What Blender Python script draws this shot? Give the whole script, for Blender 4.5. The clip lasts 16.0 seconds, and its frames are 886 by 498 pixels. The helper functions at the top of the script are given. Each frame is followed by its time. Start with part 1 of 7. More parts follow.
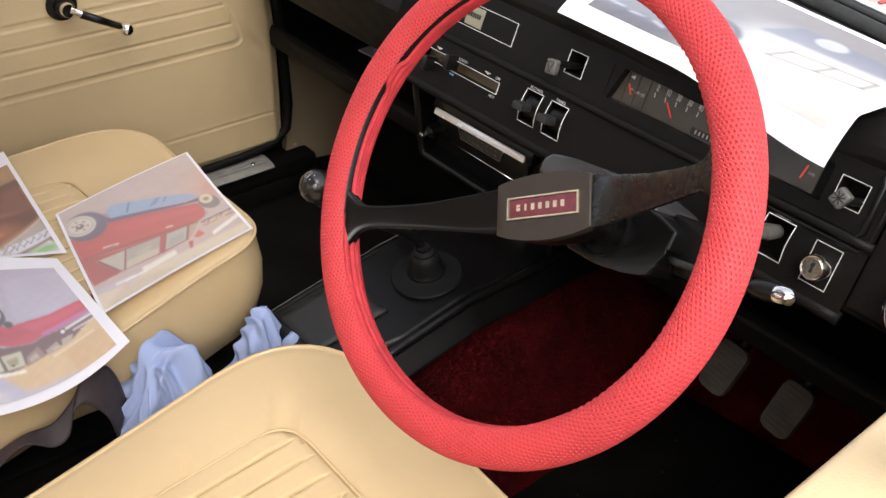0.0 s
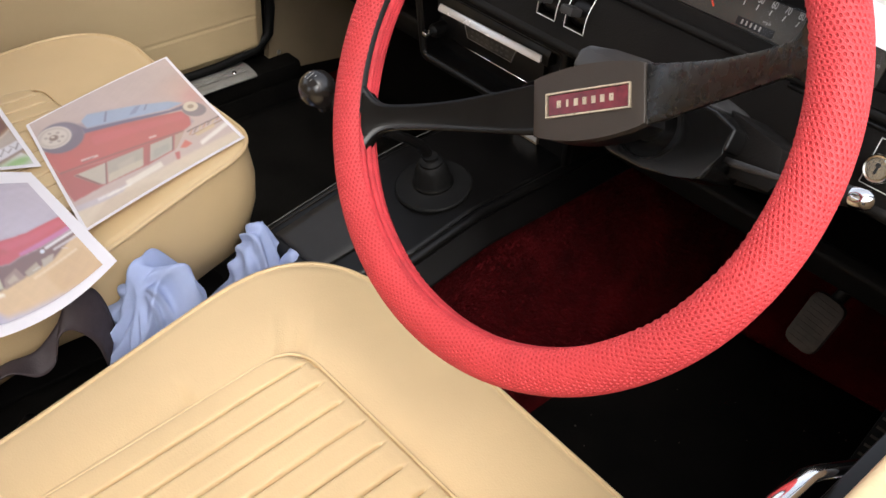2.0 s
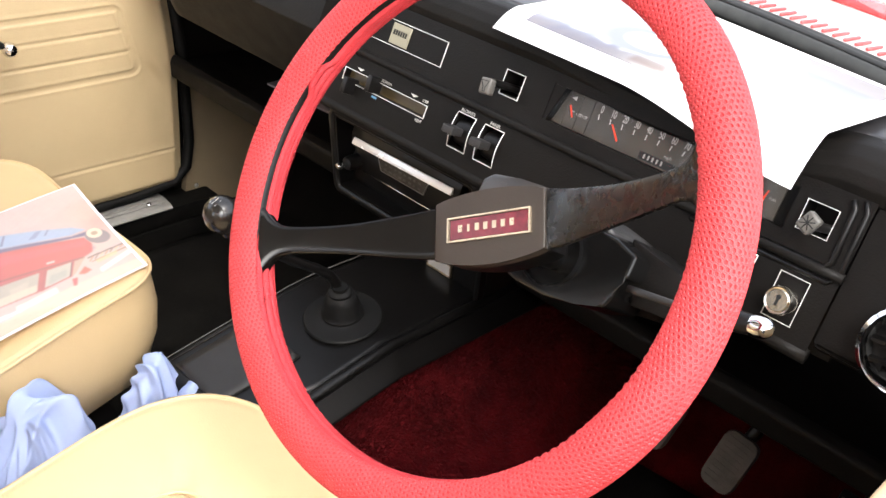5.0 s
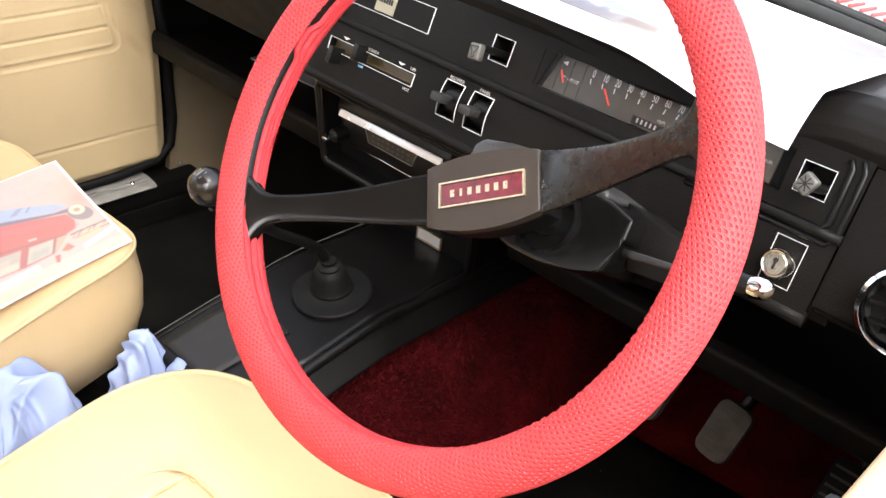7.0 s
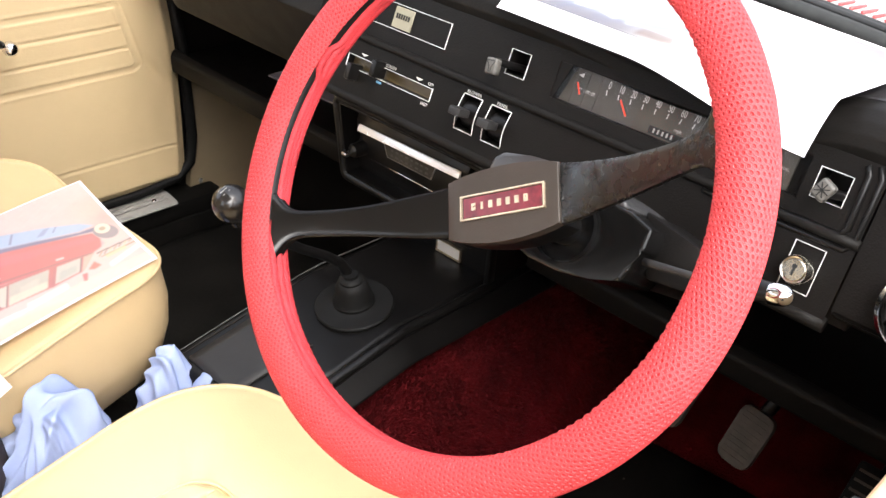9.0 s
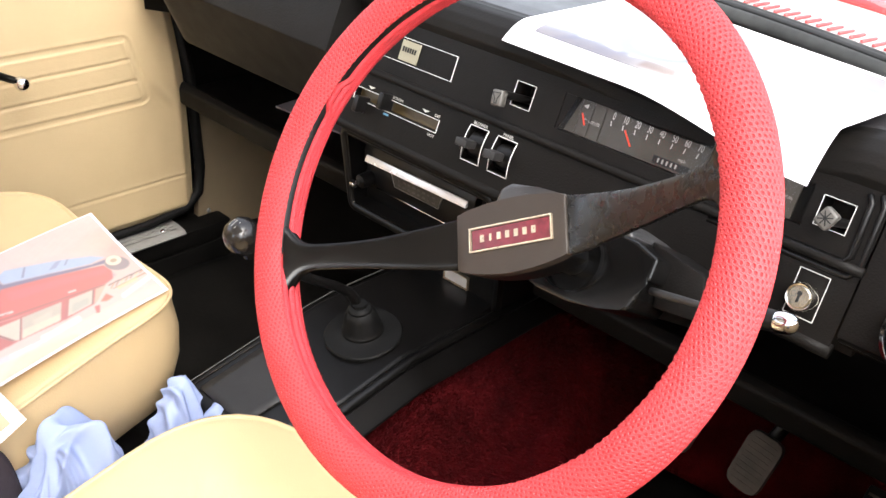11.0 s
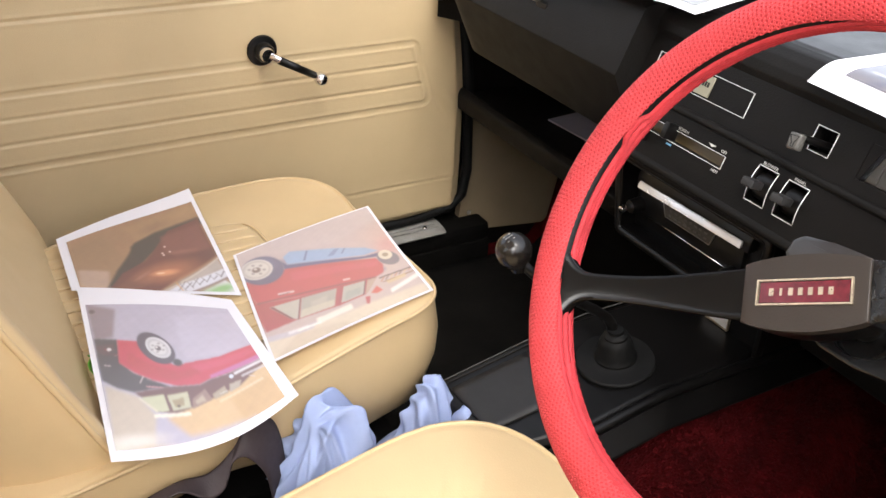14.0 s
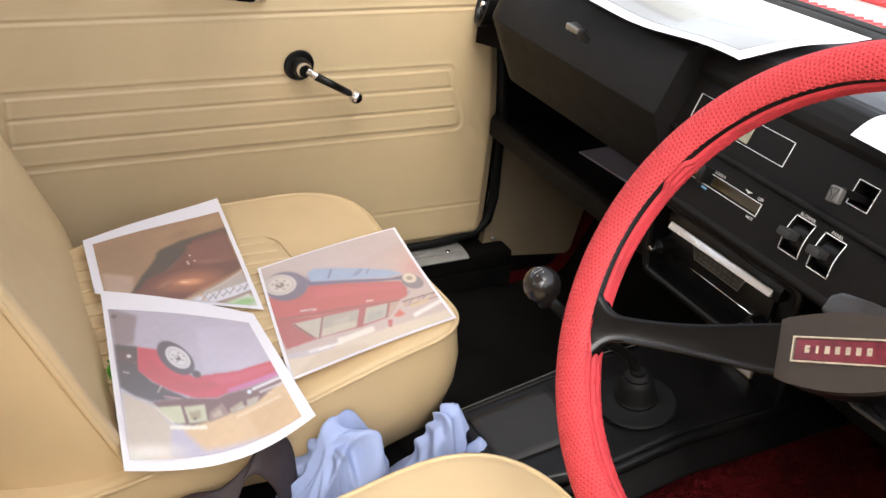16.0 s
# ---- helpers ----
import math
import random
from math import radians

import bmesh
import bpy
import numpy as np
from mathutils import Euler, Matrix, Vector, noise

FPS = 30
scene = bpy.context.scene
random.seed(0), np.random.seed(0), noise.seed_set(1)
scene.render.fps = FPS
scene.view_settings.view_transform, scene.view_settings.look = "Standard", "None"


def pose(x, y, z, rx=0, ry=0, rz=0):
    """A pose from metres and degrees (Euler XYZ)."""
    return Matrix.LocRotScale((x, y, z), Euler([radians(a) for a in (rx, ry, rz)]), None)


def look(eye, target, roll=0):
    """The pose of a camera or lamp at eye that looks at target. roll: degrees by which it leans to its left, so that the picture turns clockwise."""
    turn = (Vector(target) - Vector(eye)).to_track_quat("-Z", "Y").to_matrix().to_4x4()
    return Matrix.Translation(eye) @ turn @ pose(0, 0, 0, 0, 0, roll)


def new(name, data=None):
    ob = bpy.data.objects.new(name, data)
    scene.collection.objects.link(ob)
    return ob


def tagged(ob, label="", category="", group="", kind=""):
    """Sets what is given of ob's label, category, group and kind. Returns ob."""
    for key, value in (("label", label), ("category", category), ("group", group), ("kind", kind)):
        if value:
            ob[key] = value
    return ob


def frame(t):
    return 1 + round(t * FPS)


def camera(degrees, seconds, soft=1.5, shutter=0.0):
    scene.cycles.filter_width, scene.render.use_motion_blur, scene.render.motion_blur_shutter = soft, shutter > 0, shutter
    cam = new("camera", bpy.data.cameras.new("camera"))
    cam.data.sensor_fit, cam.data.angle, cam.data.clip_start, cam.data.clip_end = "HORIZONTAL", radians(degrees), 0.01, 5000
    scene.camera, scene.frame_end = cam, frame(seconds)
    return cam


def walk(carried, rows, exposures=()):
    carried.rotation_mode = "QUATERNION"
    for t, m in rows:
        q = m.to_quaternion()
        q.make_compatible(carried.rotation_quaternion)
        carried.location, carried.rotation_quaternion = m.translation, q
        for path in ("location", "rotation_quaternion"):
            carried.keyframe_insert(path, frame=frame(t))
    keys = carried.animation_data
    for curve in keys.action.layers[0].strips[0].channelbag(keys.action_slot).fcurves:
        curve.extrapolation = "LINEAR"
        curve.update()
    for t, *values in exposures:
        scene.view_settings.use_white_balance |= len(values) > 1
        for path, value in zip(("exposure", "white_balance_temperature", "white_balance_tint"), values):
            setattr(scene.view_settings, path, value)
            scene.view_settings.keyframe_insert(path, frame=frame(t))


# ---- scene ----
cam = camera(50.34, 16.0, 1.5)
# seconds, place, heading, pitch and roll
PATH = [
    (0.00, 0.6894, 0.1778, 0.9453, 48.945, -34.958, 2.637),
    (0.50, 0.6693, 0.1799, 0.9186, 47.540, -33.150, 1.732),
    (1.00, 0.6488, 0.1813, 0.8929, 46.917, -34.436, 2.454),
    (1.50, 0.6362, 0.1863, 0.8886, 46.816, -38.681, 2.838),
    (2.00, 0.6219, 0.1834, 0.8918, 46.430, -39.761, 3.470),
    (2.50, 0.6173, 0.1813, 0.8958, 46.194, -35.384, 4.348),
    (3.00, 0.6194, 0.1865, 0.8997, 45.716, -31.694, 5.013),
    (3.50, 0.6243, 0.1935, 0.8969, 44.651, -30.459, 5.671),
    (4.00, 0.6223, 0.2003, 0.8943, 42.872, -30.753, 5.958),
    (4.50, 0.6244, 0.2032, 0.8895, 42.381, -31.036, 6.304),
    (5.00, 0.6298, 0.2050, 0.8712, 42.131, -30.659, 6.707),
    (7.50, 0.6226, 0.2081, 0.8550, 40.901, -31.817, 6.406),
    (8.00, 0.6241, 0.2035, 0.8575, 41.126, -31.734, 6.093),
    (8.50, 0.6272, 0.2003, 0.8616, 41.764, -31.551, 5.043),
    (9.00, 0.6262, 0.1988, 0.8613, 42.243, -31.129, 4.810),
    (11.50, 0.6294, 0.1900, 0.8779, 43.100, -29.188, 3.625),
    (12.00, 0.6341, 0.1889, 0.8843, 43.739, -28.640, 3.121),
    (12.50, 0.6326, 0.1862, 0.8831, 44.658, -28.689, 2.785),
    (13.00, 0.6182, 0.1760, 0.8859, 47.842, -29.397, 1.947),
    (13.50, 0.6094, 0.1735, 0.8862, 56.176, -30.006, 1.019),
    (14.00, 0.6050, 0.1669, 0.8854, 58.970, -30.271, 3.183),
    (14.50, 0.6017, 0.1632, 0.8854, 59.326, -30.147, 4.663),
    (15.00, 0.5990, 0.1621, 0.8870, 59.700, -29.987, 5.555),
    (15.50, 0.5955, 0.1611, 0.8892, 60.058, -29.625, 6.011),
    (16.00, 0.5909, 0.1604, 0.8886, 60.163, -29.167, 6.426),
]
EXPOSURES = [(0.0, 1.58), (0.5, 1.78), (1.5, 1.75), (2.0, 1.62), (2.6, 1.82), (3.2, 2.3), (5.0, 2.42), (9.0, 2.52), (12.6, 2.52), (13.1, 2.50), (13.5, 2.34), (14.0, 2.01), (15.0, 1.90), (16.0, 1.86)]
walk(cam, [(t, pose(x, y, z, 90 + pitch, 0, yaw) @ pose(0, 0, 0, 0, 0, roll)) for t, x, y, z, yaw, pitch, roll in PATH], EXPOSURES)

# ---- light: a bright overcast day ----
world = bpy.data.worlds.new("world")
scene.world = world
world.use_nodes = True
wn = world.node_tree.nodes
sky = wn.new("ShaderNodeTexSky")
sky.sky_type = "NISHITA"
sky.sun_disc = False
sky.sun_elevation = radians(52)
sky.sun_rotation = radians(120)
sky.dust_density = 3.0
wn["Background"].inputs["Strength"].default_value = 0.15
haze = wn.new("ShaderNodeHueSaturation")
haze.inputs["Saturation"].default_value = 0.35
world.node_tree.links.new(sky.outputs[0], haze.inputs["Color"])
world.node_tree.links.new(haze.outputs[0], wn["Background"].inputs["Color"])
sun_data = bpy.data.lights.new("sun", "SUN")
sun_data.energy = 0.9
sun_data.angle = radians(40)
sun_data.color = (1.0, 0.96, 0.9)
sun = new("sun", sun_data)
sun.matrix_world = look((4, -2.5, 6), (0, 0.3, 0.4))

# ---- materials ----
MATS = {}


def node(nt, kind, **values):
    n = nt.nodes.new(kind)
    for k, v in values.items():
        n.inputs[k.replace("_", " ")].default_value = v
    return n


def material(name, color, rough=0.5, metal=0.0, var=0.12, scale=8.0, bump=0.15, bscale=400.0, kind="noise", spec=0.5, dirt=None, coat=0.0, depth=0.0006):
    """A plain surface with large blotches, fine grain and relief."""
    m = bpy.data.materials.new(name)
    m.use_nodes = True
    nt = m.node_tree
    b = nt.nodes["Principled BSDF"]
    b.inputs["Roughness"].default_value = rough
    b.inputs["Metallic"].default_value = metal
    b.inputs["Specular IOR Level"].default_value = spec
    b.inputs["Coat Weight"].default_value = coat
    co = nt.nodes.new("ShaderNodeTexCoord")
    big = node(nt, "ShaderNodeTexNoise", Scale=scale, Detail=5.0, Roughness=0.6)
    nt.links.new(co.outputs["Object"], big.inputs["Vector"])
    ramp = nt.nodes.new("ShaderNodeValToRGB")
    c = Vector(color)
    lo = c * (1 - var)
    hi = c * (1 + var)
    if dirt:
        lo = Vector(dirt)
    ramp.color_ramp.elements[0].position = 0.3
    ramp.color_ramp.elements[1].position = 0.72
    ramp.color_ramp.elements[0].color = (*lo, 1)
    ramp.color_ramp.elements[1].color = (*[min(1, q) for q in hi], 1)
    nt.links.new(big.outputs["Fac"], ramp.inputs["Fac"])
    nt.links.new(ramp.outputs["Color"], b.inputs["Base Color"])
    rr = nt.nodes.new("ShaderNodeMapRange")
    rr.inputs["To Min"].default_value = max(0.02, rough - 0.1)
    rr.inputs["To Max"].default_value = min(1, rough + 0.1)
    fine = node(nt, "ShaderNodeTexNoise", Scale=scale * 6, Detail=3.0)
    nt.links.new(co.outputs["Object"], fine.inputs["Vector"])
    nt.links.new(fine.outputs["Fac"], rr.inputs["Value"])
    nt.links.new(rr.outputs["Result"], b.inputs["Roughness"])
    if bump:
        if kind == "grain":
            g = node(nt, "ShaderNodeTexVoronoi", Scale=bscale)
            out = g.outputs["Distance"]
        else:
            g = node(nt, "ShaderNodeTexNoise", Scale=bscale, Detail=3.0)
            out = g.outputs["Fac"]
        nt.links.new(co.outputs["Object"], g.inputs["Vector"])
        bp = nt.nodes.new("ShaderNodeBump")
        bp.inputs["Strength"].default_value = bump
        bp.inputs["Distance"].default_value = depth
        nt.links.new(out, bp.inputs["Height"])
        nt.links.new(bp.outputs["Normal"], b.inputs["Normal"])
    MATS[name] = m
    return m


badge_gold = material("tarnished_gilt", (0.62, 0.52, 0.38), 0.3, 0.75, var=0.25, scale=90, bump=0.1)
# pale, barely metallic base holds the bright reflection of the chrome strip
strip_chrome = material("sky_bright_strip", (0.92, 0.91, 0.90), 0.25, 0.35, var=0.0, bump=0.03)
cowl_black = material("scuffed_cowl_plastic", (0.0050, 0.0047, 0.0045), 0.22, spec=0.42, var=0.3, scale=30, bump=0.10, bscale=220, depth=0.0004)
# lighter than the lower cowl: the sky's reflection is in this grey
cowl_grey = material("sky_lit_cowl", (0.035, 0.034, 0.034), 0.35, spec=0.5, var=0.25, scale=30, bump=0.12, bscale=200, depth=0.0004)
cream = material("cream_vinyl", (0.62, 0.455, 0.252), 0.42, var=0.07, scale=5, bump=0.25, bscale=700, kind="grain", depth=0.0004)
cream_door = material("cream_door_vinyl", (0.56, 0.426, 0.247), 0.45, var=0.07, scale=4, bump=0.25, bscale=700, kind="grain", depth=0.0004)
black_vinyl = material("black_vinyl", (0.0055, 0.0048, 0.0044), 0.46, var=0.25, scale=9, spec=0.12, bump=0.3, bscale=600, kind="grain", depth=0.0004)
black_pad = material("black_padding", (0.0068, 0.0060, 0.0054), 0.52, var=0.2, scale=7, spec=0.13, bump=0.3, bscale=500, kind="grain", depth=0.0004)
deck_black = material("glossy_dash_top", (0.02, 0.019, 0.02), 0.34, var=0.2, scale=8, spec=0.6, bump=0.2, bscale=500, kind="grain", depth=0.0003)
knob_black = material("worn_ball_plastic", (0.012, 0.010, 0.009), 0.22, var=0.3, scale=60, spec=0.6, bump=0.15, bscale=120)
black_plastic = material("black_plastic", (0.0045, 0.0041, 0.0040), 0.33, var=0.3, scale=12, spec=0.28, bump=0.1, bscale=300)
dark_void = material("dark_cavity", (0.006, 0.006, 0.006), 0.8, var=0.3, bump=0.1)
rubber = material("black_rubber", (0.0045, 0.0044, 0.0043), 0.6, spec=0.18, var=0.3, scale=20, bump=0.3, bscale=250)
mat_rubber = material("rubber_mat", (0.0020, 0.0019, 0.0018), 0.7, spec=0.06, var=0.5, scale=15, bump=0.5, bscale=180, dirt=(0.0075, 0.0068, 0.006))
hub_grey = material("hub_padding", (0.026, 0.0190, 0.0138), 0.5, var=0.12, scale=14, bump=0.2, bscale=700, kind="grain", depth=0.0003)
spoke_black = material("worn_spoke_paint", (0.0034, 0.0031, 0.0029), 0.20, spec=0.24, var=0.3, scale=25, bump=0.10, bscale=110, depth=0.0004)
chrome = material("chrome", (0.75, 0.75, 0.76), 0.12, 1.0, var=0.06, bump=0.03)
bright_strip = material("satin_chrome", (0.80, 0.80, 0.80), 0.35, 0.25, var=0.04, bump=0.03)
dull_metal = material("dull_aluminium", (0.42, 0.41, 0.40), 0.38, 1.0, var=0.2, scale=30, bump=0.15)
brass_grey = material("lock_nickel", (0.66, 0.63, 0.56), 0.2, 1.0, var=0.15, scale=60, bump=0.1)
silver_line = material("silver_trim", (0.72, 0.72, 0.7), 0.35, 0.3, var=0.08, bump=0.05)
white_ink = material("white_marking", (0.5, 0.49, 0.46), 0.6, var=0.06, bump=0)
grey_ink = material("grey_marking", (0.3, 0.29, 0.27), 0.6, var=0.1, bump=0)
blue_ink = material("blue_marking", (0.1, 0.25, 0.4), 0.6, var=0.1, bump=0)
needle_red = material("needle_orange", (0.75, 0.06, 0.02), 0.5, var=0.05, bump=0)
badge_red = material("badge_maroon", (0.12, 0.014, 0.022), 0.2, var=0.45, scale=160, bump=0.05)
dial_face = material("dial_brown_grey", (0.042, 0.036, 0.028), 0.45, var=0.35, scale=40, bump=0.05)
net_red = material("red_mesh_net", (0.51, 0.040, 0.046), 0.6, var=0.08, scale=12, bump=0.25, bscale=1500, depth=0.0002)
# deeper red than the net: shade inside the slit is in the colour
net_hem = material("shaded_red_hem", (0.46, 0.026, 0.034), 0.65, var=0.2, scale=60, bump=0.8, bscale=800, kind="grain", depth=0.0007)
net_under = material("red_mesh_lining", (0.38, 0.020, 0.024), 0.7, var=0.15, scale=20, bump=0.2)
tray_grey = material("grey_black_plastic", (0.022, 0.021, 0.021), 0.45, var=0.15, scale=20, spec=0.3, bump=0.2)
carpet = material("red_carpet", (0.075, 0.0030, 0.0045), 0.95, var=0.6, scale=11, bump=1.0, bscale=350, spec=0.1, depth=0.004)
cloth_blue = material("blue_cloth", (0.33, 0.40, 0.62), 0.85, var=0.1, scale=18, bump=0.4, bscale=900, spec=0.2, depth=0.0004)
belt_web = material("dark_webbing", (0.040, 0.028, 0.031), 0.7, var=0.2, scale=30, bump=0.4, bscale=500)
paint_red = material("red_car_paint", (0.5, 0.03, 0.03), 0.25, var=0.08, bump=0.02, coat=1.0)
# near-white base stands for the sky reflected in the red scuttle
sky_sheen = material("sky_sheen_on_red", (0.62, 0.6, 0.58), 0.3, var=0.06, bump=0.02)
paper_white = material("white_paper", (0.80, 0.775, 0.815), 0.5, var=0.02, bump=0.05)
card_grey = material("grey_card", (0.24, 0.225, 0.26), 0.6, var=0.1, bump=0.05)
pedal_rubber = material("worn_pedal_rubber", (0.075, 0.062, 0.05), 0.75, var=0.3, scale=40, bump=0.4, bscale=300)
green_plastic = material("green_plastic", (0.12, 0.4, 0.03), 0.5, bump=0.1)
# trim cream darkened to carry the shade of the passenger footwell
kick_cream = material("shaded_cream_card", (0.22, 0.17, 0.105), 0.6, var=0.12, scale=6, bump=0.3, bscale=300)
dim_line = material("dull_edge_strip", (0.06, 0.058, 0.055), 0.45, var=0.2, bump=0.1)
plate_cream = material("aged_plate", (0.20, 0.185, 0.13), 0.4, var=0.1, bump=0.05)
screen_rubber = material("weathered_screen_rubber", (0.032, 0.033, 0.032), 0.6, spec=0.2, var=0.4, scale=25, bump=0.15)
slot_red = material("red_slot_paint", (0.40, 0.06, 0.06), 0.4, var=0.2, bump=0.02)
sill_alu = material("scuffed_sill_aluminium", (0.34, 0.33, 0.31), 0.45, 0.3, var=0.2, scale=30, bump=0.15)
concrete = material("pale_concrete", (0.5, 0.48, 0.45), 0.9, var=0.15, scale=2, bump=0.4, bscale=60)
knob_grey = material("knob_worn_grey", (0.085, 0.080, 0.072), 0.4, var=0.2, scale=80, bump=0.1)
seal_black = material("window_seal", (0.02, 0.02, 0.02), 0.5, bump=0.1)
headlining = material("headlining", (0.55, 0.52, 0.46), 0.8, bump=0.2)
amber = material("amber_plastic", (0.06, 0.04, 0.014), 0.4, bump=0)


def cracked_paint():
    """Black paint that has blistered and peeled in patches."""
    m = material("cracked_spoke_paint", (0.0048, 0.0047, 0.0047), 0.28, spec=0.55, var=0.3, scale=25, bump=0.10, bscale=130, depth=0.0004)
    nt = m.node_tree
    b = nt.nodes["Principled BSDF"]
    co = nt.nodes.new("ShaderNodeTexCoord")
    shift = nt.nodes.new("ShaderNodeMapping")
    shift.inputs["Scale"].default_value = (1.0, 1.6, 1.0)
    nt.links.new(co.outputs["Object"], shift.inputs["Vector"])
    flake = node(nt, "ShaderNodeTexNoise", Scale=70.0, Detail=6.0, Roughness=0.62, Distortion=0.8)
    nt.links.new(shift.outputs["Vector"], flake.inputs["Vector"])
    step = nt.nodes.new("ShaderNodeMapRange")
    step.inputs["From Min"].default_value = 0.50
    step.inputs["From Max"].default_value = 0.56
    nt.links.new(flake.outputs["Fac"], step.inputs["Value"])
    lift = nt.nodes.new("ShaderNodeBump")
    lift.inputs["Strength"].default_value = 0.8
    lift.inputs["Distance"].default_value = 0.0007
    where = node(nt, "ShaderNodeTexNoise", Scale=22.0, Detail=2.0)
    nt.links.new(co.outputs["Object"], where.inputs["Vector"])
    patch = nt.nodes.new("ShaderNodeMapRange")
    patch.inputs["From Min"].default_value = 0.50
    patch.inputs["From Max"].default_value = 0.60
    nt.links.new(where.outputs["Fac"], patch.inputs["Value"])
    both = nt.nodes.new("ShaderNodeMath")
    both.operation = "MULTIPLY"
    nt.links.new(step.outputs["Result"], both.inputs[0])
    nt.links.new(patch.outputs["Result"], both.inputs[1])
    nt.links.new(both.outputs[0], lift.inputs["Height"])
    old = b.inputs["Normal"].links[0].from_socket
    nt.links.new(old, lift.inputs["Normal"])
    nt.links.new(lift.outputs["Normal"], b.inputs["Normal"])
    return m


spoke_worn = cracked_paint()

glass = bpy.data.materials.new("glass")
glass.use_nodes = True
gnt = glass.node_tree
gnt.nodes.remove(gnt.nodes["Principled BSDF"])
tr_ = gnt.nodes.new("ShaderNodeBsdfTransparent")
gl_ = gnt.nodes.new("ShaderNodeBsdfGlossy")
gl_.inputs["Roughness"].default_value = 0.02
fr_ = gnt.nodes.new("ShaderNodeFresnel")
fr_.inputs["IOR"].default_value = 1.45
mx_ = gnt.nodes.new("ShaderNodeMixShader")
gnt.links.new(fr_.outputs[0], mx_.inputs[0])
gnt.links.new(tr_.outputs[0], mx_.inputs[1])
gnt.links.new(gl_.outputs[0], mx_.inputs[2])
gnt.links.new(mx_.outputs[0], gnt.nodes["Material Output"].inputs["Surface"])

dial_glass = glass.copy()
dial_glass.name = "dial_glass"
for n_ in dial_glass.node_tree.nodes:
    if n_.type == "FRESNEL":
        n_.inputs["IOR"].default_value = 1.15
print_mat = bpy.data.materials.new("colour_print")
print_mat.use_nodes = True
pnt = print_mat.node_tree
pb = pnt.nodes["Principled BSDF"]
pb.inputs["Roughness"].default_value = 0.4
pb.inputs["Coat Weight"].default_value = 1.0
pb.inputs["Coat IOR"].default_value = 1.6
pb.inputs["Coat Roughness"].default_value = 0.2
pat = pnt.nodes.new("ShaderNodeVertexColor")
pat.layer_name = "print"
pnt.links.new(pat.outputs["Color"], pb.inputs["Base Color"])


# ---- mesh helpers ----
def mesh_of(name, verts, faces, smooth=True):
    me = bpy.data.meshes.new(name)
    me.from_pydata([tuple(v) for v in verts], [], faces)
    me.update()
    if smooth:
        me.polygons.foreach_set("use_smooth", [True] * len(me.polygons))
    return me


def thing(name, label, category, at=(0, 0, 0), kind="", group=""):
    ob = new(name)
    ob.empty_display_size = 0.02
    ob.location = at
    return tagged(ob, label, category, group, kind)


def hang(ob, parent):
    if parent is not None:
        ob.parent = parent
        bpy.context.view_layer.update()
        ob.matrix_parent_inverse = parent.matrix_world.inverted()
    return ob


def part(name, shape, mat, parent=None, label="", smooth=True):
    """Links a bmesh or a mesh as one object under a thing or a part."""
    if isinstance(shape, bmesh.types.BMesh):
        me = bpy.data.meshes.new(name)
        bmesh.ops.recalc_face_normals(shape, faces=shape.faces)
        shape.to_mesh(me)
        shape.free()
        if smooth:
            me.polygons.foreach_set("use_smooth", [True] * len(me.polygons))
            me.set_sharp_from_angle(angle=radians(40))
    else:
        me = shape
    me.materials.clear()
    me.materials.append(mat)
    ob = new(name, me)
    hang(ob, parent)
    if label:
        ob["label"] = label
    return ob


def box(x0, x1, y0, y1, z0, z1, bevel=0.0, seg=2, m=None):
    bm = bmesh.new()
    bmesh.ops.create_cube(bm, size=1)
    bmesh.ops.transform(bm, matrix=Matrix.Translation(((x0 + x1) / 2, (y0 + y1) / 2, (z0 + z1) / 2)) @ Matrix.Diagonal((x1 - x0, y1 - y0, z1 - z0, 1)), verts=bm.verts)
    if bevel:
        bmesh.ops.bevel(bm, geom=bm.edges[:], offset=bevel, segments=seg, profile=0.6, affect="EDGES")
    if m is not None:
        bmesh.ops.transform(bm, matrix=m, verts=bm.verts)
    return bm


def prism(points, axis, a, b, bevel=0.0, seg=2, m=None):
    """A closed outline (two coordinates) drawn out along an axis from a to b. axis x: outline is (y, z); y: (x, z); z: (x, y)."""
    bm = bmesh.new()

    def at(p, s):
        return {"x": (s, p[0], p[1]), "y": (p[0], s, p[1]), "z": (p[0], p[1], s)}[axis]
    lo = [bm.verts.new(at(p, a)) for p in points]
    hi = [bm.verts.new(at(p, b)) for p in points]
    n = len(points)
    bm.faces.new(lo)
    bm.faces.new(hi[::-1])
    for i in range(n):
        bm.faces.new((lo[i], hi[i], hi[(i + 1) % n], lo[(i + 1) % n]))
    if bevel:
        bmesh.ops.bevel(bm, geom=bm.edges[:], offset=bevel, segments=seg, profile=0.6, affect="EDGES")
    if m is not None:
        bmesh.ops.transform(bm, matrix=m, verts=bm.verts)
    return bm


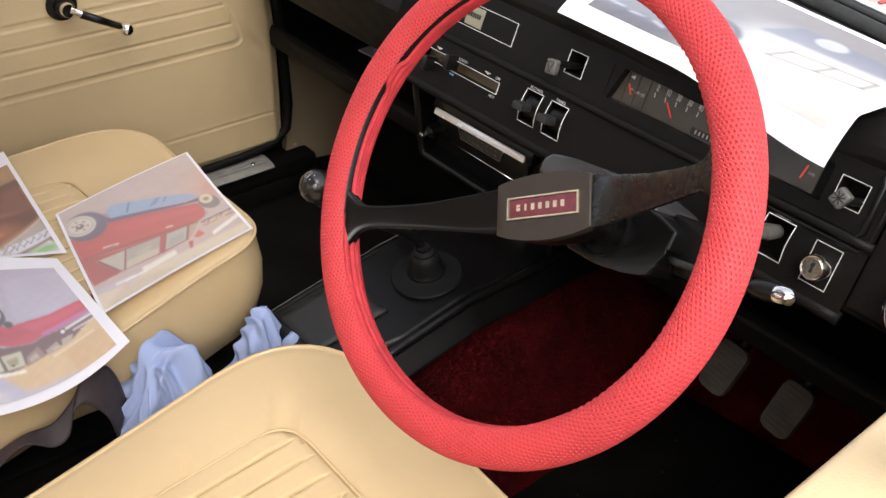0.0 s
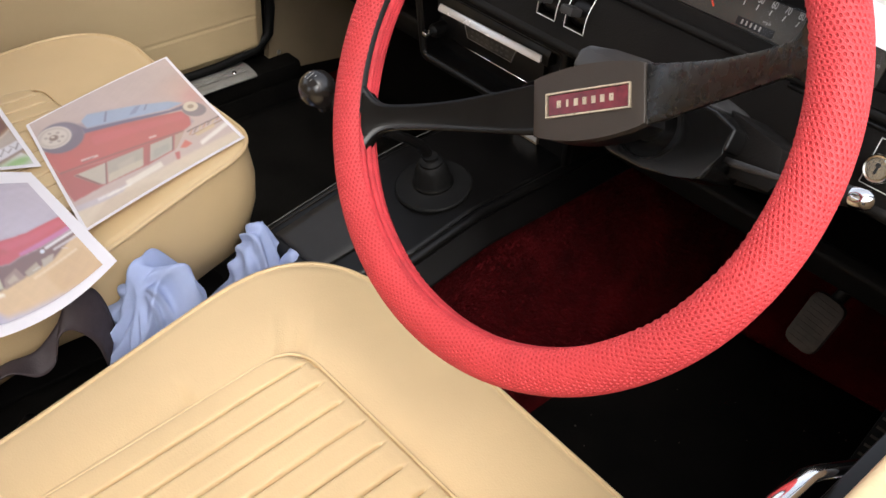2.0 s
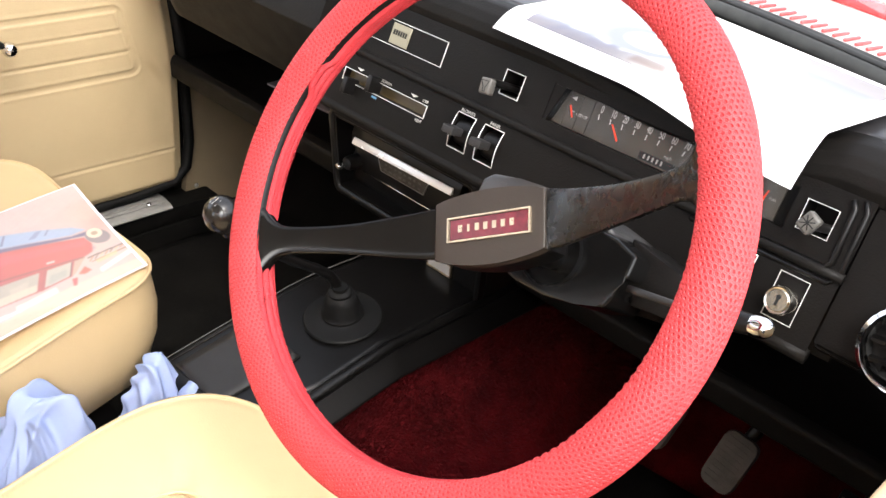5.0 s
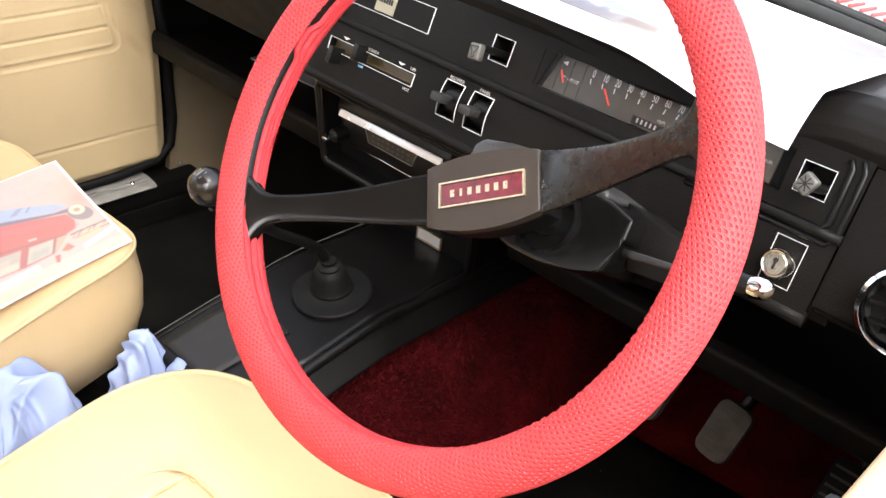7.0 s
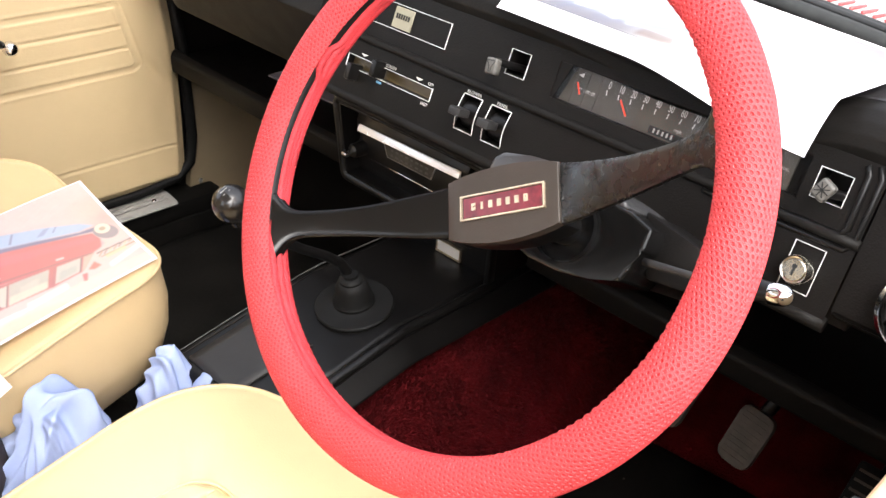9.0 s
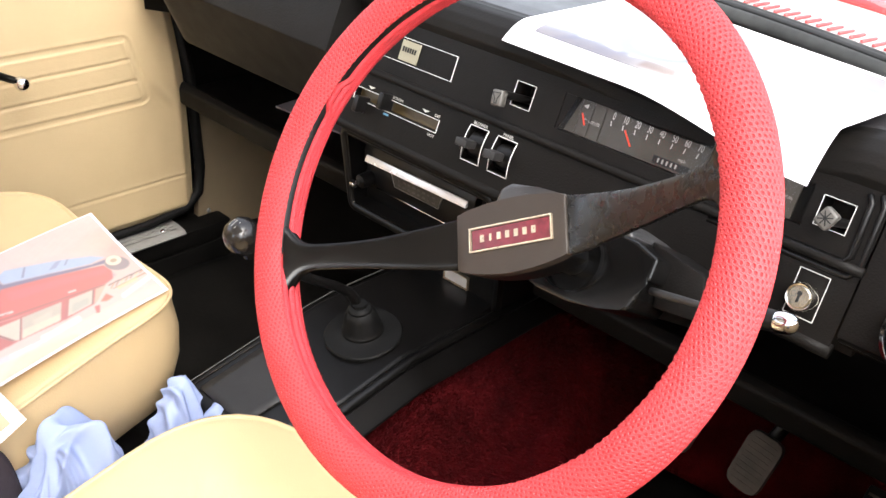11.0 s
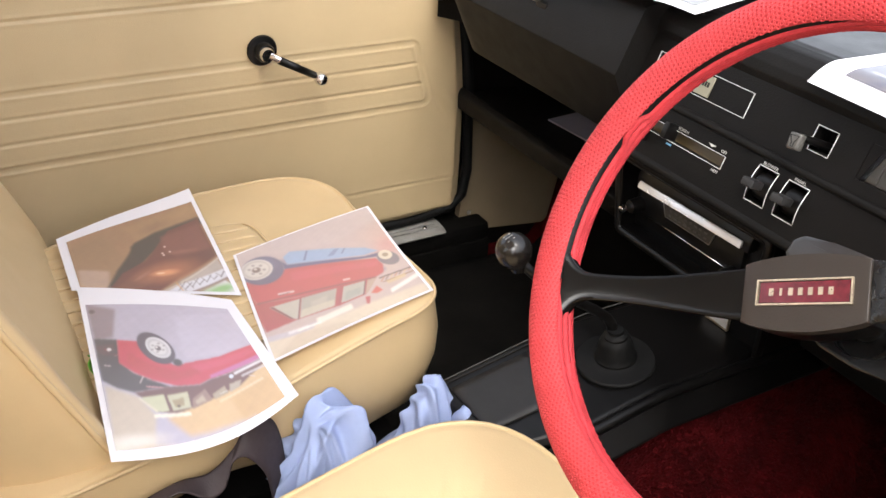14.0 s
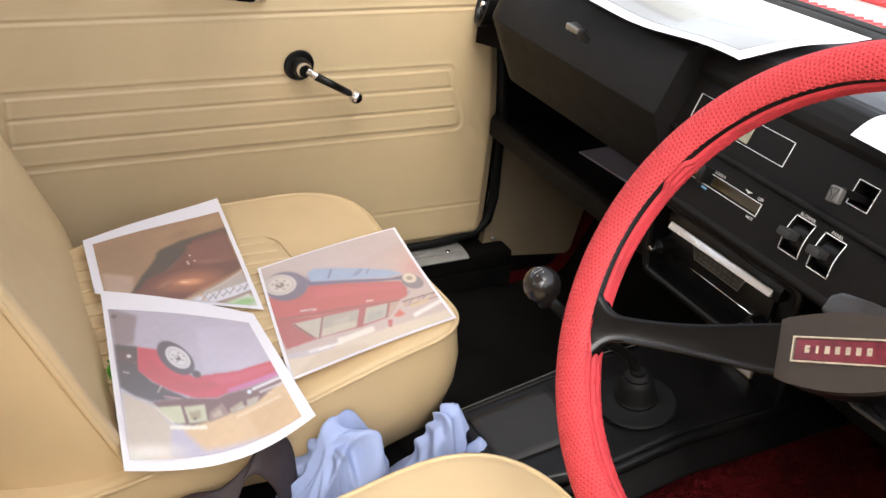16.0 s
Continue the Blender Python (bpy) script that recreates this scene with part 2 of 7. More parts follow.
def lathe(profile, seg=32, m=None):
    """Turns (radius, height) pairs about z."""
    bm = bmesh.new()
    rings = []
    for rad, h in profile:
        if rad < 1e-6:
            rings.append([bm.verts.new((0, 0, h))])
        else:
            rings.append([bm.verts.new((rad * math.cos(2 * math.pi * k / seg), rad * math.sin(2 * math.pi * k / seg), h)) for k in range(seg)])
    for p, q in zip(rings, rings[1:]):
        for k in range(seg):
            j = (k + 1) % seg
            if len(p) == 1 and len(q) == 1:
                continue
            if len(p) == 1:
                bm.faces.new((p[0], q[k], q[j]))
            elif len(q) == 1:
                bm.faces.new((p[k], p[j], q[0]))
            else:
                bm.faces.new((p[k], p[j], q[j], q[k]))
    if m is not None:
        bmesh.ops.transform(bm, matrix=m, verts=bm.verts)
    return bm


def tube(points, radius, seg=10, closed=False, flat=1.0):
    """A round rod along points; radius may be a list."""
    pts = [Vector(p) for p in points]
    n = len(pts)
    rad = radius if isinstance(radius, (list, tuple)) else [radius] * n
    verts, faces = [], []
    side = None
    for i, p in enumerate(pts):
        if closed:
            d = (pts[(i + 1) % n] - pts[i - 1]).normalized()
        else:
            d = (pts[min(i + 1, n - 1)] - pts[max(i - 1, 0)]).normalized()
        if side is None:
            side = d.orthogonal().normalized()
        side = (side - d * side.dot(d)).normalized()
        up = d.cross(side)
        for k in range(seg):
            a = 2 * math.pi * k / seg
            verts.append(p + rad[i] * (math.cos(a) * side + flat * math.sin(a) * up))
    for i in range(n if closed else n - 1):
        for k in range(seg):
            j, k2 = (i + 1) % n, (k + 1) % seg
            faces.append((i * seg + k, i * seg + k2, j * seg + k2, j * seg + k))
    if not closed:
        faces.append(tuple(range(seg))[::-1])
        faces.append(tuple((n - 1) * seg + k for k in range(seg)))
    return mesh_of("tube", verts, faces)


def sheet(fn, nu, nv, thick=0.0, wrap=False):
    """A surface fn(u, v) over the unit square; with thickness it gets a back and edges."""
    us = np.linspace(0, 1, nu)
    vs = np.linspace(0, 1, nv)
    verts = [Vector(fn(u, v)) for v in vs for u in us]
    faces = [(j * nu + i, j * nu + i + 1, (j + 1) * nu + i + 1, (j + 1) * nu + i) for j in range(nv - 1) for i in range(nu - 1)]
    if thick:
        me = mesh_of("s", verts, faces)
        nor = [Vector(v.normal) for v in me.vertices]
        bpy.data.meshes.remove(me)
        k = len(verts)
        verts += [verts[i] - nor[i] * thick for i in range(k)]
        faces += [tuple(q + k for q in reversed(f)) for f in faces]
        rim = [i for i in range(nu)] + [j * nu + nu - 1 for j in range(1, nv)] + [(nv - 1) * nu + i for i in range(nu - 2, -1, -1)] + [j * nu for j in range(nv - 2, 0, -1)]
        for a, b in zip(rim, rim[1:] + rim[:1]):
            faces.append((b, a, a + k, b + k))
    return mesh_of("sheet", verts, faces)


def rounded(points, radii, seg=10):
    """A closed outline with rounded corners."""
    out = []
    n = len(points)
    for i in range(n):
        p, a, b = Vector(points[i]), Vector(points[i - 1]), Vector(points[(i + 1) % n])
        rad = radii[i] if isinstance(radii, (list, tuple)) else radii
        da, db = (a - p).normalized(), (b - p).normalized()
        half = math.acos(max(-1, min(1, da.dot(db)))) / 2
        cut = min(rad / math.tan(half), 0.48 * (a - p).length, 0.48 * (b - p).length)
        s, e = p + da * cut, p + db * cut
        for k in range(seg + 1):
            t = k / seg
            out.append(tuple((1 - t) ** 2 * s + 2 * t * (1 - t) * p + t * t * e))
    return out


def resample(points, count):
    pts = np.array(list(points) + [points[0]])
    d = np.concatenate([[0], np.cumsum(np.linalg.norm(np.diff(pts, axis=0), axis=1))])
    s = np.linspace(0, d[-1], count, endpoint=False)
    return np.stack([np.interp(s, d, pts[:, k]) for k in range(pts.shape[1])], -1)


def writing(name, text, m, size, mat, parent, depth=0.0003):
    """Raised letters from the built-in font, as a mesh, centred on the pose m."""
    cu = bpy.data.curves.new(name, "FONT")
    cu.body = text
    cu.size = size
    cu.align_x, cu.align_y = "CENTER", "CENTER"
    cu.extrude = depth
    tmp = bpy.data.objects.new(name, cu)
    scene.collection.objects.link(tmp)
    bpy.context.view_layer.update()
    me = bpy.data.meshes.new_from_object(tmp.evaluated_get(bpy.context.evaluated_depsgraph_get()))
    bpy.data.objects.remove(tmp)
    bpy.data.curves.remove(cu)
    me.transform(m)
    return part(name, me, mat, parent)


def frame_on(outline, width, height, m):
    """A thin raised rim that follows a flat outline (x, y), standing height above the plane of m."""
    pts = [Vector(p) for p in outline]
    c = sum(pts, Vector((0, 0))) / len(pts)
    bm = bmesh.new()
    n = len(pts)
    inner = []
    for i in range(n):
        a, b, p = pts[i - 1], pts[(i + 1) % n], pts[i]
        da, db = (p - a).normalized(), (b - p).normalized()
        na, nb = Vector((-da.y, da.x)), Vector((-db.y, db.x))
        q = na + nb
        q = q / max(0.3, q.length_squared) * 2 * width
        if (p + q - c).length > (p - c).length:
            q = -q
        inner.append(p + q)
    o0 = [bm.verts.new((p.x, p.y, 0)) for p in pts]
    o1 = [bm.verts.new((p.x, p.y, height)) for p in pts]
    i0 = [bm.verts.new((p.x, p.y, 0)) for p in inner]
    i1 = [bm.verts.new((p.x, p.y, height)) for p in inner]
    for i in range(n):
        j = (i + 1) % n
        bm.faces.new((o0[i], o0[j], o1[j], o1[i]))
        bm.faces.new((o1[i], o1[j], i1[j], i1[i]))
        bm.faces.new((i1[i], i1[j], i0[j], i0[i]))
        bm.faces.new((i0[i], i0[j], o0[j], o0[i]))
    bmesh.ops.transform(bm, matrix=m, verts=bm.verts)
    return bm


def smooth_step(a, b, x):
    if isinstance(x, (float, int)):
        t = min(1.0, max(0.0, (x - a) / (b - a)))
    else:
        t = np.clip((x - a) / (b - a), 0, 1)
    return t * t * (3 - 2 * t)


# ---- ground and car shell ----
part("ground", box(-600, 600, -600, 600, -0.5, -0.3), concrete)
tagged(bpy.data.objects["ground"], "pale concrete yard around the car", "ground", kind="structure")

floor_ob = part("floor", sheet(lambda u, v: (-0.7 + 1.4 * u, -0.7 + 1.95 * v, 0.006 * noise.noise((u * 9, v * 9, 0)) + (0.0 if v < 0.94 else (v - 0.94) * 4)), 60, 80, 0.02), carpet)
tagged(floor_ob, "dark red carpet on the car floor", "carpet", kind="structure")
toe = part("trim", prism([(1.16, -0.02), (1.24, 0.12), (1.28, 0.6), (1.32, 0.6), (1.32, -0.02)], "x", 0.07, 0.7), carpet)
tagged(toe, "dark red carpeted toe board", "trim", kind="structure")
# same section carried across the passenger half, in black
toe_2 = part("trim", prism([(1.16, -0.02), (1.24, 0.12), (1.28, 0.6), (1.32, 0.6), (1.32, -0.02)], "x", -0.7, 0.069), mat_rubber)
tagged(toe_2, "black toe board on the passenger side", "trim", kind="structure")


def tunnel_section(u, v):
    """Cross-section round the tunnel, lower and narrower towards the back."""
    y = 0.0 + 1.2 * v
    top = 0.17 + 0.06 * smooth_step(0.5, 0.9, y) + 0.05 * smooth_step(0.9, 1.15, y)
    a = math.pi * u
    x = -0.125 * np.sign(math.cos(a)) * abs(math.cos(a)) ** 0.45
    z = top * math.sin(a) ** 0.55
    return (x * (1 + 0.25 * (1 - z / top)), y, z + 0.003 * noise.noise((x * 30, y * 30, z * 30)))


tun = part("tunnel", sheet(tunnel_section, 40, 70), carpet)
tagged(tun, "red carpeted transmission tunnel", "trim", kind="structure")

for s_ in (-1, 1):
    a = part("wall_side", box(min(s_ * 0.70, s_ * 0.74), max(s_ * 0.70, s_ * 0.74), 0.90, 1.4, -0.06, 0.60), paint_red)
    tagged(a, "red front wing of the car", "car body", kind="structure")
    a = part("wall_side", box(min(s_ * 0.705, s_ * 0.735), max(s_ * 0.705, s_ * 0.735), -0.95, 0.90, -0.06, 0.10), paint_red)
    tagged(a, "red outer sill of the car", "car body", kind="structure")
bulkhead = part("wall_front", box(-0.70, 0.70, 1.33, 1.36, -0.06, 0.60), dark_void)
tagged(bulkhead, "black front bulkhead behind the dashboard", "wall", kind="structure")
a = part("floor_pan", box(-0.74, 0.74, -0.95, 1.4, -0.08, -0.03), dark_void)
tagged(a, "dark steel floor pan", "floor", kind="structure")

# standing pile of the carpet on the driver's side of the tunnel and on the floor below it
pile_rng = np.random.RandomState(11)
pv, pf = [], []
for k in range(42000):
    if k < 34000:
        u_, v_ = pile_rng.uniform(0.46, 0.985), pile_rng.uniform(0.42, 0.97)
        p_ = Vector(tunnel_section(u_, v_))
        n_ = (Vector(tunnel_section(min(u_ + 0.01, 0.999), v_)) - p_).cross(Vector((0, 1, 0))).normalized()
        if n_.z < -0.2 or n_.x < -0.3:
            n_ = -n_
    else:
        p_ = Vector((pile_rng.uniform(0.14, 0.62), pile_rng.uniform(0.95, 1.2), 0.004))
        n_ = Vector((0, 0, 1))
    lean_ = noise.noise_vector(p_ * 13) * 0.9 + Vector(pile_rng.uniform(-0.45, 0.45, 3))
    tip = p_ + (n_ + lean_).normalized() * pile_rng.uniform(0.005, 0.009)
    side_ = Vector(pile_rng.uniform(-1, 1, 3)).cross(n_).normalized() * pile_rng.uniform(0.0006, 0.0011)
    b_ = len(pv)
    pv += [p_ - side_, p_ + side_, tip + side_ * 0.5, tip - side_ * 0.5]
    pf.append((b_, b_ + 1, b_ + 2, b_ + 3))
pile = part("carpet_pile", mesh_of("pile", pv, pf), carpet)
tagged(pile, "worn dark red carpet pile brushed in patches", "carpet", kind="stuff")

# front wings, nose and road wheels
for s_ in (-1, 1):
    a = part("wall_side", box(min(s_ * 0.68, s_ * 0.72), max(s_ * 0.68, s_ * 0.72), 1.405, 2.04, 0.27, 0.53, 0.01), paint_red)
    tagged(a, "red front wing of the car", "car body", kind="structure")
    for y_ in (1.70, -0.62):
        w_ = thing("road_wheel", "black tyre on a plain steel rim under the car", "wheel", (s_ * 0.62, y_, -0.02), group="road wheels")
        wm_ = Matrix.Translation((s_ * 0.62, y_, -0.02)) @ Matrix.Rotation(radians(90 * s_), 4, "Y")
        part("tyre", lathe([(0.17, -0.06), (0.25, -0.065), (0.278, -0.05), (0.28, 0.0), (0.278, 0.05), (0.25, 0.065), (0.17, 0.06)], 40, wm_), rubber, w_)
        part("rim", lathe([(0.0, 0.03), (0.06, 0.035), (0.08, 0.02), (0.15, 0.03), (0.172, 0.055), (0.172, -0.055)], 32, wm_), dull_metal, w_)
a = part("wall_nose", box(-0.68, 0.68, 2.045, 2.08, -0.02, 0.52, 0.02), paint_red)
tagged(a, "red nose of the car below the bonnet", "car body", kind="structure")

# roof, pillars, rear wall
roof = part("ceiling", sheet(lambda u, v: (-0.6 + 1.2 * u, -0.9 + 1.3 * v, 1.2 + 0.05 * math.sin(math.pi * u) * math.sin(math.pi * (0.2 + 0.6 * v))), 20, 20, 0.03), headlining)
tagged(roof, "pale headlining under the roof", "ceiling", kind="structure")
back_wall = part("wall_rear", box(-0.7, 0.7, -0.95, -0.9, -0.05, 0.62), cream_door)
tagged(back_wall, "cream rear bulkhead of the cabin", "wall", kind="structure")
for s in (-1, 1):
    a = part("pillar", tube([(s * 0.66, 0.98, 0.6), (s * 0.60, 0.62, 0.95), (s * 0.56, 0.36, 1.2)], 0.028, 10), seal_black)
    tagged(a, "black trimmed windscreen pillar", "pillar", kind="structure")
    a = part("pillar", tube([(s * 0.66, -0.12, 0.0), (s * 0.66, -0.12, 0.6), (s * 0.58, -0.2, 1.2)], 0.035, 8), paint_red)
    tagged(a, "red painted door pillar", "pillar", kind="structure")
    a = part("pillar", tube([(s * 0.62, -0.9, 0.6), (s * 0.57, -0.85, 1.2)], 0.04, 8), paint_red)
    tagged(a, "red painted rear pillar", "pillar", kind="structure")
    a = part("wall_side", box(min(s * 0.68, s * 0.72), max(s * 0.68, s * 0.72), -0.92, -0.1, -0.05, 0.62), cream_door)
    tagged(a, "cream rear side trim panel", "wall", kind="structure")

# ---- windscreen, scuttle and bonnet ----


def screen_base(x):
    return 1.056 - 0.45 * x * x


screen = thing("windscreen", "curved windscreen in a black rubber seal", "windscreen", (0, 1.1, 0.63), kind="structure")
part("pane", sheet(lambda u, v: (-0.6 + 1.2 * u, screen_base(-0.6 + 1.2 * u) + 0.012 - 0.62 * v, 0.635 + 0.56 * v), 30, 8), glass, screen).visible_shadow = False
part("seal", tube([(x, screen_base(x) - 0.0095, 0.636) for x in np.linspace(-0.62, 0.62, 60)], 0.0080, 10, flat=0.7), screen_rubber, screen)
part("seal_lip", tube([(x, screen_base(x) + 0.0075, 0.639) for x in np.linspace(-0.62, 0.62, 60)], 0.0068, 10, flat=0.8), screen_rubber, screen)
part("groove", tube([(x, screen_base(x) + 0.0005, 0.6425) for x in np.linspace(-0.62, 0.62, 60)], 0.0035, 6), seal_black, screen)

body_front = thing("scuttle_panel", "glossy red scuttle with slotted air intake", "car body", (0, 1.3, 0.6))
part("panel", sheet(lambda u, v: (-0.66 + 1.32 * u, screen_base(-0.66 + 1.32 * u) + 0.012 + 0.19 * v, 0.628 - 0.004 * v), 40, 6, 0.01), sky_sheen, body_front)
part("bonnet", sheet(lambda u, v: (-0.68 + 1.36 * u, screen_base(-0.68 + 1.36 * u) * (1 - v) + v * 2.05 + 0.196 * (1 - v), 0.622 + 0.012 * math.sin(math.pi * u) - 0.1 * v * v), 30, 20, 0.01), paint_red, body_front)
# red bars laid on the pale panel stand for its slots
slot_bar = None
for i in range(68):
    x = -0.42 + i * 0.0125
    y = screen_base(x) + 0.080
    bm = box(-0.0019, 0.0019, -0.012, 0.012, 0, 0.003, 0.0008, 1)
    if slot_bar is None:
        first = part("slot_bar", bm, slot_red, body_front)
        slot_bar = first.data
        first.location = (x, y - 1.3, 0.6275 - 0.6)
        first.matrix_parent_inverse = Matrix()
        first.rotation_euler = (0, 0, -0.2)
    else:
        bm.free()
        o = new("slot_bar", slot_bar)
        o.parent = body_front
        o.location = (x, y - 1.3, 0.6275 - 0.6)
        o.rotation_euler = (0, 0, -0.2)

wiper = thing("windscreen_wiper", "black windscreen wiper resting on the glass", "wiper", (0.2, 1.14, 0.66))
part("arm", tube([(0.05, 1.17, 0.64), (0.14, 1.155, 0.662), (0.34, 1.1, 0.668)], 0.004, 6), dull_metal, wiper)
part("blade", tube([(0.12, 1.14, 0.668), (0.3, 1.085, 0.684), (0.46, 1.02, 0.684)], 0.005, 6), black_plastic, wiper)

# ---- passenger door ----
DX = -0.64
door = thing("door_1", "closed passenger door with cream stitched vinyl trim", "door", (DX, 0.4, 0.1), kind="structure")


def seam(d, w=0.0022):
    """Height of a welded seam at distance d from its line."""
    return -0.0020 * np.exp(-(d / (0.7 * w)) ** 2) + 0.0006 * np.exp(-((np.abs(d) - 0.0045) / 0.0022) ** 2)


def door_face(u, v):
    y = -0.1 + 1.045 * u
    z = 0.112 + 0.50 * v
    front = 0.945 - 0.03 * smooth_step(0.3, 0.6, z)
    y = -0.1 + (front + 0.1) * u
    h = 0.0
    # grouped seams: a long rounded frame with two lines inside
    lean = 0.846 + (0.4245 - z) * 0.28
    dx, dz = max(y - lean, 0.206 - y), max(z - 0.4245, 0.3222 - z)
    rad = 0.007 if z > 0.38 else 0.014
    d = math.hypot(dx + rad, dz + rad) - rad if dx > -rad and dz > -rad else max(dx, dz)
    inside = d < 0
    h += 1.15 * seam(abs(d + 0.0022)) + 1.15 * seam(abs(d - 0.0022))
    if dx < -0.006:
        for zz in (0.3908, 0.3570):
            h += 0.8 * seam(abs(z - zz), 0.0016)
    # puckers pulled from the lower front corner of the frame
    cy, cz = y - 0.892, z - 0.322
    along = cy * 0.55 - cz * 0.83
    h -= 0.0035 * math.exp(-((cy * 0.83 + cz * 0.55) / 0.009) ** 2) * math.exp(-((along - 0.012) / 0.025) ** 2)
    h += 0.0025 * math.exp(-((cy * 0.83 + cz * 0.55 - 0.016) / 0.010) ** 2) * math.exp(-((along - 0.02) / 0.03) ** 2)
    # lower seam, upper waist seam
    h += 0.7 * seam(abs(z - (0.178 + 0.004 * math.sin(3 * y)))) * smooth_step(0.1, 0.2, y) * (1 - smooth_step(0.93, 0.94, y))
    h += 1.2 * seam(abs(z - 0.517))
    # padding between the seams, waves of the vinyl
    if inside:
        h += 0.0008 * abs(math.sin(math.pi * (z - 0.3222) / 0.0341)) ** 0.7
    h += 0.0016 * noise.noise((y * 7, z * 9, 3)) + 0.0012 * noise.noise((y * 22, z * 16, 1)) * smooth_step(0.8, 0.9, y)
    h -= 0.012 * smooth_step(0.02, 0.0, (1 - u)) + 0.010 * smooth_step(0.03, 0.0, v)
    return (DX + h, y, z)


part("trim_panel", sheet(door_face, 420, 230, 0.02), cream_door, door)
part("shell", box(DX - 0.07, DX - 0.022, -0.1, 0.94, 0.1, 0.6, 0.004), paint_red, door)
part("waist_rail", box(DX - 0.05, DX + 0.004, -0.1, 0.9, 0.6125, 0.64, 0.006), cream_door, door)
part("weather_seal", tube([(DX - 0.012, 0.938, 0.45), (DX - 0.012, 0.955, 0.34), (DX - 0.012, 0.962, 0.18), (DX - 0.012, 0.955, 0.135), (DX - 0.012, 0.93, 0.112), (DX - 0.012, 0.85, 0.104), (DX - 0.012, 0.0, 0.1)], 0.009, 8), rubber, door)
for y in (0.30, 0.66):
    part("trim_clip", box(DX - 0.002, DX + 0.006, y - 0.018, y + 0.018, 0.548, 0.556, 0.0015), dull_metal, door)
part("pull_handle", tube([(DX - 0.004, 0.418, 0.556), (DX + 0.012, 0.424, 0.557), (DX + 0.026, 0.440, 0.557), (DX + 0.030, 0.48, 0.553), (DX + 0.024, 0.52, 0.546), (DX + 0.002, 0.545, 0.541)], [0.008, 0.008, 0.0075, 0.006, 0.006, 0.007], 10, flat=0.6), chrome, door, "chrome pull handle")
crank = part("window_crank", lathe([(0.0, 0.018), (0.012, 0.018), (0.0135, 0.015), (0.0135, 0.004), (0.021, 0.003), (0.0225, 0.0), (0.0, 0.0)], 28, Matrix.Translation((DX + 0.004, 0.597, 0.4435)) @ Matrix.Rotation(radians(90), 4, "Y")), black_plastic, door)
part("boss", lathe([(0.0, 0.026), (0.009, 0.026), (0.0105, 0.022), (0.0105, 0.012), (0.0, 0.012)], 24, Matrix.Translation((DX + 0.004, 0.597, 0.4435)) @ Matrix.Rotation(radians(90), 4, "Y")), chrome, crank, "chrome boss")
part("arm", tube([(DX + 0.026, 0.600, 0.4415), (DX + 0.030, 0.625, 0.4285), (DX + 0.032, 0.666, 0.4055)], [0.0075, 0.0055, 0.005], 10, flat=0.7), chrome, crank)
part("grip", tube([(DX + 0.0300, 0.613, 0.435), (DX + 0.0335, 0.664, 0.4075)], [0.0066, 0.0056], 10, flat=0.85), black_plastic, crank)
part("knob", lathe([(0.0, 0.020), (0.005, 0.0192), (0.0085, 0.016), (0.0102, 0.011), (0.0095, 0.005), (0.006, 0.001), (0, 0)], 24, Matrix.Translation((DX + 0.028, 0.672, 0.4025)) @ Matrix.Rotation(radians(90), 4, "Y")), chrome, crank)

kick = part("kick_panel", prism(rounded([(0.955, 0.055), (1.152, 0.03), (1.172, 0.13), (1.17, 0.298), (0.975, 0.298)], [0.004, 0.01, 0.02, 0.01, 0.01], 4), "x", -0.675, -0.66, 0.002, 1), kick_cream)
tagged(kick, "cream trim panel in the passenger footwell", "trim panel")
part("screw", lathe([(0.0, 0.003), (0.003, 0.0025), (0.0045, 0.0)], 12, Matrix.Translation((-0.66, 0.978, 0.088)) @ Matrix.Rotation(radians(90), 4, "Y")), dull_metal, kick)
pillar_a = part("trim_post", box(-0.70, -0.666, 0.945, 1.2, 0.30, 0.62), black_vinyl)
part("lining", box(-0.699, -0.668, 0.902, 0.9445, 0.095, 0.62), black_vinyl, pillar_a)
part("lining", box(-0.699, -0.677, 0.9455, 1.2, 0.0, 0.298), black_vinyl, pillar_a)
tagged(pillar_a, "black trimmed cowl side beside the dash", "pillar", kind="structure")
sill = part("sill_plate", prism([(-0.70, 0.082), (-0.618, 0.082), (-0.612, 0.087), (-0.618, 0.092), (-0.64, 0.094), (-0.70, 0.094)], "y", 0.0, 0.905, 0.001, 1), sill_alu)
tagged(sill, "worn aluminium door sill plate", "sill plate")
for k in range(3):
    part("rib", box(-0.652 + 0.011 * k, -0.648 + 0.011 * k, 0.02, 0.895, 0.0935, 0.0955, 0.0008, 1), sill_alu, sill)
for y in (0.56, 0.872):
    part("screw", lathe([(0.0, 0.003), (0.003, 0.0025), (0.0045, 0.0)], 12, Matrix.Translation((-0.632, y, 0.0945))), chrome, sill)
# black here, red carpet on the driver's sill below
sillbox = part("sill", box(-0.70, -0.622, -0.1, 1.0, 0.050, 0.082, 0.008), mat_rubber)
part("lining", box(-0.70, -0.620, -0.1, 1.0, -0.02, 0.050, 0.002), mat_rubber, sillbox)
tagged(sillbox, "black passenger door sill", "sill", kind="structure")
sillbox2 = part("sill", box(0.60, 0.70, -0.1, 1.0, -0.02, 0.082, 0.008), carpet)
tagged(sillbox2, "red carpeted door sill", "sill", kind="structure")

# ---- driver's door ----
ddoor = thing("door_2", "driver's door with pale cream capping and lowered window", "door", (0.62, 0.4, 0.1), kind="structure")
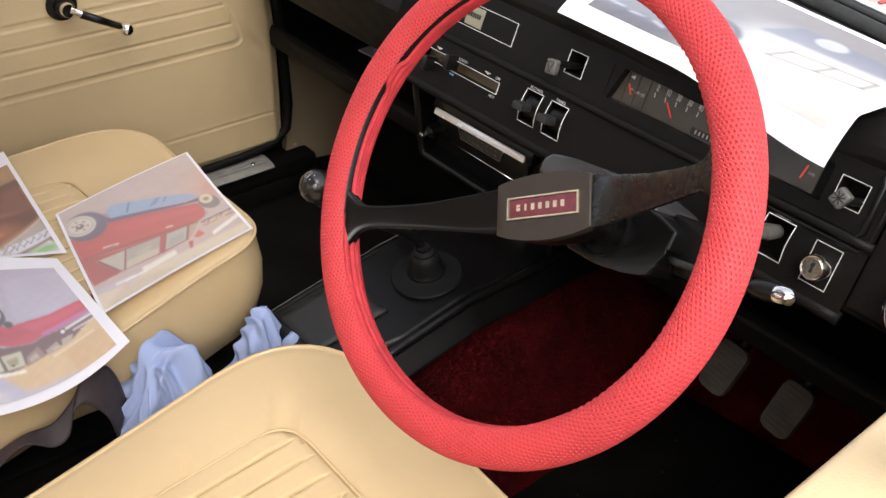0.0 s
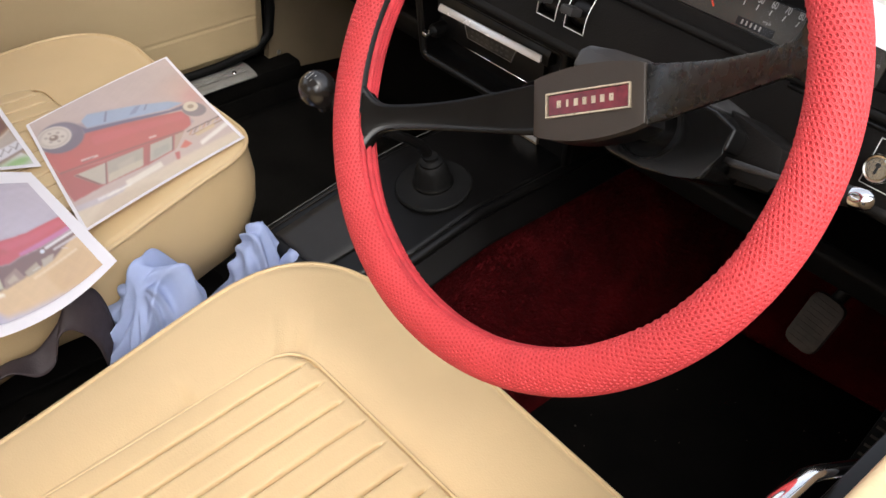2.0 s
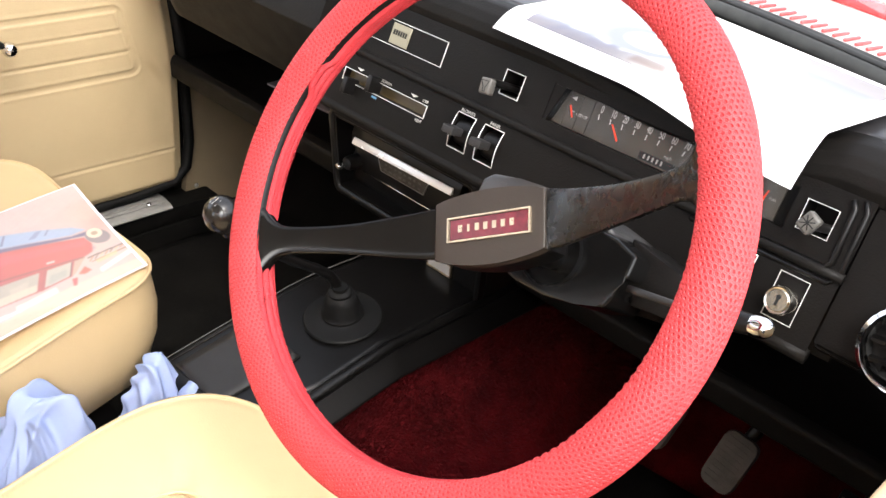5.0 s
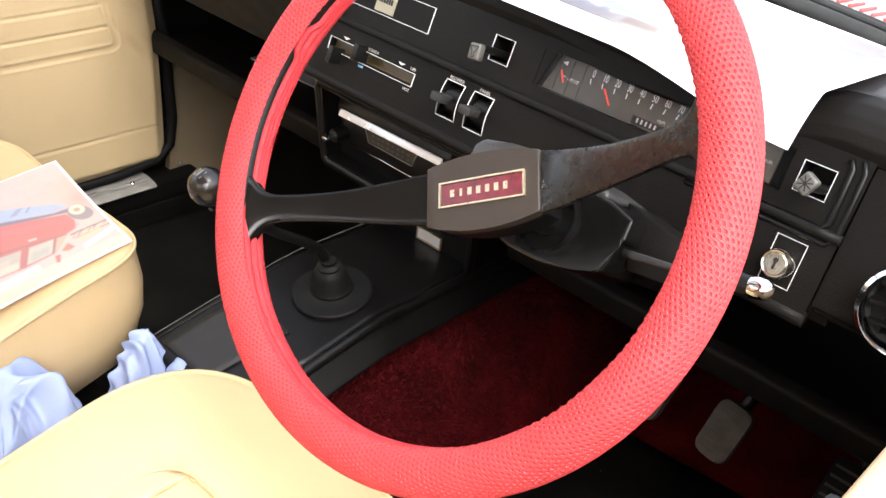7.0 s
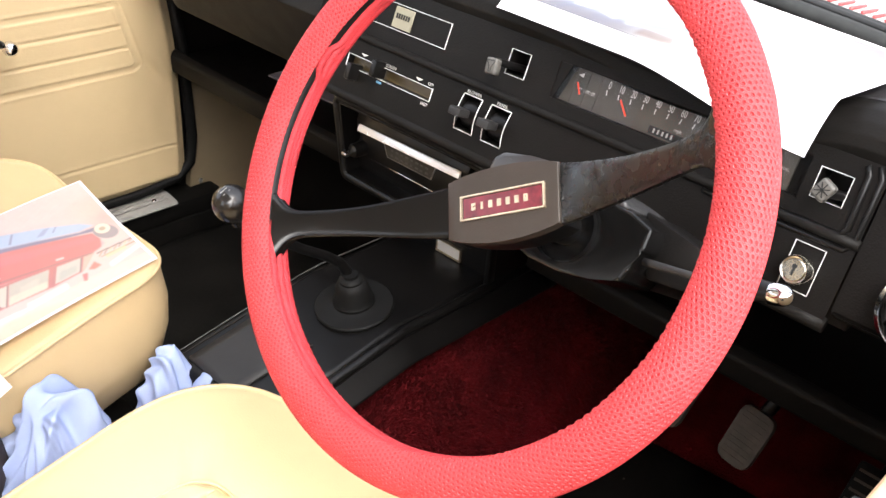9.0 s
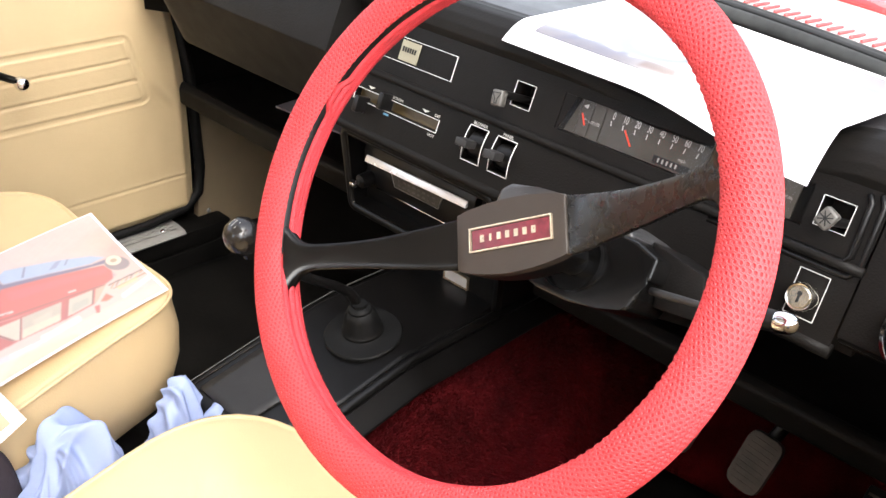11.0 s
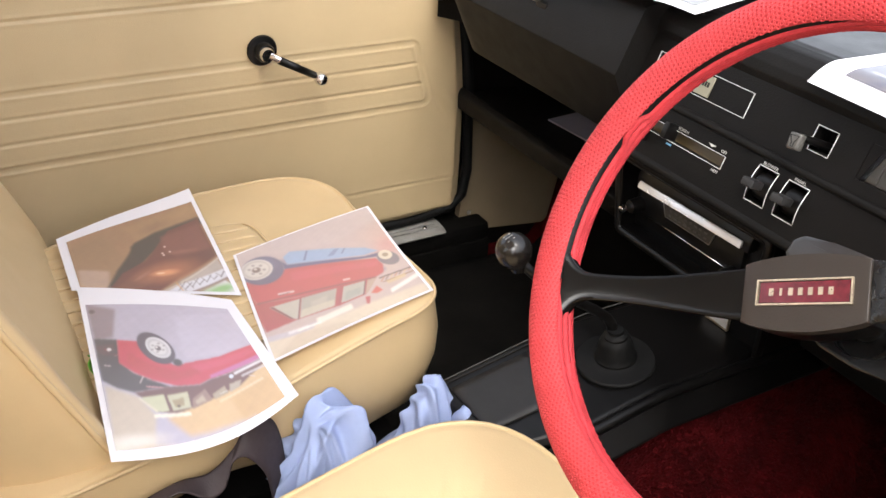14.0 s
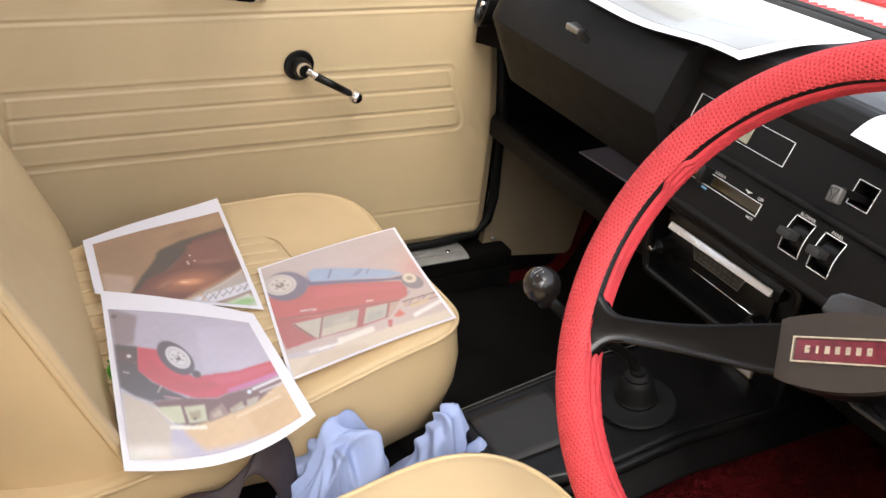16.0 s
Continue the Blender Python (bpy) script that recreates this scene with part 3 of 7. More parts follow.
part("trim_panel", prism(rounded([(0.60, 0.1), (0.66, 0.1), (0.66, 0.604), (0.570, 0.604), (0.575, 0.572)], [0.005, 0.005, 0.008, 0.006, 0.01], 6), "y", -0.1, 0.93, 0.0), cream_door, ddoor)
part("outer_skin", box(0.662, 0.70, -0.1, 0.95, 0.1, 0.60, 0.008), paint_red, ddoor)
part("window_frame", tube([(0.617, 0.582, 0.60), (0.616, 0.532, 0.66), (0.614, 0.397, 0.88), (0.61, 0.19, 1.2)], 0.010, 10), seal_black, ddoor)
part("frame_edge", tube([(0.610, 0.571, 0.60), (0.609, 0.522, 0.66), (0.607, 0.387, 0.88), (0.603, 0.18, 1.2)], 0.002, 6), paint_red, ddoor)
part("base_seal", tube([(0.645, 0.57, 0.604), (0.645, 0.60, 0.607), (0.645, 0.92, 0.61)], 0.006, 8), seal_black, ddoor)
pull = part("door_handle", tube([(0.556, 0.405, 0.560), (0.550, 0.432, 0.572), (0.5495, 0.449, 0.5725), (0.5495, 0.471, 0.570), (0.550, 0.482, 0.564), (0.5505, 0.545, 0.517), (0.562, 0.585, 0.485)], 0.0062, 10, flat=0.6), chrome, ddoor, "chrome pull handle")
part("recess", box(0.556, 0.574, 0.43, 0.57, 0.47, 0.556, 0.004), black_plastic, pull)
for y_, z_ in ((0.470, 0.546), (0.535, 0.506)):
    part("bolt", lathe([(0, 0.004), (0.004, 0.0035), (0.006, 0.0)], 14, Matrix.Translation((0.556, y_, z_)) @ Matrix.Rotation(radians(-90), 4, "Y")), chrome, pull)

# ---- dashboard ----
FM = Matrix(((1, 0, 0, 0), (0, 0.351, -0.936, 0.832), (0, 0.936, 0.351, 0.575), (0, 0, 0, 1)))
dash = thing("dashboard", "black padded dashboard with switches and strip speedometer", "dashboard", (0.1, 0.95, 0.5))


def welled(x0, x1, s0, s1, wells, m, back=0.02):
    """A flat panel with rectangular wells sunk into it: wells are (x0, x1, s0, s1, depth)."""
    xs = sorted({x0, x1, *[w[0] for w in wells], *[w[1] for w in wells]})
    ss = sorted({s0, s1, *[w[2] for w in wells], *[w[3] for w in wells]})
    bm = bmesh.new()

    def quad(*p):
        bm.faces.new([bm.verts.new(q) for q in p])
    for a, b in zip(xs, xs[1:]):
        for c, d in zip(ss, ss[1:]):
            mx, ms = (a + b) / 2, (c + d) / 2
            if any(w[0] < mx < w[1] and w[2] < ms < w[3] for w in wells):
                continue
            quad((a, c, 0), (b, c, 0), (b, d, 0), (a, d, 0))
    for a, b, c, d, e in wells:
        quad((a, c, -e), (b, c, -e), (b, d, -e), (a, d, -e))
        quad((a, c, 0), (b, c, 0), (b, c, -e), (a, c, -e))
        quad((b, d, 0), (a, d, 0), (a, d, -e), (b, d, -e))
        quad((a, d, 0), (a, c, 0), (a, c, -e), (a, d, -e))
        quad((b, c, 0), (b, d, 0), (b, d, -e), (b, c, -e))
    bmesh.ops.remove_doubles(bm, verts=bm.verts, dist=1e-6)
    bmesh.ops.transform(bm, matrix=m, verts=bm.verts)
    return bm


WELLS = [(-0.083, 0.0375, -0.0655, -0.0545, 0.010), (0.0775, 0.0985, -0.0775, -0.0455, 0.022), (0.112, 0.1335, -0.0775, -0.0455, 0.022),
         (0.1135, 0.134, -0.0130, 0.0080, 0.022), (0.4075, 0.430, -0.0130, 0.0080, 0.022), (0.366, 0.390, -0.0775, -0.0455, 0.022)]
part("fascia", welled(-0.116, 0.452, -0.094, -0.0365, [w for w in WELLS if w[3] < -0.03], FM), black_vinyl, dash, smooth=False)
part("fascia_upper", welled(-0.116, 0.452, -0.031, 0.0235, [w for w in WELLS if w[3] > -0.03] + [(0.166, 0.398, -0.0185, 0.0135, 0.012)], FM), black_vinyl, dash, smooth=False)
part("ridge", tube([FM @ Vector((x, -0.0338, 0.0002)) for x in np.linspace(-0.116, 0.453, 30)], 0.0042, 10), black_pad, dash)
part("lower_edge", tube([FM @ Vector((x, -0.096, -0.004)) for x in np.linspace(-0.116, 0.453, 30)], 0.006, 10), black_pad, dash)
part("fascia_back", box(-0.116, 0.452, 0.862, 0.95, 0.45, 0.61), dark_void, dash)
# padded top behind the fascia edge
top_section = [(0.8415, 0.594), (0.8395, 0.604), (0.842, 0.613), (0.848, 0.621), (0.858, 0.627), (0.90, 0.631), (1.12, 0.630), (1.12, 0.60)]


def top_pad(u, v):
    x = -0.125 + 0.75 * u
    k = v * (len(top_section) - 1)
    i = min(int(k), len(top_section) - 2)
    a, b = top_section[i], top_section[i + 1]
    y, z = a[0] + (b[0] - a[0]) * (k - i), a[1] + (b[1] - a[1]) * (k - i)
    y = min(y + 0.02 * smooth_step(0.455, 0.62, x) * (1 - v), screen_base(x) - 0.004)
    z -= 0.011 * smooth_step(0.12, 0.26, x) * (1 - smooth_step(0.37, 0.43, x)) * math.exp(-((y - 0.84) / 0.05) ** 2)
    return (x, y, z)


NOSE = 4.4 / 7
part("top_pad", sheet(lambda u, v: top_pad(u, NOSE + (1 - NOSE) * v), 120, 24, 0.012), deck_black, dash)
part("top_nose", sheet(lambda u, v: top_pad(u, NOSE * v), 120, 34, 0.012), black_pad, dash)
# passenger side: bulky pad with a crease, curving away to the door
side_section = rounded([(0.850, 0.466), (0.832, 0.472), (0.792, 0.558), (0.820, 0.626), (0.905, 0.640), (1.12, 0.634), (1.12, 0.466)], [0.004, 0.006, 0.004, 0.014, 0.03, 0.01, 0.01], 5)


def side_pad(u, v):
    x = -0.112 - 0.515 * u
    n = len(side_section)
    k = (v * n) % n
    i = int(k) % n
    a, b = side_section[i], side_section[(i + 1) % n]
    y, z = a[0] + (b[0] - a[0]) * (k - int(k)), a[1] + (b[1] - a[1]) * (k - int(k))
    return (x, min(y + 0.13 * smooth_step(-0.44, -0.60, x) * (1.12 - y) / 0.32, screen_base(x) - 0.004), z)


part("side_fill", prism([(0.935, 0.47), (0.935, 0.61), (1.12, 0.60), (1.12, 0.47)], "x", -0.664, -0.60), black_vinyl, dash)
part("glovebox_pad", sheet(side_pad, 50, len(side_section) + 1), black_pad, dash)
part("pad_end", prism(side_section, "x", -0.1125, -0.110), black_pad, dash)
latch = part("latch", box(-0.295, -0.270, 0.797, 0.812, 0.591, 0.600, 0.003), dull_metal, dash, "small metal glovebox latch")
part("latch_seat", box(-0.277, -0.255, 0.803, 0.815, 0.581, 0.592, 0.003), black_plastic, dash)
# right-hand end, falling away to the door
part("end_block", prism(rounded([(0.806, 0.49), (0.845, 0.600), (1.0, 0.605), (1.0, 0.49)], [0.004, 0.012, 0.01, 0.01], 4), "x", 0.4525, 0.50, 0.004), black_vinyl, dash)
part("end_return", prism(rounded([(0.50, 0.47), (0.62, 0.49), (0.62, 0.62), (0.50, 0.62)], 0.01, 3), "y", 0.87, 1.0, 0.003), black_vinyl, dash)
part("inset_line", tube([FM @ Vector(p) for p in ((0.436, 0.020, 0.0012), (0.4395, 0.014, 0.0012), (0.4415, -0.026, 0.0012), (0.4370, -0.0315, 0.0012), (0.33, -0.0325, 0.0012))], 0.0024, 8), black_plastic, dash)
part("outer_rib", tube([FM @ Vector(p) for p in ((0.4440, 0.022, 0.0), (0.4480, 0.014, 0.0), (0.4500, -0.034, 0.0), (0.4440, -0.0405, 0.0), (0.33, -0.0405, 0.0))], 0.0022, 8), black_plastic, dash)

# parcel shelf with padded lip
part("shelf", box(-0.66, 0.66, 0.945, 1.2, 0.312, 0.318), black_vinyl, dash)
part("shelf_back", box(-0.66, 0.66, 1.12, 1.13, 0.318, 0.62), dark_void, dash)


def lip(x0, x1):
    return prism(rounded([(0.930, 0.302), (0.950, 0.294), (0.960, 0.322), (0.944, 0.334), (0.930, 0.328)], 0.008, 4), "x", x0, x1)


part("shelf_lip", lip(-0.66, -0.16), black_pad, dash)
part("shelf_lip", lip(0.09, 0.66), black_pad, dash)
card = part("leaflet", box(-0.085, 0.085, -0.034, 0.034, 0.0, 0.003, 0.0005, 1, Matrix.Translation((-0.425, 1.056, 0.3185)) @ Matrix.Rotation(0.08, 4, "Z")), card_grey)
tagged(card, "grey printed leaflet lying in the parcel shelf", "leaflet")


def vent(x, y, z, turn):
    m = Matrix.Translation((x, y, z)) @ Matrix.Rotation(radians(turn), 4, "Z") @ Matrix.Rotation(radians(78), 4, "X")
    v = thing("air_vent", "round black swivelling air vent with bright rim", "air vent", (x, y, z))
    part("ring", lathe([(0.026, -0.02), (0.032, 0.0), (0.0335, 0.004), (0.031, 0.007), (0.0285, 0.004), (0.027, -0.004), (0.025, -0.02)], 36, m), chrome if x > 0 else black_plastic, v)
    part("bowl", lathe([(0.0, -0.018), (0.02, -0.016), (0.027, -0.003)], 28, m), dark_void, v)
    for k in range(3):
        part("vane", box(-0.025 + 0.003 * abs(k - 1), 0.025 - 0.003 * abs(k - 1), -0.0012 + 0.014 * (k - 1), 0.0012 + 0.014 * (k - 1), -0.012, 0.001, 0, 1, m), black_plastic, v)
    part("centre_knob", lathe([(0, 0.008), (0.005, 0.007), (0.0065, 0.0), (0.0065, -0.01)], 16, m), chrome, v)


vent(-0.598, 0.868, 0.532, -20)
vent(0.512, 0.812, 0.520, 15)

# trim round the openings
for x0, x1, s0, s1 in ((-0.092, 0.036, -0.0140, 0.0090), (0.1135, 0.134, -0.0130, 0.0080), (0.4075, 0.430, -0.0130, 0.0080), (0.4120, 0.4335, -0.0805, -0.0470), (-0.083, 0.0375, -0.0655, -0.0545)):
    part("trim_frame", frame_on([(x0 - 0.001, s0 - 0.001), (x1 + 0.001, s0 - 0.001), (x1 + 0.001, s1 + 0.001), (x0 - 0.001, s1 + 0.001)], 0.00042, 0.001, FM), silver_line, dash)
plate = part("name_plate", box(-0.038, -0.012, -0.0128, 0.0078, 0.0, 0.0015, 0.0004, 1, FM), plate_cream, dash, "pale metal name plate")
for k in range(6):
    part("letter_bar", box(-0.0345 + 0.0033 * k, -0.0325 + 0.0033 * k, -0.0035, 0.0015, 0.0016, 0.0021, 0, 1, FM), black_plastic, plate)
# heater sliders
for s, x in ((-0.0565, -0.0335), (-0.0690, -0.066)):
    part("slider_knob", box(x - 0.0036, x + 0.0036, s - 0.009, s + 0.008, -0.004, 0.014, 0.002, 2, FM), black_plastic, dash)
part("slider_bed", box(-0.0828, 0.0373, -0.0653, -0.0547, -0.0098, -0.008, 0, 1, FM), amber, dash)
part("blue_mark", box(-0.036, -0.029, -0.0705, -0.0685, 0.0, 0.0004, 0, 1, FM), blue_ink, dash)
for x in (0.018, -0.062):
    part("arrow_mark", prism([(x - 0.005, -0.0490), (x + 0.005, -0.0490), (x, -0.0515)], "z", 0.0001, 0.0005, m=FM), white_ink, dash)
for text, x, s, size in (("SCREEN", -0.022, -0.0505, 0.0042), ("OFF", 0.034, -0.0505, 0.0042), ("HOT", 0.033, -0.0705, 0.0042), ("BLOWER", 0.088, -0.0418, 0.0044), ("PANEL", 0.1225, -0.0418, 0.0044), ("LIGHTS", 0.378, -0.0418, 0.0044), ("COLD", -0.076, -0.0725, 0.0042)):
    writing("marking", text, FM @ Matrix.Translation((x, s, 0.0003)), size, grey_ink if text == "SCREEN" else white_ink, dash, 0.0001)
# rocker switches: bowed bright frames, a drum and a flat paddle
def bowed(x0, x1, s0, s1, swell):
    path = []
    for k in range(13):
        f = k / 12
        path.append((x0, s0 + (s1 - s0) * f, swell * math.sin(math.pi * f)))
    for k in range(13):
        f = 1 - k / 12
        path.append((x1, s0 + (s1 - s0) * f, swell * math.sin(math.pi * f)))
    return tube([FM @ Vector(p) for p in path], 0.00048, 6, True)


for x0, x1 in ((0.0775, 0.0985), (0.112, 0.1335), (0.366, 0.390)):
    part("trim_frame", bowed(x0 - 0.001, x1 + 0.001, -0.0785, -0.0445, 0.0035), silver_line, dash)
for x in (0.088, 0.1228):
    part("switch_lever", box(x - 0.0085, x + 0.0055, -0.0650, -0.0572, 0.004, 0.0200, 0.0016, 2, FM), tray_grey, dash)
    part("rocker", lathe([(0, -0.009), (0.013, -0.009), (0.014, 0), (0.013, 0.009), (0, 0.009)], 24, FM @ Matrix.Translation((x, -0.0615, -0.0125)) @ Matrix.Rotation(radians(90), 4, "Y")), black_plastic, dash)
part("switch_lever", lathe([(0, 0.016), (0.005, 0.015), (0.0075, 0.008), (0.006, -0.01)], 18, FM @ Matrix.Translation((0.374, -0.058, 0.0))), knob_grey, dash)
# square worn pull knobs
for x in (0.1120, 0.4225):
    k = part("pull_knob", box(-0.0060, 0.0060, -0.0074, 0.0074, -0.004, 0.005, 0.0026, 3, FM @ Matrix.Translation((x + 0.003, -0.0105, 0.022) if x < 0.2 else (x - 0.001, -0.0050, 0.022)) @ Matrix.Rotation(0.12 if x < 0.2 else -0.45, 4, "Z")), knob_grey, dash, "worn grey knob with a faint symbol")
    part("stem", lathe([(0.0035, -0.04), (0.0035, 0.02)], 12, FM @ Matrix.Translation((x + 0.005, -0.006, 0.0)) @ Matrix.Rotation(-0.2, 4, "Y")), black_plastic, k)
    if x < 0.2:
        part("symbol", frame_on([(-0.005, 0.005), (0.005, 0.005), (0.0015, -0.001), (0.0015, -0.005), (-0.0015, -0.005), (-0.0015, -0.001)], 0.0006, 0.0004, FM @ Matrix.Translation((x + 0.003, -0.0105, 0.027)) @ Matrix.Rotation(0.12, 4, "Z")), dark_void, k)
    else:
        for a in range(4):
            part("symbol", box(-0.0055, 0.0055, -0.0004, 0.0004, 0, 0.0004, 0, 1, FM @ Matrix.Translation((x - 0.001, -0.0050, 0.027)) @ Matrix.Rotation(-0.45 + a * math.pi / 4, 4, "Z")), dark_void, k)
# ignition lock
lock = part("ignition_lock", lathe([(0.0, 0.013), (0.0076, 0.0132), (0.0085, 0.012), (0.0098, 0.0125), (0.0110, 0.010), (0.0112, 0.0), (0, 0)], 36, FM @ Matrix.Translation((0.4220, -0.0655, 0.0005))), brass_grey, dash, "worn metal ignition lock")
part("key_slot", box(-0.0009, 0.0009, -0.004, 0.003, 0.0125, 0.0135, 0, 1, FM @ Matrix.Translation((0.4220, -0.0655, 0.0005))), dark_void, lock)
part("key_hole", lathe([(0, 0.0138), (0.0018, 0.0138), (0.0018, 0.012)], 14, FM @ Matrix.Translation((0.4220, -0.0627, 0.0005))), dark_void, lock)

# instrument strip
cluster = part("instrument_strip", box(0.1665, 0.3860, -0.018, 0.013, -0.0118, -0.0100, 0, 1, FM), dial_face, dash, "strip speedometer behind glass")
part("glass", box(0.1665, 0.3860, -0.0182, 0.0132, -0.0020, -0.0010, 0, 1, FM), dial_glass, cluster).visible_shadow = False
for k in range(10):
    x = 0.2155 + 0.01215 * k
    writing("number", str(10 * k), FM @ Matrix.Translation((x - 0.0015, 0.0078, -0.0098)) @ Matrix.Diagonal((0.60, 1.05, 1, 1)), 0.0088, white_ink, cluster, 0.0001)
    part("tick", box(-0.0004, 0.0004, -0.0022, 0.0022, -0.0099, -0.0095, 0, 1, FM @ Matrix.Translation((x - 0.0022, 0.0012, 0)) @ Matrix.Rotation(0.25 - 0.07 * k, 4, "Z")), white_ink, cluster)
for x, s, turn, ln in ((0.186, -0.0035, 0.55, 0.011), (0.2335, -0.0055, 0.72, 0.015), (0.373, -0.004, -0.2, 0.012)):
    part("needle", box(-0.0007, 0.0007, -ln / 2, ln / 2, -0.0092, -0.0086, 0, 1, FM @ Matrix.Translation((x, s, 0)) @ Matrix.Rotation(turn, 4, "Z")), needle_red, cluster)
part("dial_cheek", prism([(0.1660, -0.0184), (0.1660, 0.0134), (0.1785, 0.0134), (0.1690, -0.0184)], "z", -0.0100, -0.0008, m=FM), black_vinyl, cluster)
part("arrow_mark", prism([(0.1815, 0.0075), (0.1865, 0.0100), (0.1865, 0.0060)], "z", -0.0099, -0.0095, m=FM), white_ink, cluster)
for k in range(4):
    part("dial_rib", box(0.1675 + 0.0125 * k, 0.1680 + 0.0125 * k, -0.0178, 0.0128, -0.0100, -0.0090, 0, 1, FM), dial_face, cluster)
writing("number", "WATER", FM @ Matrix.Translation((0.197, -0.0045, -0.0098)), 0.0036, grey_ink, cluster, 0.0001)
writing("number", "mph", FM @ Matrix.Translation((0.287, -0.0068, -0.0098)), 0.0042, grey_ink, cluster, 0.0001)
writing("number", "FUEL", FM @ Matrix.Translation((0.3795, -0.0035, -0.0098)), 0.0030, grey_ink, cluster, 0.0001)
part("odometer", box(0.262, 0.296, -0.0165, -0.0100, -0.0099, -0.0092, 0, 1, FM), dark_void, cluster)
for k in range(5):
    part("digit_bar", box(0.2665 + 0.0042 * k, 0.2680 + 0.0042 * k, -0.0150, -0.0112, -0.0091, -0.0088, 0, 1, FM), grey_ink, cluster)
for x in (0.186, 0.194, 0.2):
    part("label_bar", box(x, x + 0.003, -0.0035, -0.0025, -0.0099, -0.0096, 0, 1, FM), grey_ink, cluster)

# ---- radio ----
radio = thing("car_radio", "old car radio with chrome strip and two knobs", "radio", (-0.03, 0.86, 0.40))
RM = Matrix(((1, 0, 0, 0), (0, 0, -1, 0.872), (0, 1, 0, 0), (0, 0, 0, 1)))
part("surround", frame_on(rounded([(-0.134, 0.350), (0.082, 0.350), (0.088, 0.452), (-0.152, 0.452)], 0.010, 5), 0.011, 0.024, RM), black_plastic, radio)
part("surround_edge", tube([RM @ Vector((x, z, 0.022)) for x, z in rounded([(-0.130, 0.354), (0.078, 0.354), (0.084, 0.448), (-0.148, 0.448)], 0.010, 5)], 0.0055, 8, True), black_plastic, radio)
part("case", box(-0.128, 0.068, 0.868, 0.98, 0.358, 0.446, 0.004), black_plastic, radio)
part("chrome_strip", prism([(0.8500, 0.4190), (0.8502, 0.4197), (0.8530, 0.4262), (0.8548, 0.4264), (0.8548, 0.4186), (0.8510, 0.4186)], "x", -0.1115, 0.0475, 0.0005, 1, Matrix.Translation((-0.032, 0, 0)) @ Matrix.Shear("YZ", 4, (0.0, 0.022)) @ Matrix.Translation((0.032, 0, 0))), strip_chrome, radio, "bright chrome strip")
part("bezel", box(-0.112, 0.048, 0.859, 0.868, 0.372, 0.4168, 0.002), black_plastic, radio)
part("top_bezel", prism([(0.8549, 0.4170), (0.8549, 0.4290), (0.8600, 0.4400), (0.868, 0.4440), (0.868, 0.4170)], "x", -0.118, 0.056, 0.001, 1), black_plastic, radio)
part("dial_window", prism([(-0.0745, 0.4155), (0.0075, 0.4155), (0.0015, 0.3990), (-0.0675, 0.3990)], "y", 0.8576, 0.8590), dial_face, radio, "hazy tuning dial")
part("dial_rim", frame_on([(-0.0678, 0.3985), (0.0018, 0.3985), (0.0082, 0.4160), (-0.0752, 0.4160)], 0.0009, 0.0016, Matrix(((1, 0, 0, 0), (0, 0, -1, 0.8588), (0, 1, 0, 0), (0, 0, 0, 1)))), dull_metal, radio)
part("lower_line", tube([(-0.097, 0.8575, 0.3862), (0.030, 0.8575, 0.3862)], 0.0009, 6), chrome, radio)
for r_ in range(2):
    for k in range(8):
        part("number_bar", box(-0.062 + 0.0078 * k, -0.0585 + 0.0078 * k + 0.001 * (k % 2), 0.8570, 0.8576, 0.4085 - 0.006 * r_, 0.4105 - 0.006 * r_, 0, 1), knob_grey, radio)
for x, z in ((-0.110, 0.394), (0.040, 0.384)):
    turn = Matrix.Translation((x, 0.862, z)) @ Matrix.Rotation(radians(90), 4, "X")
    kn = part("knob", lathe([(0.0, 0.020), (0.0075, 0.0195), (0.0085, 0.016), (0.009, 0.002), (0.012, 0.0), (0, 0)], 24, turn), black_plastic, radio)
    part("cap", lathe([(0.0, 0.034), (0.0035, 0.033), (0.0050, 0.030), (0.0045, 0.026), (0.003, 0.019), (0.0, 0.019)], 20, turn), chrome, kn)

# ---- centre console ----
console = thing("centre_console", "black moulded console over the tunnel", "console", (0, 0.75, 0.2))


def console_z(y):
    return 0.246 + 0.035 * max(0.0, min(1.0, (y - 0.575) / 0.185))


def con_top(u, v):
    y = 0.575 + 0.40 * v
    x0, x1 = -0.083, 0.034 + 0.031 * max(0.0, min(1.0, (y - 0.575) / 0.1))
    x = x0 + (x1 - x0) * u
    e = min(u, 1 - u)
    return (x, y, console_z(y) - 0.010 * (1 - smooth_step(0, 0.05, e)) + 0.004 * (1 - smooth_step(0.0, 0.06, u)) - 0.006 * (1 - smooth_step(0, 0.02, v)))


part("top", sheet(con_top, 60, 60, 0.02), black_plastic, console)
part("side", sheet(lambda u, v: (0.066 + 0.022 * u, 0.60 + 0.40 * v, console_z(0.60 + 0.40 * v) - 0.008 - 0.024 * u), 12, 30, 0.006), black_plastic, console)
part("side", sheet(lambda u, v: (-0.084 - 0.03 * u, 0.575 + 0.40 * v, console_z(0.575 + 0.40 * v) - 0.010 - 0.08 * u), 12, 30, 0.006), black_plastic, console)
part("rear_face", prism([(-0.084, 0.236), (0.022, 0.236), (0.03, 0.13), (-0.1, 0.13)], "y", 0.572, 0.576), black_plastic, console)
part("edge_strip", tube([(-0.080, 0.580 + 0.39 * k / 12, console_z(0.58 + 0.39 * k / 12) + 0.004) for k in range(13)], 0.0016, 6, flat=0.5), dim_line, console)
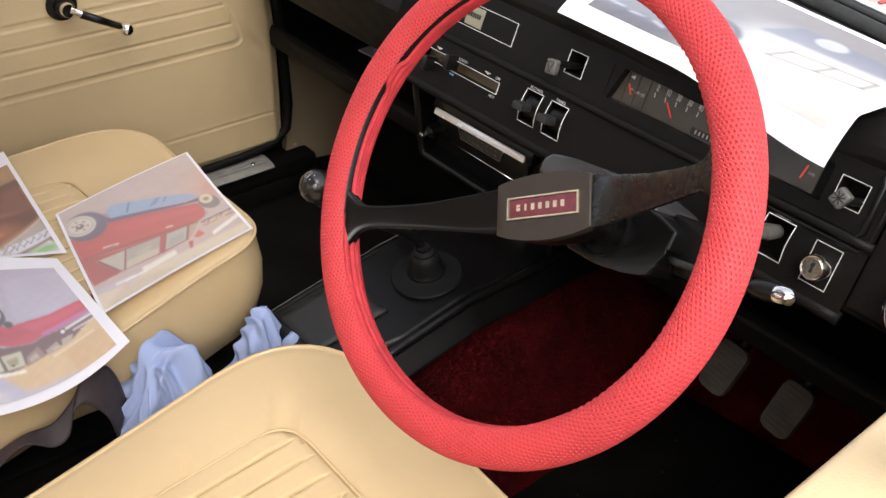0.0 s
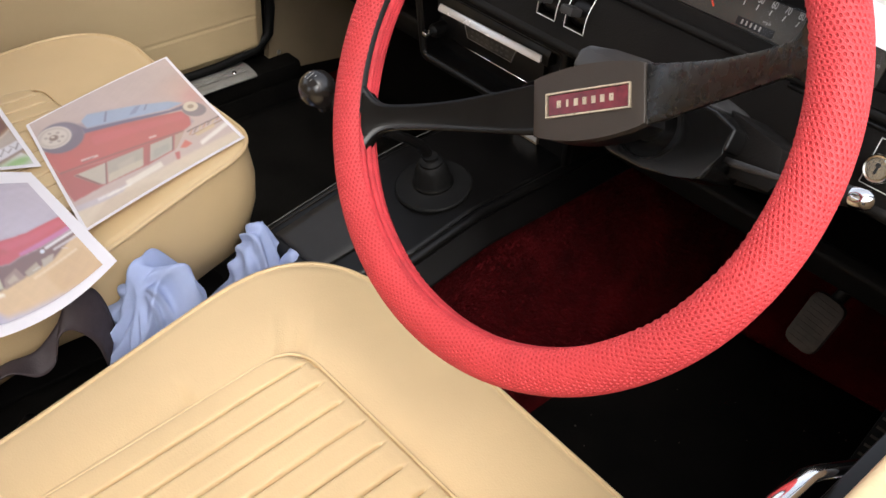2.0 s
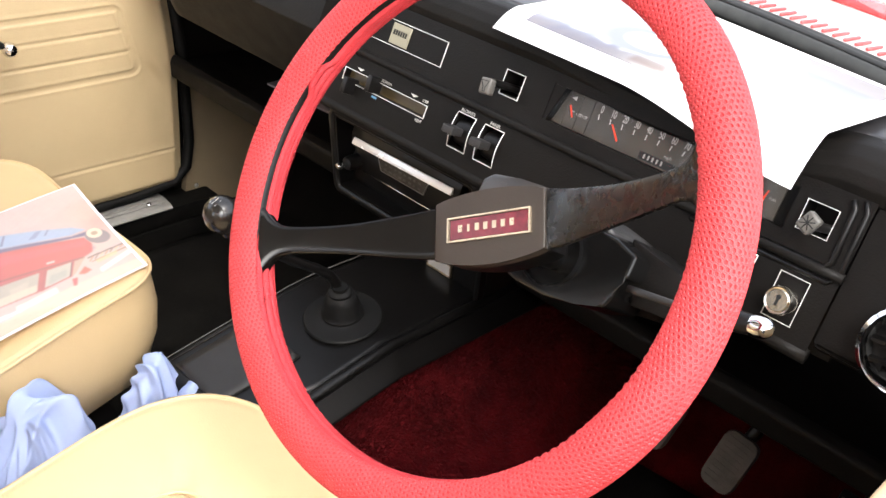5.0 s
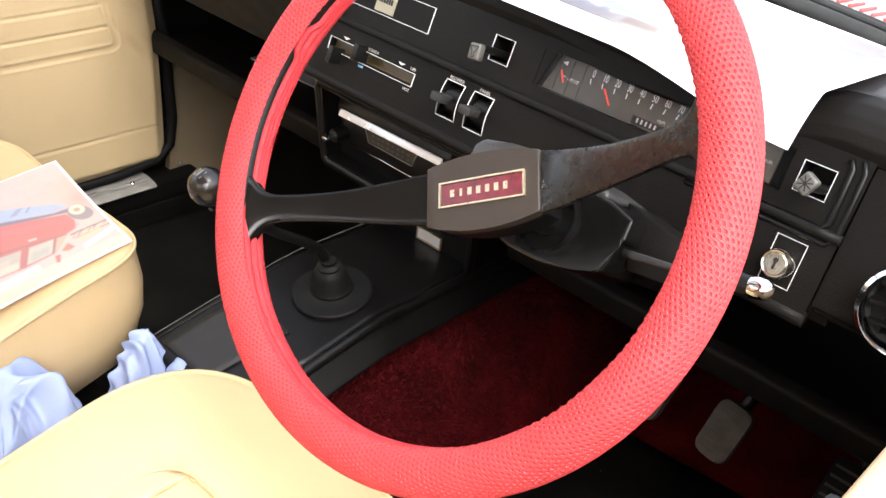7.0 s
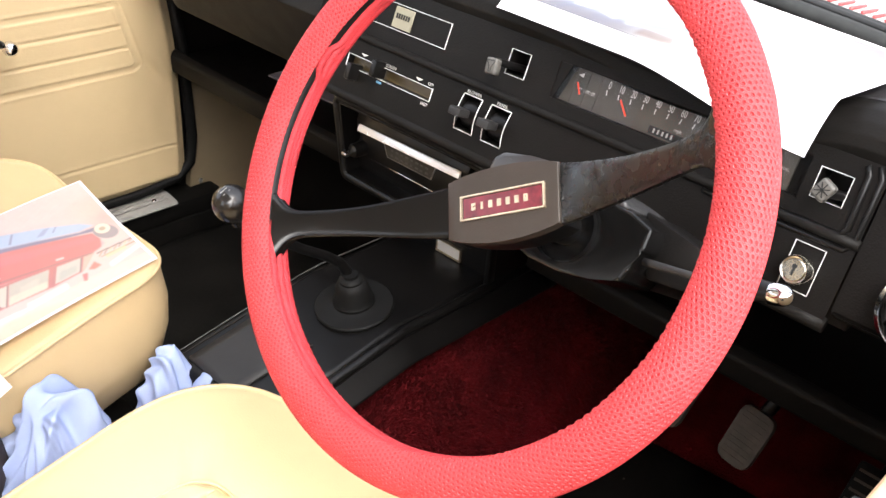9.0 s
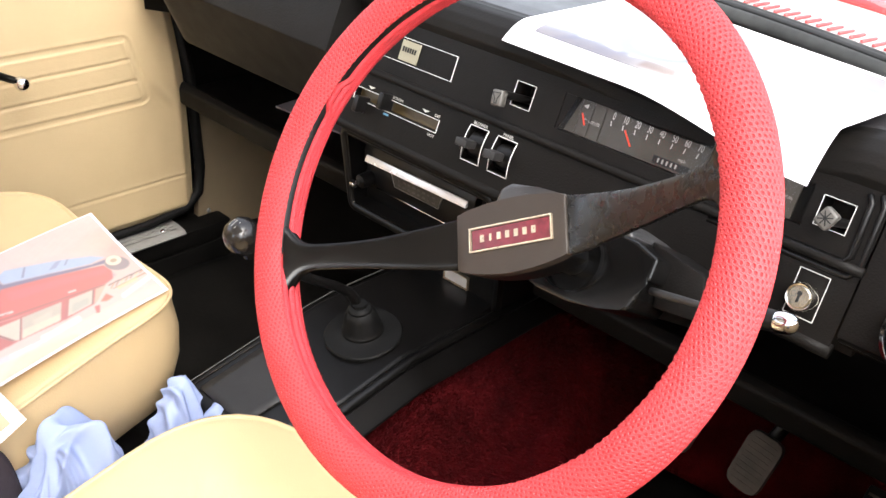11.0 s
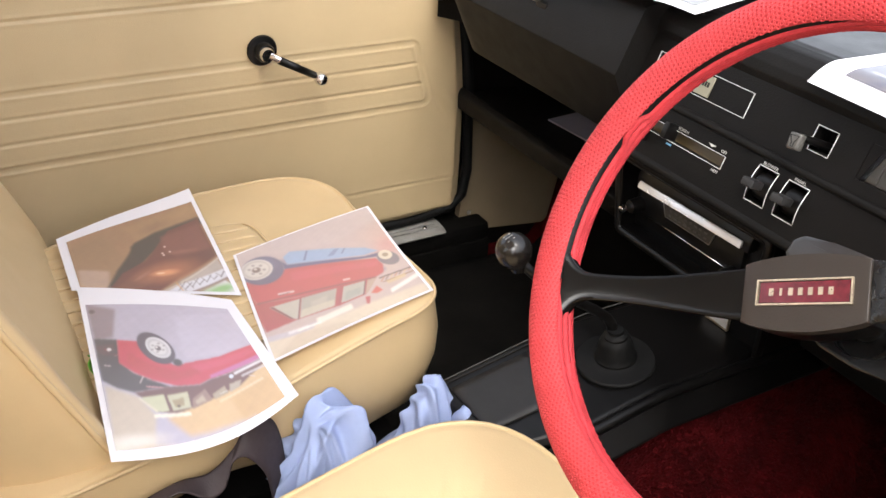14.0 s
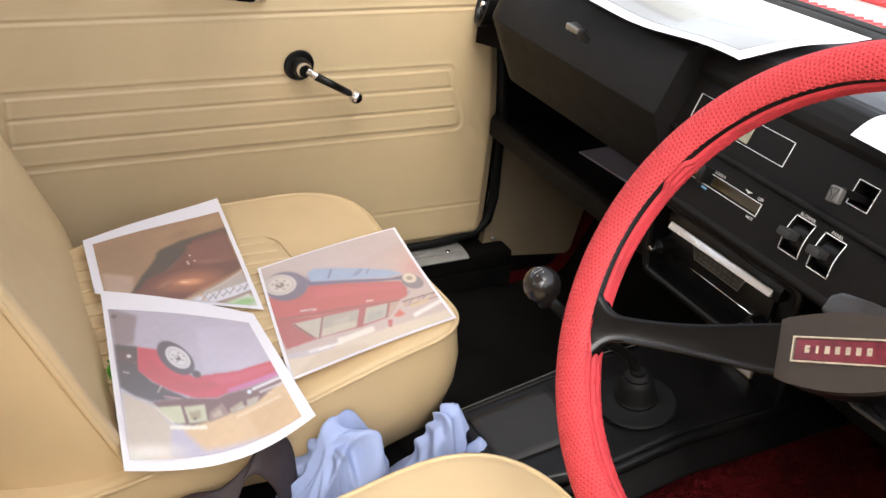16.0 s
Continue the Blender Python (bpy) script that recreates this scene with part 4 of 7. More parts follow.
part("tray", sheet(lambda u, v: (-0.066 + (0.076 + 0.006 * v) * u, 0.590 + 0.095 * v, console_z(0.590 + 0.095 * v) + 0.003), 8, 12, 0.004), tray_grey, console, "flat grey-black tray lid")
part("side_rib", tube([(0.067, 0.62 + 0.36 * k / 10, console_z(0.62 + 0.36 * k / 10) - 0.004) for k in range(11)], 0.006, 8), black_plastic, console)
part("front_box", prism(rounded([(-0.07, 0.25), (0.066, 0.25), (0.068, 0.345), (-0.07, 0.345)], 0.006, 3), "y", 0.905, 1.08, 0.003), black_plastic, console)
maker = part("maker_plate", box(-0.022, 0.014, 0.9015, 0.9045, 0.2835, 0.2975, 0.0008, 1), bright_strip, console, "small silver plate in a gilt frame")
part("plate_frame", frame_on([(-0.0235, 0.2820), (0.0155, 0.2820), (0.0155, 0.2990), (-0.0235, 0.2990)], 0.0012, 0.0035, Matrix(((1, 0, 0, 0), (0, 0, -1, 0.9045), (0, 1, 0, 0), (0, 0, 0, 1)))), badge_gold, maker)
part("front_post", box(0.060, 0.068, 0.893, 0.905, 0.275, 0.365, 0.003), black_plastic, console)

gear = thing("gear_lever", "bent gear lever with rubber gaiter and worn ball knob", "gear lever", (0.012, 0.748, 0.265))
gm = Matrix.Translation((0.002, 0.753, console_z(0.753) + 0.0005)) @ Matrix.Rotation(radians(9), 4, "X")
part("gaiter", lathe([(0.0425, -0.002), (0.0430, 0.0025), (0.0415, 0.0042), (0.0330, 0.0052), (0.0240, 0.0060), (0.0225, 0.0068), (0.0222, 0.0080), (0.0226, 0.0098), (0.0216, 0.0112), (0.0205, 0.0150), (0.0178, 0.0270), (0.0150, 0.0335), (0.0128, 0.0350), (0.0130, 0.0375), (0.0112, 0.0400), (0.0082, 0.0408), (0.0080, 0.0440), (0.0, 0.0440)], 48, gm), rubber, gear, "black rubber gaiter")
part("lever", tube([(-0.001, 0.746, 0.314), (-0.004, 0.745, 0.326), (-0.006, 0.738, 0.337), (-0.007, 0.722, 0.350), (-0.008, 0.69, 0.371), (-0.0085, 0.65, 0.402), (-0.009, 0.618, 0.436)], [0.0062, 0.0058, 0.0055, 0.0052, 0.005, 0.005, 0.005], 12), black_plastic, gear)
kb = part("knob", lathe([(0.0, 0.0175), (0.005, 0.0168), (0.0098, 0.0145), (0.0140, 0.0105), (0.0168, 0.0048), (0.0174, -0.0016), (0.0158, -0.0088), (0.0118, -0.0145), (0.0075, -0.018), (0.0065, -0.024), (0.0, -0.024)], 36, Matrix.Translation((-0.009, 0.613, 0.447)) @ Matrix.Rotation(radians(18), 4, "X")), knob_black, gear, "worn shiny ball knob")
for k in range(3):
    part("shift_mark", box(-0.0004, 0.0004, -0.004, 0.004, 0.0, 0.0004, 0, 1, Matrix.Translation((-0.009, 0.613, 0.447)) @ Matrix.Rotation(radians(25), 4, "X") @ Matrix.Translation((-0.004 + 0.004 * k, 0, 0.0170 - 0.0006 * abs(k - 1)))), grey_ink, kb)

# ---- steering wheel ----
TILT_W = radians(30.67)
WC = Vector((0.2998, 0.5725, 0.6042))
WM = Matrix.Translation(WC) @ Matrix(((1, 0, 0, 0), (0, math.sin(TILT_W), -math.cos(TILT_W), 0), (0, math.cos(TILT_W), math.sin(TILT_W), 0), (0, 0, 0, 1))) @ Matrix.Rotation(radians(-1.54), 4, "Y")
RING, TUBE = 0.168, 0.0153
wheel = thing("steering_wheel", "steering wheel in a red mesh cover with black spokes", "steering wheel", tuple(WC))


def on_ring(th, ph, rad):
    """th round the wheel, ph round the rim: 0 outwards, 90 degrees towards the driver."""
    d = RING + rad * math.cos(ph)
    return WM @ Vector((d * math.cos(th), d * math.sin(th), rad * math.sin(ph)))


def ring_band(rad, p0, p1, n=240, k=28, t0=0.0, t1=2 * math.pi):
    closed = t1 - t0 > 6.28
    verts = [on_ring(t0 + (t1 - t0) * i / n, p0 + (p1 - p0) * j / k, rad(t0 + (t1 - t0) * i / n) if callable(rad) else rad) for i in range(n if closed else n + 1) for j in range(k + 1)]
    faces = []
    for i in range(n):
        a, b = i * (k + 1), ((i + 1) % n if closed else i + 1) * (k + 1)
        for j in range(k):
            faces.append((a + j, a + j + 1, b + j + 1, b + j))
    return mesh_of("band", verts, faces)


SLIT0, SLIT1 = radians(147), radians(222)
part("rim", ring_band(0.0118, 0, 2 * math.pi), black_plastic, wheel, "black wheel rim under the cover")
part("cover_lining", ring_band(TUBE - 0.0006, SLIT1 - 2 * math.pi, SLIT0), net_under, wheel, "red lining of the cover")


def gap(th):
    """Where the cover stands open and bares the rim."""
    upper = smooth_step(radians(100), radians(112), th) * (1 - smooth_step(radians(161), radians(165), th))
    lower = smooth_step(radians(169), radians(173), th) * (1 - smooth_step(radians(204), radians(214), th))
    return upper + lower


def on_roll(first, opening, size):
    """Places on a rolled hem that lies in the slit: first is where it sits round the rim."""
    def place(th, ph, rad):
        f = first + opening * gap(th) + 0.02 * math.sin(9 * th)
        b = TUBE - 0.0046
        d = RING + b * math.cos(f) + (size + rad) * math.cos(ph)
        return WM @ Vector((d * math.cos(th), d * math.sin(th), b * math.sin(f) + (size + rad) * math.sin(ph)))
    return place


# the knitted net: one six-sided mesh opening after another
NT = 344
HEXA = [(-0.667, 0.0), (-0.333, 0.5), (0.333, 0.5), (0.667, 0.0), (0.333, -0.5), (-0.333, -0.5)]
rng = random.Random(4)


def net(place, start, end, rows, base_rad, wave, count=NT):
    """A strip of net from start to end round the rim or round a rolled hem."""
    verts, faces = [], []
    dt, dp = 2 * math.pi / count, (end - start) / rows
    for i in range(count):
        tc = dt * (i + 0.5)
        drift = wave * (math.sin(5 * tc) + 1.2 * math.sin(17 * tc + 1))
        for j in range(rows):
            pc = start + dp * (j + 0.5 + (0.25 if i % 2 else -0.25)) + drift
            twist = 0.25 * math.sin(3 * tc + 0.6) + rng.uniform(-0.08, 0.08)
            big = rng.uniform(0.94, 1.08)
            base = len(verts)
            for scale, rad in ((1.0, base_rad + 0.0001), (0.80 * big, base_rad + 0.0003), (0.58 * big, base_rad + 0.0002), (0.50 * big, base_rad - 0.0006)):
                for a, b in HEXA:
                    verts.append(place(tc + dt * a * scale, max(start, min(end, pc + dp * (b * scale + twist * a * scale * (0 if scale == 1.0 else 1)))), rad))
            for ring in (0, 6, 12):
                for q in range(6):
                    faces.append((base + ring + q, base + ring + (q + 1) % 6, base + ring + 6 + (q + 1) % 6, base + ring + 6 + q))
    return mesh_of("net", verts, faces)


part("cover_net", net(on_ring, SLIT1 - 2 * math.pi, SLIT0, 25, TUBE, 0.05), net_red, wheel, "bright red knitted mesh cover")
for first, opening, size in ((radians(160), radians(24), 0.0029), (radians(190), radians(9), 0.0031), (radians(221), 0.0, 0.0044)):
    place = on_roll(first, opening, size)
    ends = (first - math.pi, first + math.pi)
    roll = mesh_of("roll", [place(2 * math.pi * i / 360, ends[0] + (ends[1] - ends[0]) * j / 14, 0.00025 * math.sin(180 * i * math.pi / 180 + math.pi * j)) for i in range(360) for j in range(14)],
                   [(i * 14 + j, i * 14 + (j + 1) % 14, (i + 1) % 360 * 14 + (j + 1) % 14, (i + 1) % 360 * 14 + j) for i in range(360) for j in range(14)])
    part("cover_fold", roll, net_hem, wheel, "rolled red hem of the cover")

# spokes: a straight bar turned a little to the left, dished towards the column
SP = radians(31.6)
SPOKES = {-1: [(0.036, 22.6, -14.0), (0.050, 22.2, -13.8), (0.077, 17.6, -11.3), (0.098, 13.5, -9.4), (0.112, 11.6, -8.5), (0.126, 10.5, -8.2), (0.138, 10.0, -8.3), (0.144, 10.3, -9.4), (0.149, 13.0, -12.4), (0.1525, 17.2, -17.2), (0.1550, 22.0, -23.0), (0.1560, 25.0, -26.0)],
          1: [(0.022, 24.4, -15.8), (0.035, 24.1, -15.4), (0.060, 19.6, -12.0), (0.087, 14.4, -10.6), (0.116, 10.4, -9.8), (0.136, 8.3, -9.8), (0.143, 8.4, -11.0), (0.148, 11.0, -14.0), (0.1525, 16.0, -19.0), (0.1550, 20.0, -25.0), (0.1560, 23.0, -28.0)]}


def spoke(side):
    """A lofted bar: how far out, upper and lower edge; it is dished from the rim down to the hub."""
    data = np.array(SPOKES[side])
    rr = np.linspace(data[0, 0], data[-1, 0], 64)
    up, low = [np.interp(rr, data[:, 0], data[:, c] / 1000) for c in (1, 2)]
    for _ in range(3):
        for e in (up, low):
            e[1:-1] = (e[:-2] + 2 * e[1:-1] + e[2:]) / 4
    m = WM @ Matrix.Rotation(SP, 4, "Z")
    prof = [(0.0, -0.0085, 0.0016), (0.0, -0.0022, 0.0), (0.0, -0.0008, 0.0005), (0.0, 0.0, 0.0020)]
    prof += [(f, 0.0007 * (1 - (2 * f - 1) ** 2), 0.0020 * (1 - 2 * f)) for f in (0.15, 0.3, 0.5, 0.7, 0.85)]
    prof += [(1.0, 0.0, -0.0020), (1.0, -0.0008, -0.0005), (1.0, -0.0022, 0.0), (1.0, -0.0085, -0.0016)]
    verts, faces = [], []
    for r_, u_, l_ in zip(rr, up, low):
        s_ = max(0.0, r_ - 0.04) / 0.113
        h = -0.0553 + 0.0583 * s_ ** 1.4
        for which, dz, inset in prof:
            edge = u_ + (l_ - u_) * which - inset
            verts.append(m @ Vector((side * r_, edge, h + dz)))
    k = len(prof)
    for i in range(len(rr) - 1):
        for j in range(k):
            faces.append((i * k + j, i * k + (j + 1) % k, (i + 1) * k + (j + 1) % k, (i + 1) * k + j))
    faces.append(tuple(range(k)))
    faces.append(tuple(range((len(rr) - 1) * k, len(rr) * k))[::-1])
    bm = bmesh.new()
    bm.from_mesh(mesh_of("spoke", verts, faces))
    return bm


part("spoke", spoke(-1), spoke_black, wheel, "glossy black spoke")
part("spoke", spoke(1), spoke_worn, wheel, "black spoke with cracked worn paint")
hm = WM @ Matrix.Rotation(SP, 4, "Z") @ Matrix.Translation((-0.0075, 0.0042, -0.0530))


def hub_outline(grow):
    top = [(0.0420 * k / 8, 0.0197 + 0.0050 * (1 - (k / 8) ** 2)) for k in range(-8, 9)]
    low = [(0.0420 * k / 8, -0.0192 - 0.0062 * (1 - (k / 8) ** 2)) for k in range(-8, 9)]
    return [(x * (1 + grow), y * (1 + grow)) for x, y in low + top[::-1]]


part("hub_base", prism(hub_outline(-0.02), "z", -0.030, -0.0085, 0.002, 2, hm), black_plastic, wheel)
hub = part("hub_pad", prism(hub_outline(0.0), "z", -0.008, 0.0004, 0.0011, 3, hm), hub_grey, wheel, "grey-brown padded hub")
bg = hm @ Matrix.Translation((0.0007, 0.0000, 0.0))
badge = part("badge", box(-0.0297, 0.0297, -0.0068, 0.0068, 0.0004, 0.0012, 0.0003, 1, bg), badge_red, hub, "scratched maroon badge")
part("badge_frame", frame_on([(-0.0318, -0.0084), (0.0318, -0.0084), (0.0318, 0.0084), (-0.0318, 0.0084)], 0.0011, 0.0022, bg), badge_gold, hub, "tarnished pale gold badge frame")
for k in range(7):
    x_ = -0.0215 + 0.0066 * k
    w_ = 0.0008 if k == 1 else 0.0015
    part("letter_bar", box(x_ - w_, x_ + w_, -0.0022, 0.0026, 0.0012, 0.0018, 0, 1, bg), badge_gold, hub)

# ---- steering column ----
column = thing("steering_column", "black steering column with switch cowl", "steering column", (0.287, 0.69, 0.53))
part("shaft", lathe([(0.012, -0.13), (0.012, -0.088), (0.011, -0.080), (0.0, -0.080)], 28, WM), black_plastic, column)
part("tube", lathe([(0.024, -0.12), (0.024, -0.45)], 24, WM), black_plastic, column)
part("lower_cowl", prism([(-0.056, -0.010), (-0.044, -0.026), (-0.020, -0.0308), (0.008, -0.0297), (0.033, -0.0238), (0.049, -0.0176), (0.0540, -0.0158), (0.0562, -0.0070), (0.0566, 0.0070), (0.0600, 0.0085), (0.0588, 0.0245), (0.0400, 0.0296), (0.0, 0.0290), (-0.045, 0.022)], "z", -0.178, -0.1255, 0.0026, 3, WM), cowl_black, column, "scuffed black lower cowl", False)
part("upper_cowl", prism([(-0.0845, 0.010), (-0.0848, 0.0230), (-0.0780, 0.0300), (-0.055, 0.0352), (-0.028, 0.0386), (0.006, 0.0390), (0.030, 0.0350), (0.036, 0.0300), (-0.040, 0.006)], "z", -0.20, -0.1265, 0.004, 3, WM), cowl_grey, column, "upper cowl greyed for its sky reflection")
part("column_bracket", prism([(0.0360, 0.0345), (0.0840, 0.0265), (0.0930, 0.0040), (0.0900, -0.0040), (0.058, -0.0080), (0.0500, 0.0100)], "z", -0.215, -0.1500, 0.003, 2, WM), black_vinyl, column)
stalk = part("indicator_stalk", tube([WM @ Vector(p) for p in ((0.0600, 0.0030, -0.1335), (0.068, 0.0040, -0.1325), (0.096, 0.0090, -0.1335), (0.132, 0.0170, -0.1345))], [0.0026, 0.0030, 0.0024, 0.0028], 12), tray_grey, column)
sm = Matrix.Translation(WM @ Vector((0.128, 0.0165, -0.135))) @ ((WM @ Vector((0.156, 0.0232, -0.134))) - (WM @ Vector((0.128, 0.0165, -0.135)))).normalized().to_track_quat("Z", "X").to_matrix().to_4x4()
part("sleeve", lathe([(0.0040, -0.004), (0.0066, 0.0), (0.0072, 0.010), (0.0066, 0.0165), (0, 0.0165)], 24, sm), black_plastic, stalk)
part("tip", lathe([(0.0060, 0.0158), (0.0070, 0.0170), (0.0072, 0.0215), (0.0066, 0.0262), (0.0045, 0.0295), (0.0018, 0.0308), (0, 0.0310)], 28, sm), chrome, stalk, "chrome tip")

# ---- pedals and mat ----


def pedal(x, y, z, label):
    p = thing("pedal", label, "pedal", (x, y, z), group="foot pedals")
    m = Matrix.Translation((x, y, z)) @ Matrix.Rotation(radians(62), 4, "X") @ Matrix.Rotation(radians(-6), 4, "Z")
    part("pad", prism(rounded([(-0.019, -0.033), (0.019, -0.033), (0.020, 0.033), (-0.020, 0.033)], 0.010, 5), "z", -0.004, 0.008, 0.003, 2, m), pedal_rubber, p, "worn grey rubber pad")
    for k in range(9):
        part("rib", box(-0.015, 0.015, -0.0007, 0.0007, 0.008, 0.0092, 0, 1, m @ Matrix.Translation((0, -0.025 + 0.0063 * k, 0))), pedal_rubber, p)
    part("arm", tube([m @ Vector((0, 0.02, -0.004)), m @ Vector((0, 0.06, -0.03)), (x, y + 0.12, z + 0.2), (x, y + 0.1, z + 0.3)], 0.008, 8), black_plastic, p)


pedal(0.357, 1.006, 0.187, "worn grey rubber brake pedal pad")
pedal(0.268, 1.006, 0.187, "worn grey rubber clutch pedal pad")
acc = thing("accelerator_pedal", "ribbed black accelerator pedal hinged on the floor", "pedal", (0.49, 1.0, 0.08))
am = Matrix.Translation((0.482, 1.03, 0.13)) @ Matrix.Rotation(radians(48), 4, "X")
part("pad", box(-0.026, 0.026, -0.1, 0.07, -0.006, 0.006, 0.004, 2, am), rubber, acc)
for k in range(14):
    part("rib", box(-0.022, 0.022, -0.0015, 0.0015, 0.006, 0.009, 0, 1, am @ Matrix.Translation((0, -0.09 + 0.0115 * k, 0))), pedal_rubber, acc)
part("rod", tube([(0.482, 1.06, 0.16), (0.482, 1.2, 0.25)], 0.006, 8), black_plastic, acc)
mat = part("rubber_mat", sheet(lambda u, v: (0.14 + 0.44 * u, 0.2 + (0.90 + 0.05 * u) * v, 0.012 + 0.004 * noise.noise((u * 6, v * 9, 2))), 40, 60, 0.005), mat_rubber)
tagged(mat, "black rubber floor mat speckled with grit", "floor mat")
grit = bmesh.new()
for k in range(45):
    p = (rng.uniform(0.17, 0.55), rng.uniform(0.45, 1.08), 0.0165)
    bmesh.ops.create_icosphere(grit, subdivisions=1, radius=rng.uniform(0.0006, 0.0016), matrix=Matrix.Translation(p))
grit_ob = part("grit", grit, pedal_rubber)
tagged(grit_ob, "pale crumbs of grit on the mat", "grit", kind="stuff")
mat2 = part("rubber_mat", sheet(lambda u, v: (-0.618 + 0.475 * u, 0.2 + 1.04 * v + 0.01 * math.sin(3 * u), 0.016 + 0.01 * noise.noise((u * 5, v * 8, 7)) + max(0.0, ((0.9 + 1.05 * v) / 1.95 - 0.932) * 4)), 40, 60, 0.005), mat_rubber)
tagged(mat2, "black rubber mat in the passenger footwell", "floor mat")

# black sheet added over the red tunnel carpet in place of its shade
tunnel_sheet = part("tunnel_shade", sheet(lambda u, v: Vector(tunnel_section(0.02 + 0.54 * u, v)) + Vector((-0.006 * (1 - u), 0, 0.004 + 0.003 * u)), 24, 40), mat_rubber)
tagged(tunnel_sheet, "black sheet over the shaded tunnel side", "floor mat", kind="structure")

# ---- seats ----


def cushion(seat, outline, top, height, crown, pleat, lines):
    """outline: rounded plan; top(x, y): height of the upper face; pleat: corners of the fluted panel, lines: seam places along x."""
    pts = resample(outline, 220)
    c = pts.mean(0)

    def zz(x, y, s):
        return top(x, y) + crown * (1 - s ** 3)
    verts, faces = [], []
    rings = [("s", 0.94, -0.0, -height), ("s", 0.965, 0, -height * 0.97), ("s", 1.012, 0, -height * 0.6), ("s", 1.018, 0, -height * 0.35), ("s", 1.005, 0, -0.02), ("s", 0.998, 0, -0.006), ("s", 1.0, 0, 0.0)]
    for _, s, _, dz in rings:
        for x, y in pts:
            px, py = c + (np.array((x, y)) - c) * s
            verts.append((px, py, top(x, y) + dz * (0.55 + 0.45 * smooth_step(0.32, 0.50, y))))
    inner = [0.992, 0.975, 0.95, 0.91, 0.86, 0.8, 0.72, 0.62, 0.5, 0.38, 0.25, 0.12]
    for s in inner:
        for x, y in pts:
            px, py = c + (np.array((x, y)) - c) * s
            w = 0.0022 * noise.noise((px * 14, py * 14, 5)) * (1 - s)
            if pleat[0][0] < px < pleat[1][0] and py < pleat[1][1]:
                w -= 0.010
            verts.append((px, py, zz(px, py, s) - 0.0028 * smooth_step(0.975, 1.0, s) + w))
    verts.append((c[0], c[1], zz(c[0], c[1], 0)))
    n, k = len(pts), len(rings) + len(inner)
    for i in range(k - 1):
        for j in range(n):
            faces.append((i * n + j, i * n + (j + 1) % n, (i + 1) * n + (j + 1) % n, (i + 1) * n + j))
    for j in range(n):
        faces.append(((k - 1) * n + j, (k - 1) * n + (j + 1) % n, k * n))
    body = part("cushion", mesh_of("cushion", verts, faces), cream, seat)
    part("piping", tube([(x, y, top(x, y) - 0.0022) for x, y in resample(outline, 260)], 0.0021, 8, True), cream, body)

    ang = np.arctan2(pts[:, 1] - c[1], pts[:, 0] - c[0])
    span = np.hypot(pts[:, 0] - c[0], pts[:, 1] - c[1])

    def level(x, y):
        d = (x - c[0], y - c[1])
        # share of the way from the middle to the outline
        a = math.atan2(d[1], d[0])
        i = int(np.argmin(np.abs((ang - a + math.pi) % (2 * math.pi) - math.pi)))
        best = math.hypot(*d) / span[i]
        return zz(x, y, best)
    (x0, y0), (x1, y1) = pleat
    rad = 0.035

    def flute(u, v):
        x, y = x0 + (x1 - x0) * u, y0 + (y1 - y0) * v
        # rounded front corners
        dx, dy = min(x - x0, x1 - x), y1 - y
        inset = 0.0
        if dx < rad and dy < rad:
            r2 = math.hypot(rad - dx, rad - dy)
            inset = max(0.0, r2 - rad)
        e = min(dx, dy, rad - math.hypot(rad - dx, rad - dy) if dx < rad and dy < rad else 9)
        h = 0.0030 * smooth_step(-0.001, 0.004, e) - 0.004
        if dy > 0.014:
            h += 0.0016 * abs(math.sin(math.pi * (x - lines[0]) / (lines[1] - lines[0]))) ** 0.6
        for xx in lines:
            if dy > 0.014:
                h -= 0.0070 * math.exp(-((x - xx) / 0.0010) ** 2)
                h += 0.0005 * math.exp(-((abs(x - xx) - 0.004) / 0.003) ** 2)
        if inset > 0:
            h -= 0.013
        return (x, y, level(x, y) + 0.0022 + h)
    part("fluted_panel", sheet(flute, 560, 70, 0.003), cream, body, "cream vinyl panel with stitched flutes")
    for off, rr in ((0.0, 0.0016), (-0.0080, 0.0012)):
        path = [(x0 - off * 1.0, y0)] + [tuple(p) for p in rounded([(x0 - off, y0), (x0 - off, y1 + off), (x1 + off, y1 + off), (x1 + off, y0)], [0.001, rad, rad, 0.001], 8)][9:27] + [(x1 + off, y0)]
        dense = []
        for a, b in zip(path, path[1:]):
            for t in np.linspace(0, 1, 9)[:-1]:
                dense.append((a[0] + (b[0] - a[0]) * t, a[1] + (b[1] - a[1]) * t))
        dense.append(path[-1])
        part("welt", tube([(x, y, level(x, y) - 0.0004) for x, y in dense], rr, 8), cream, body)
    return body


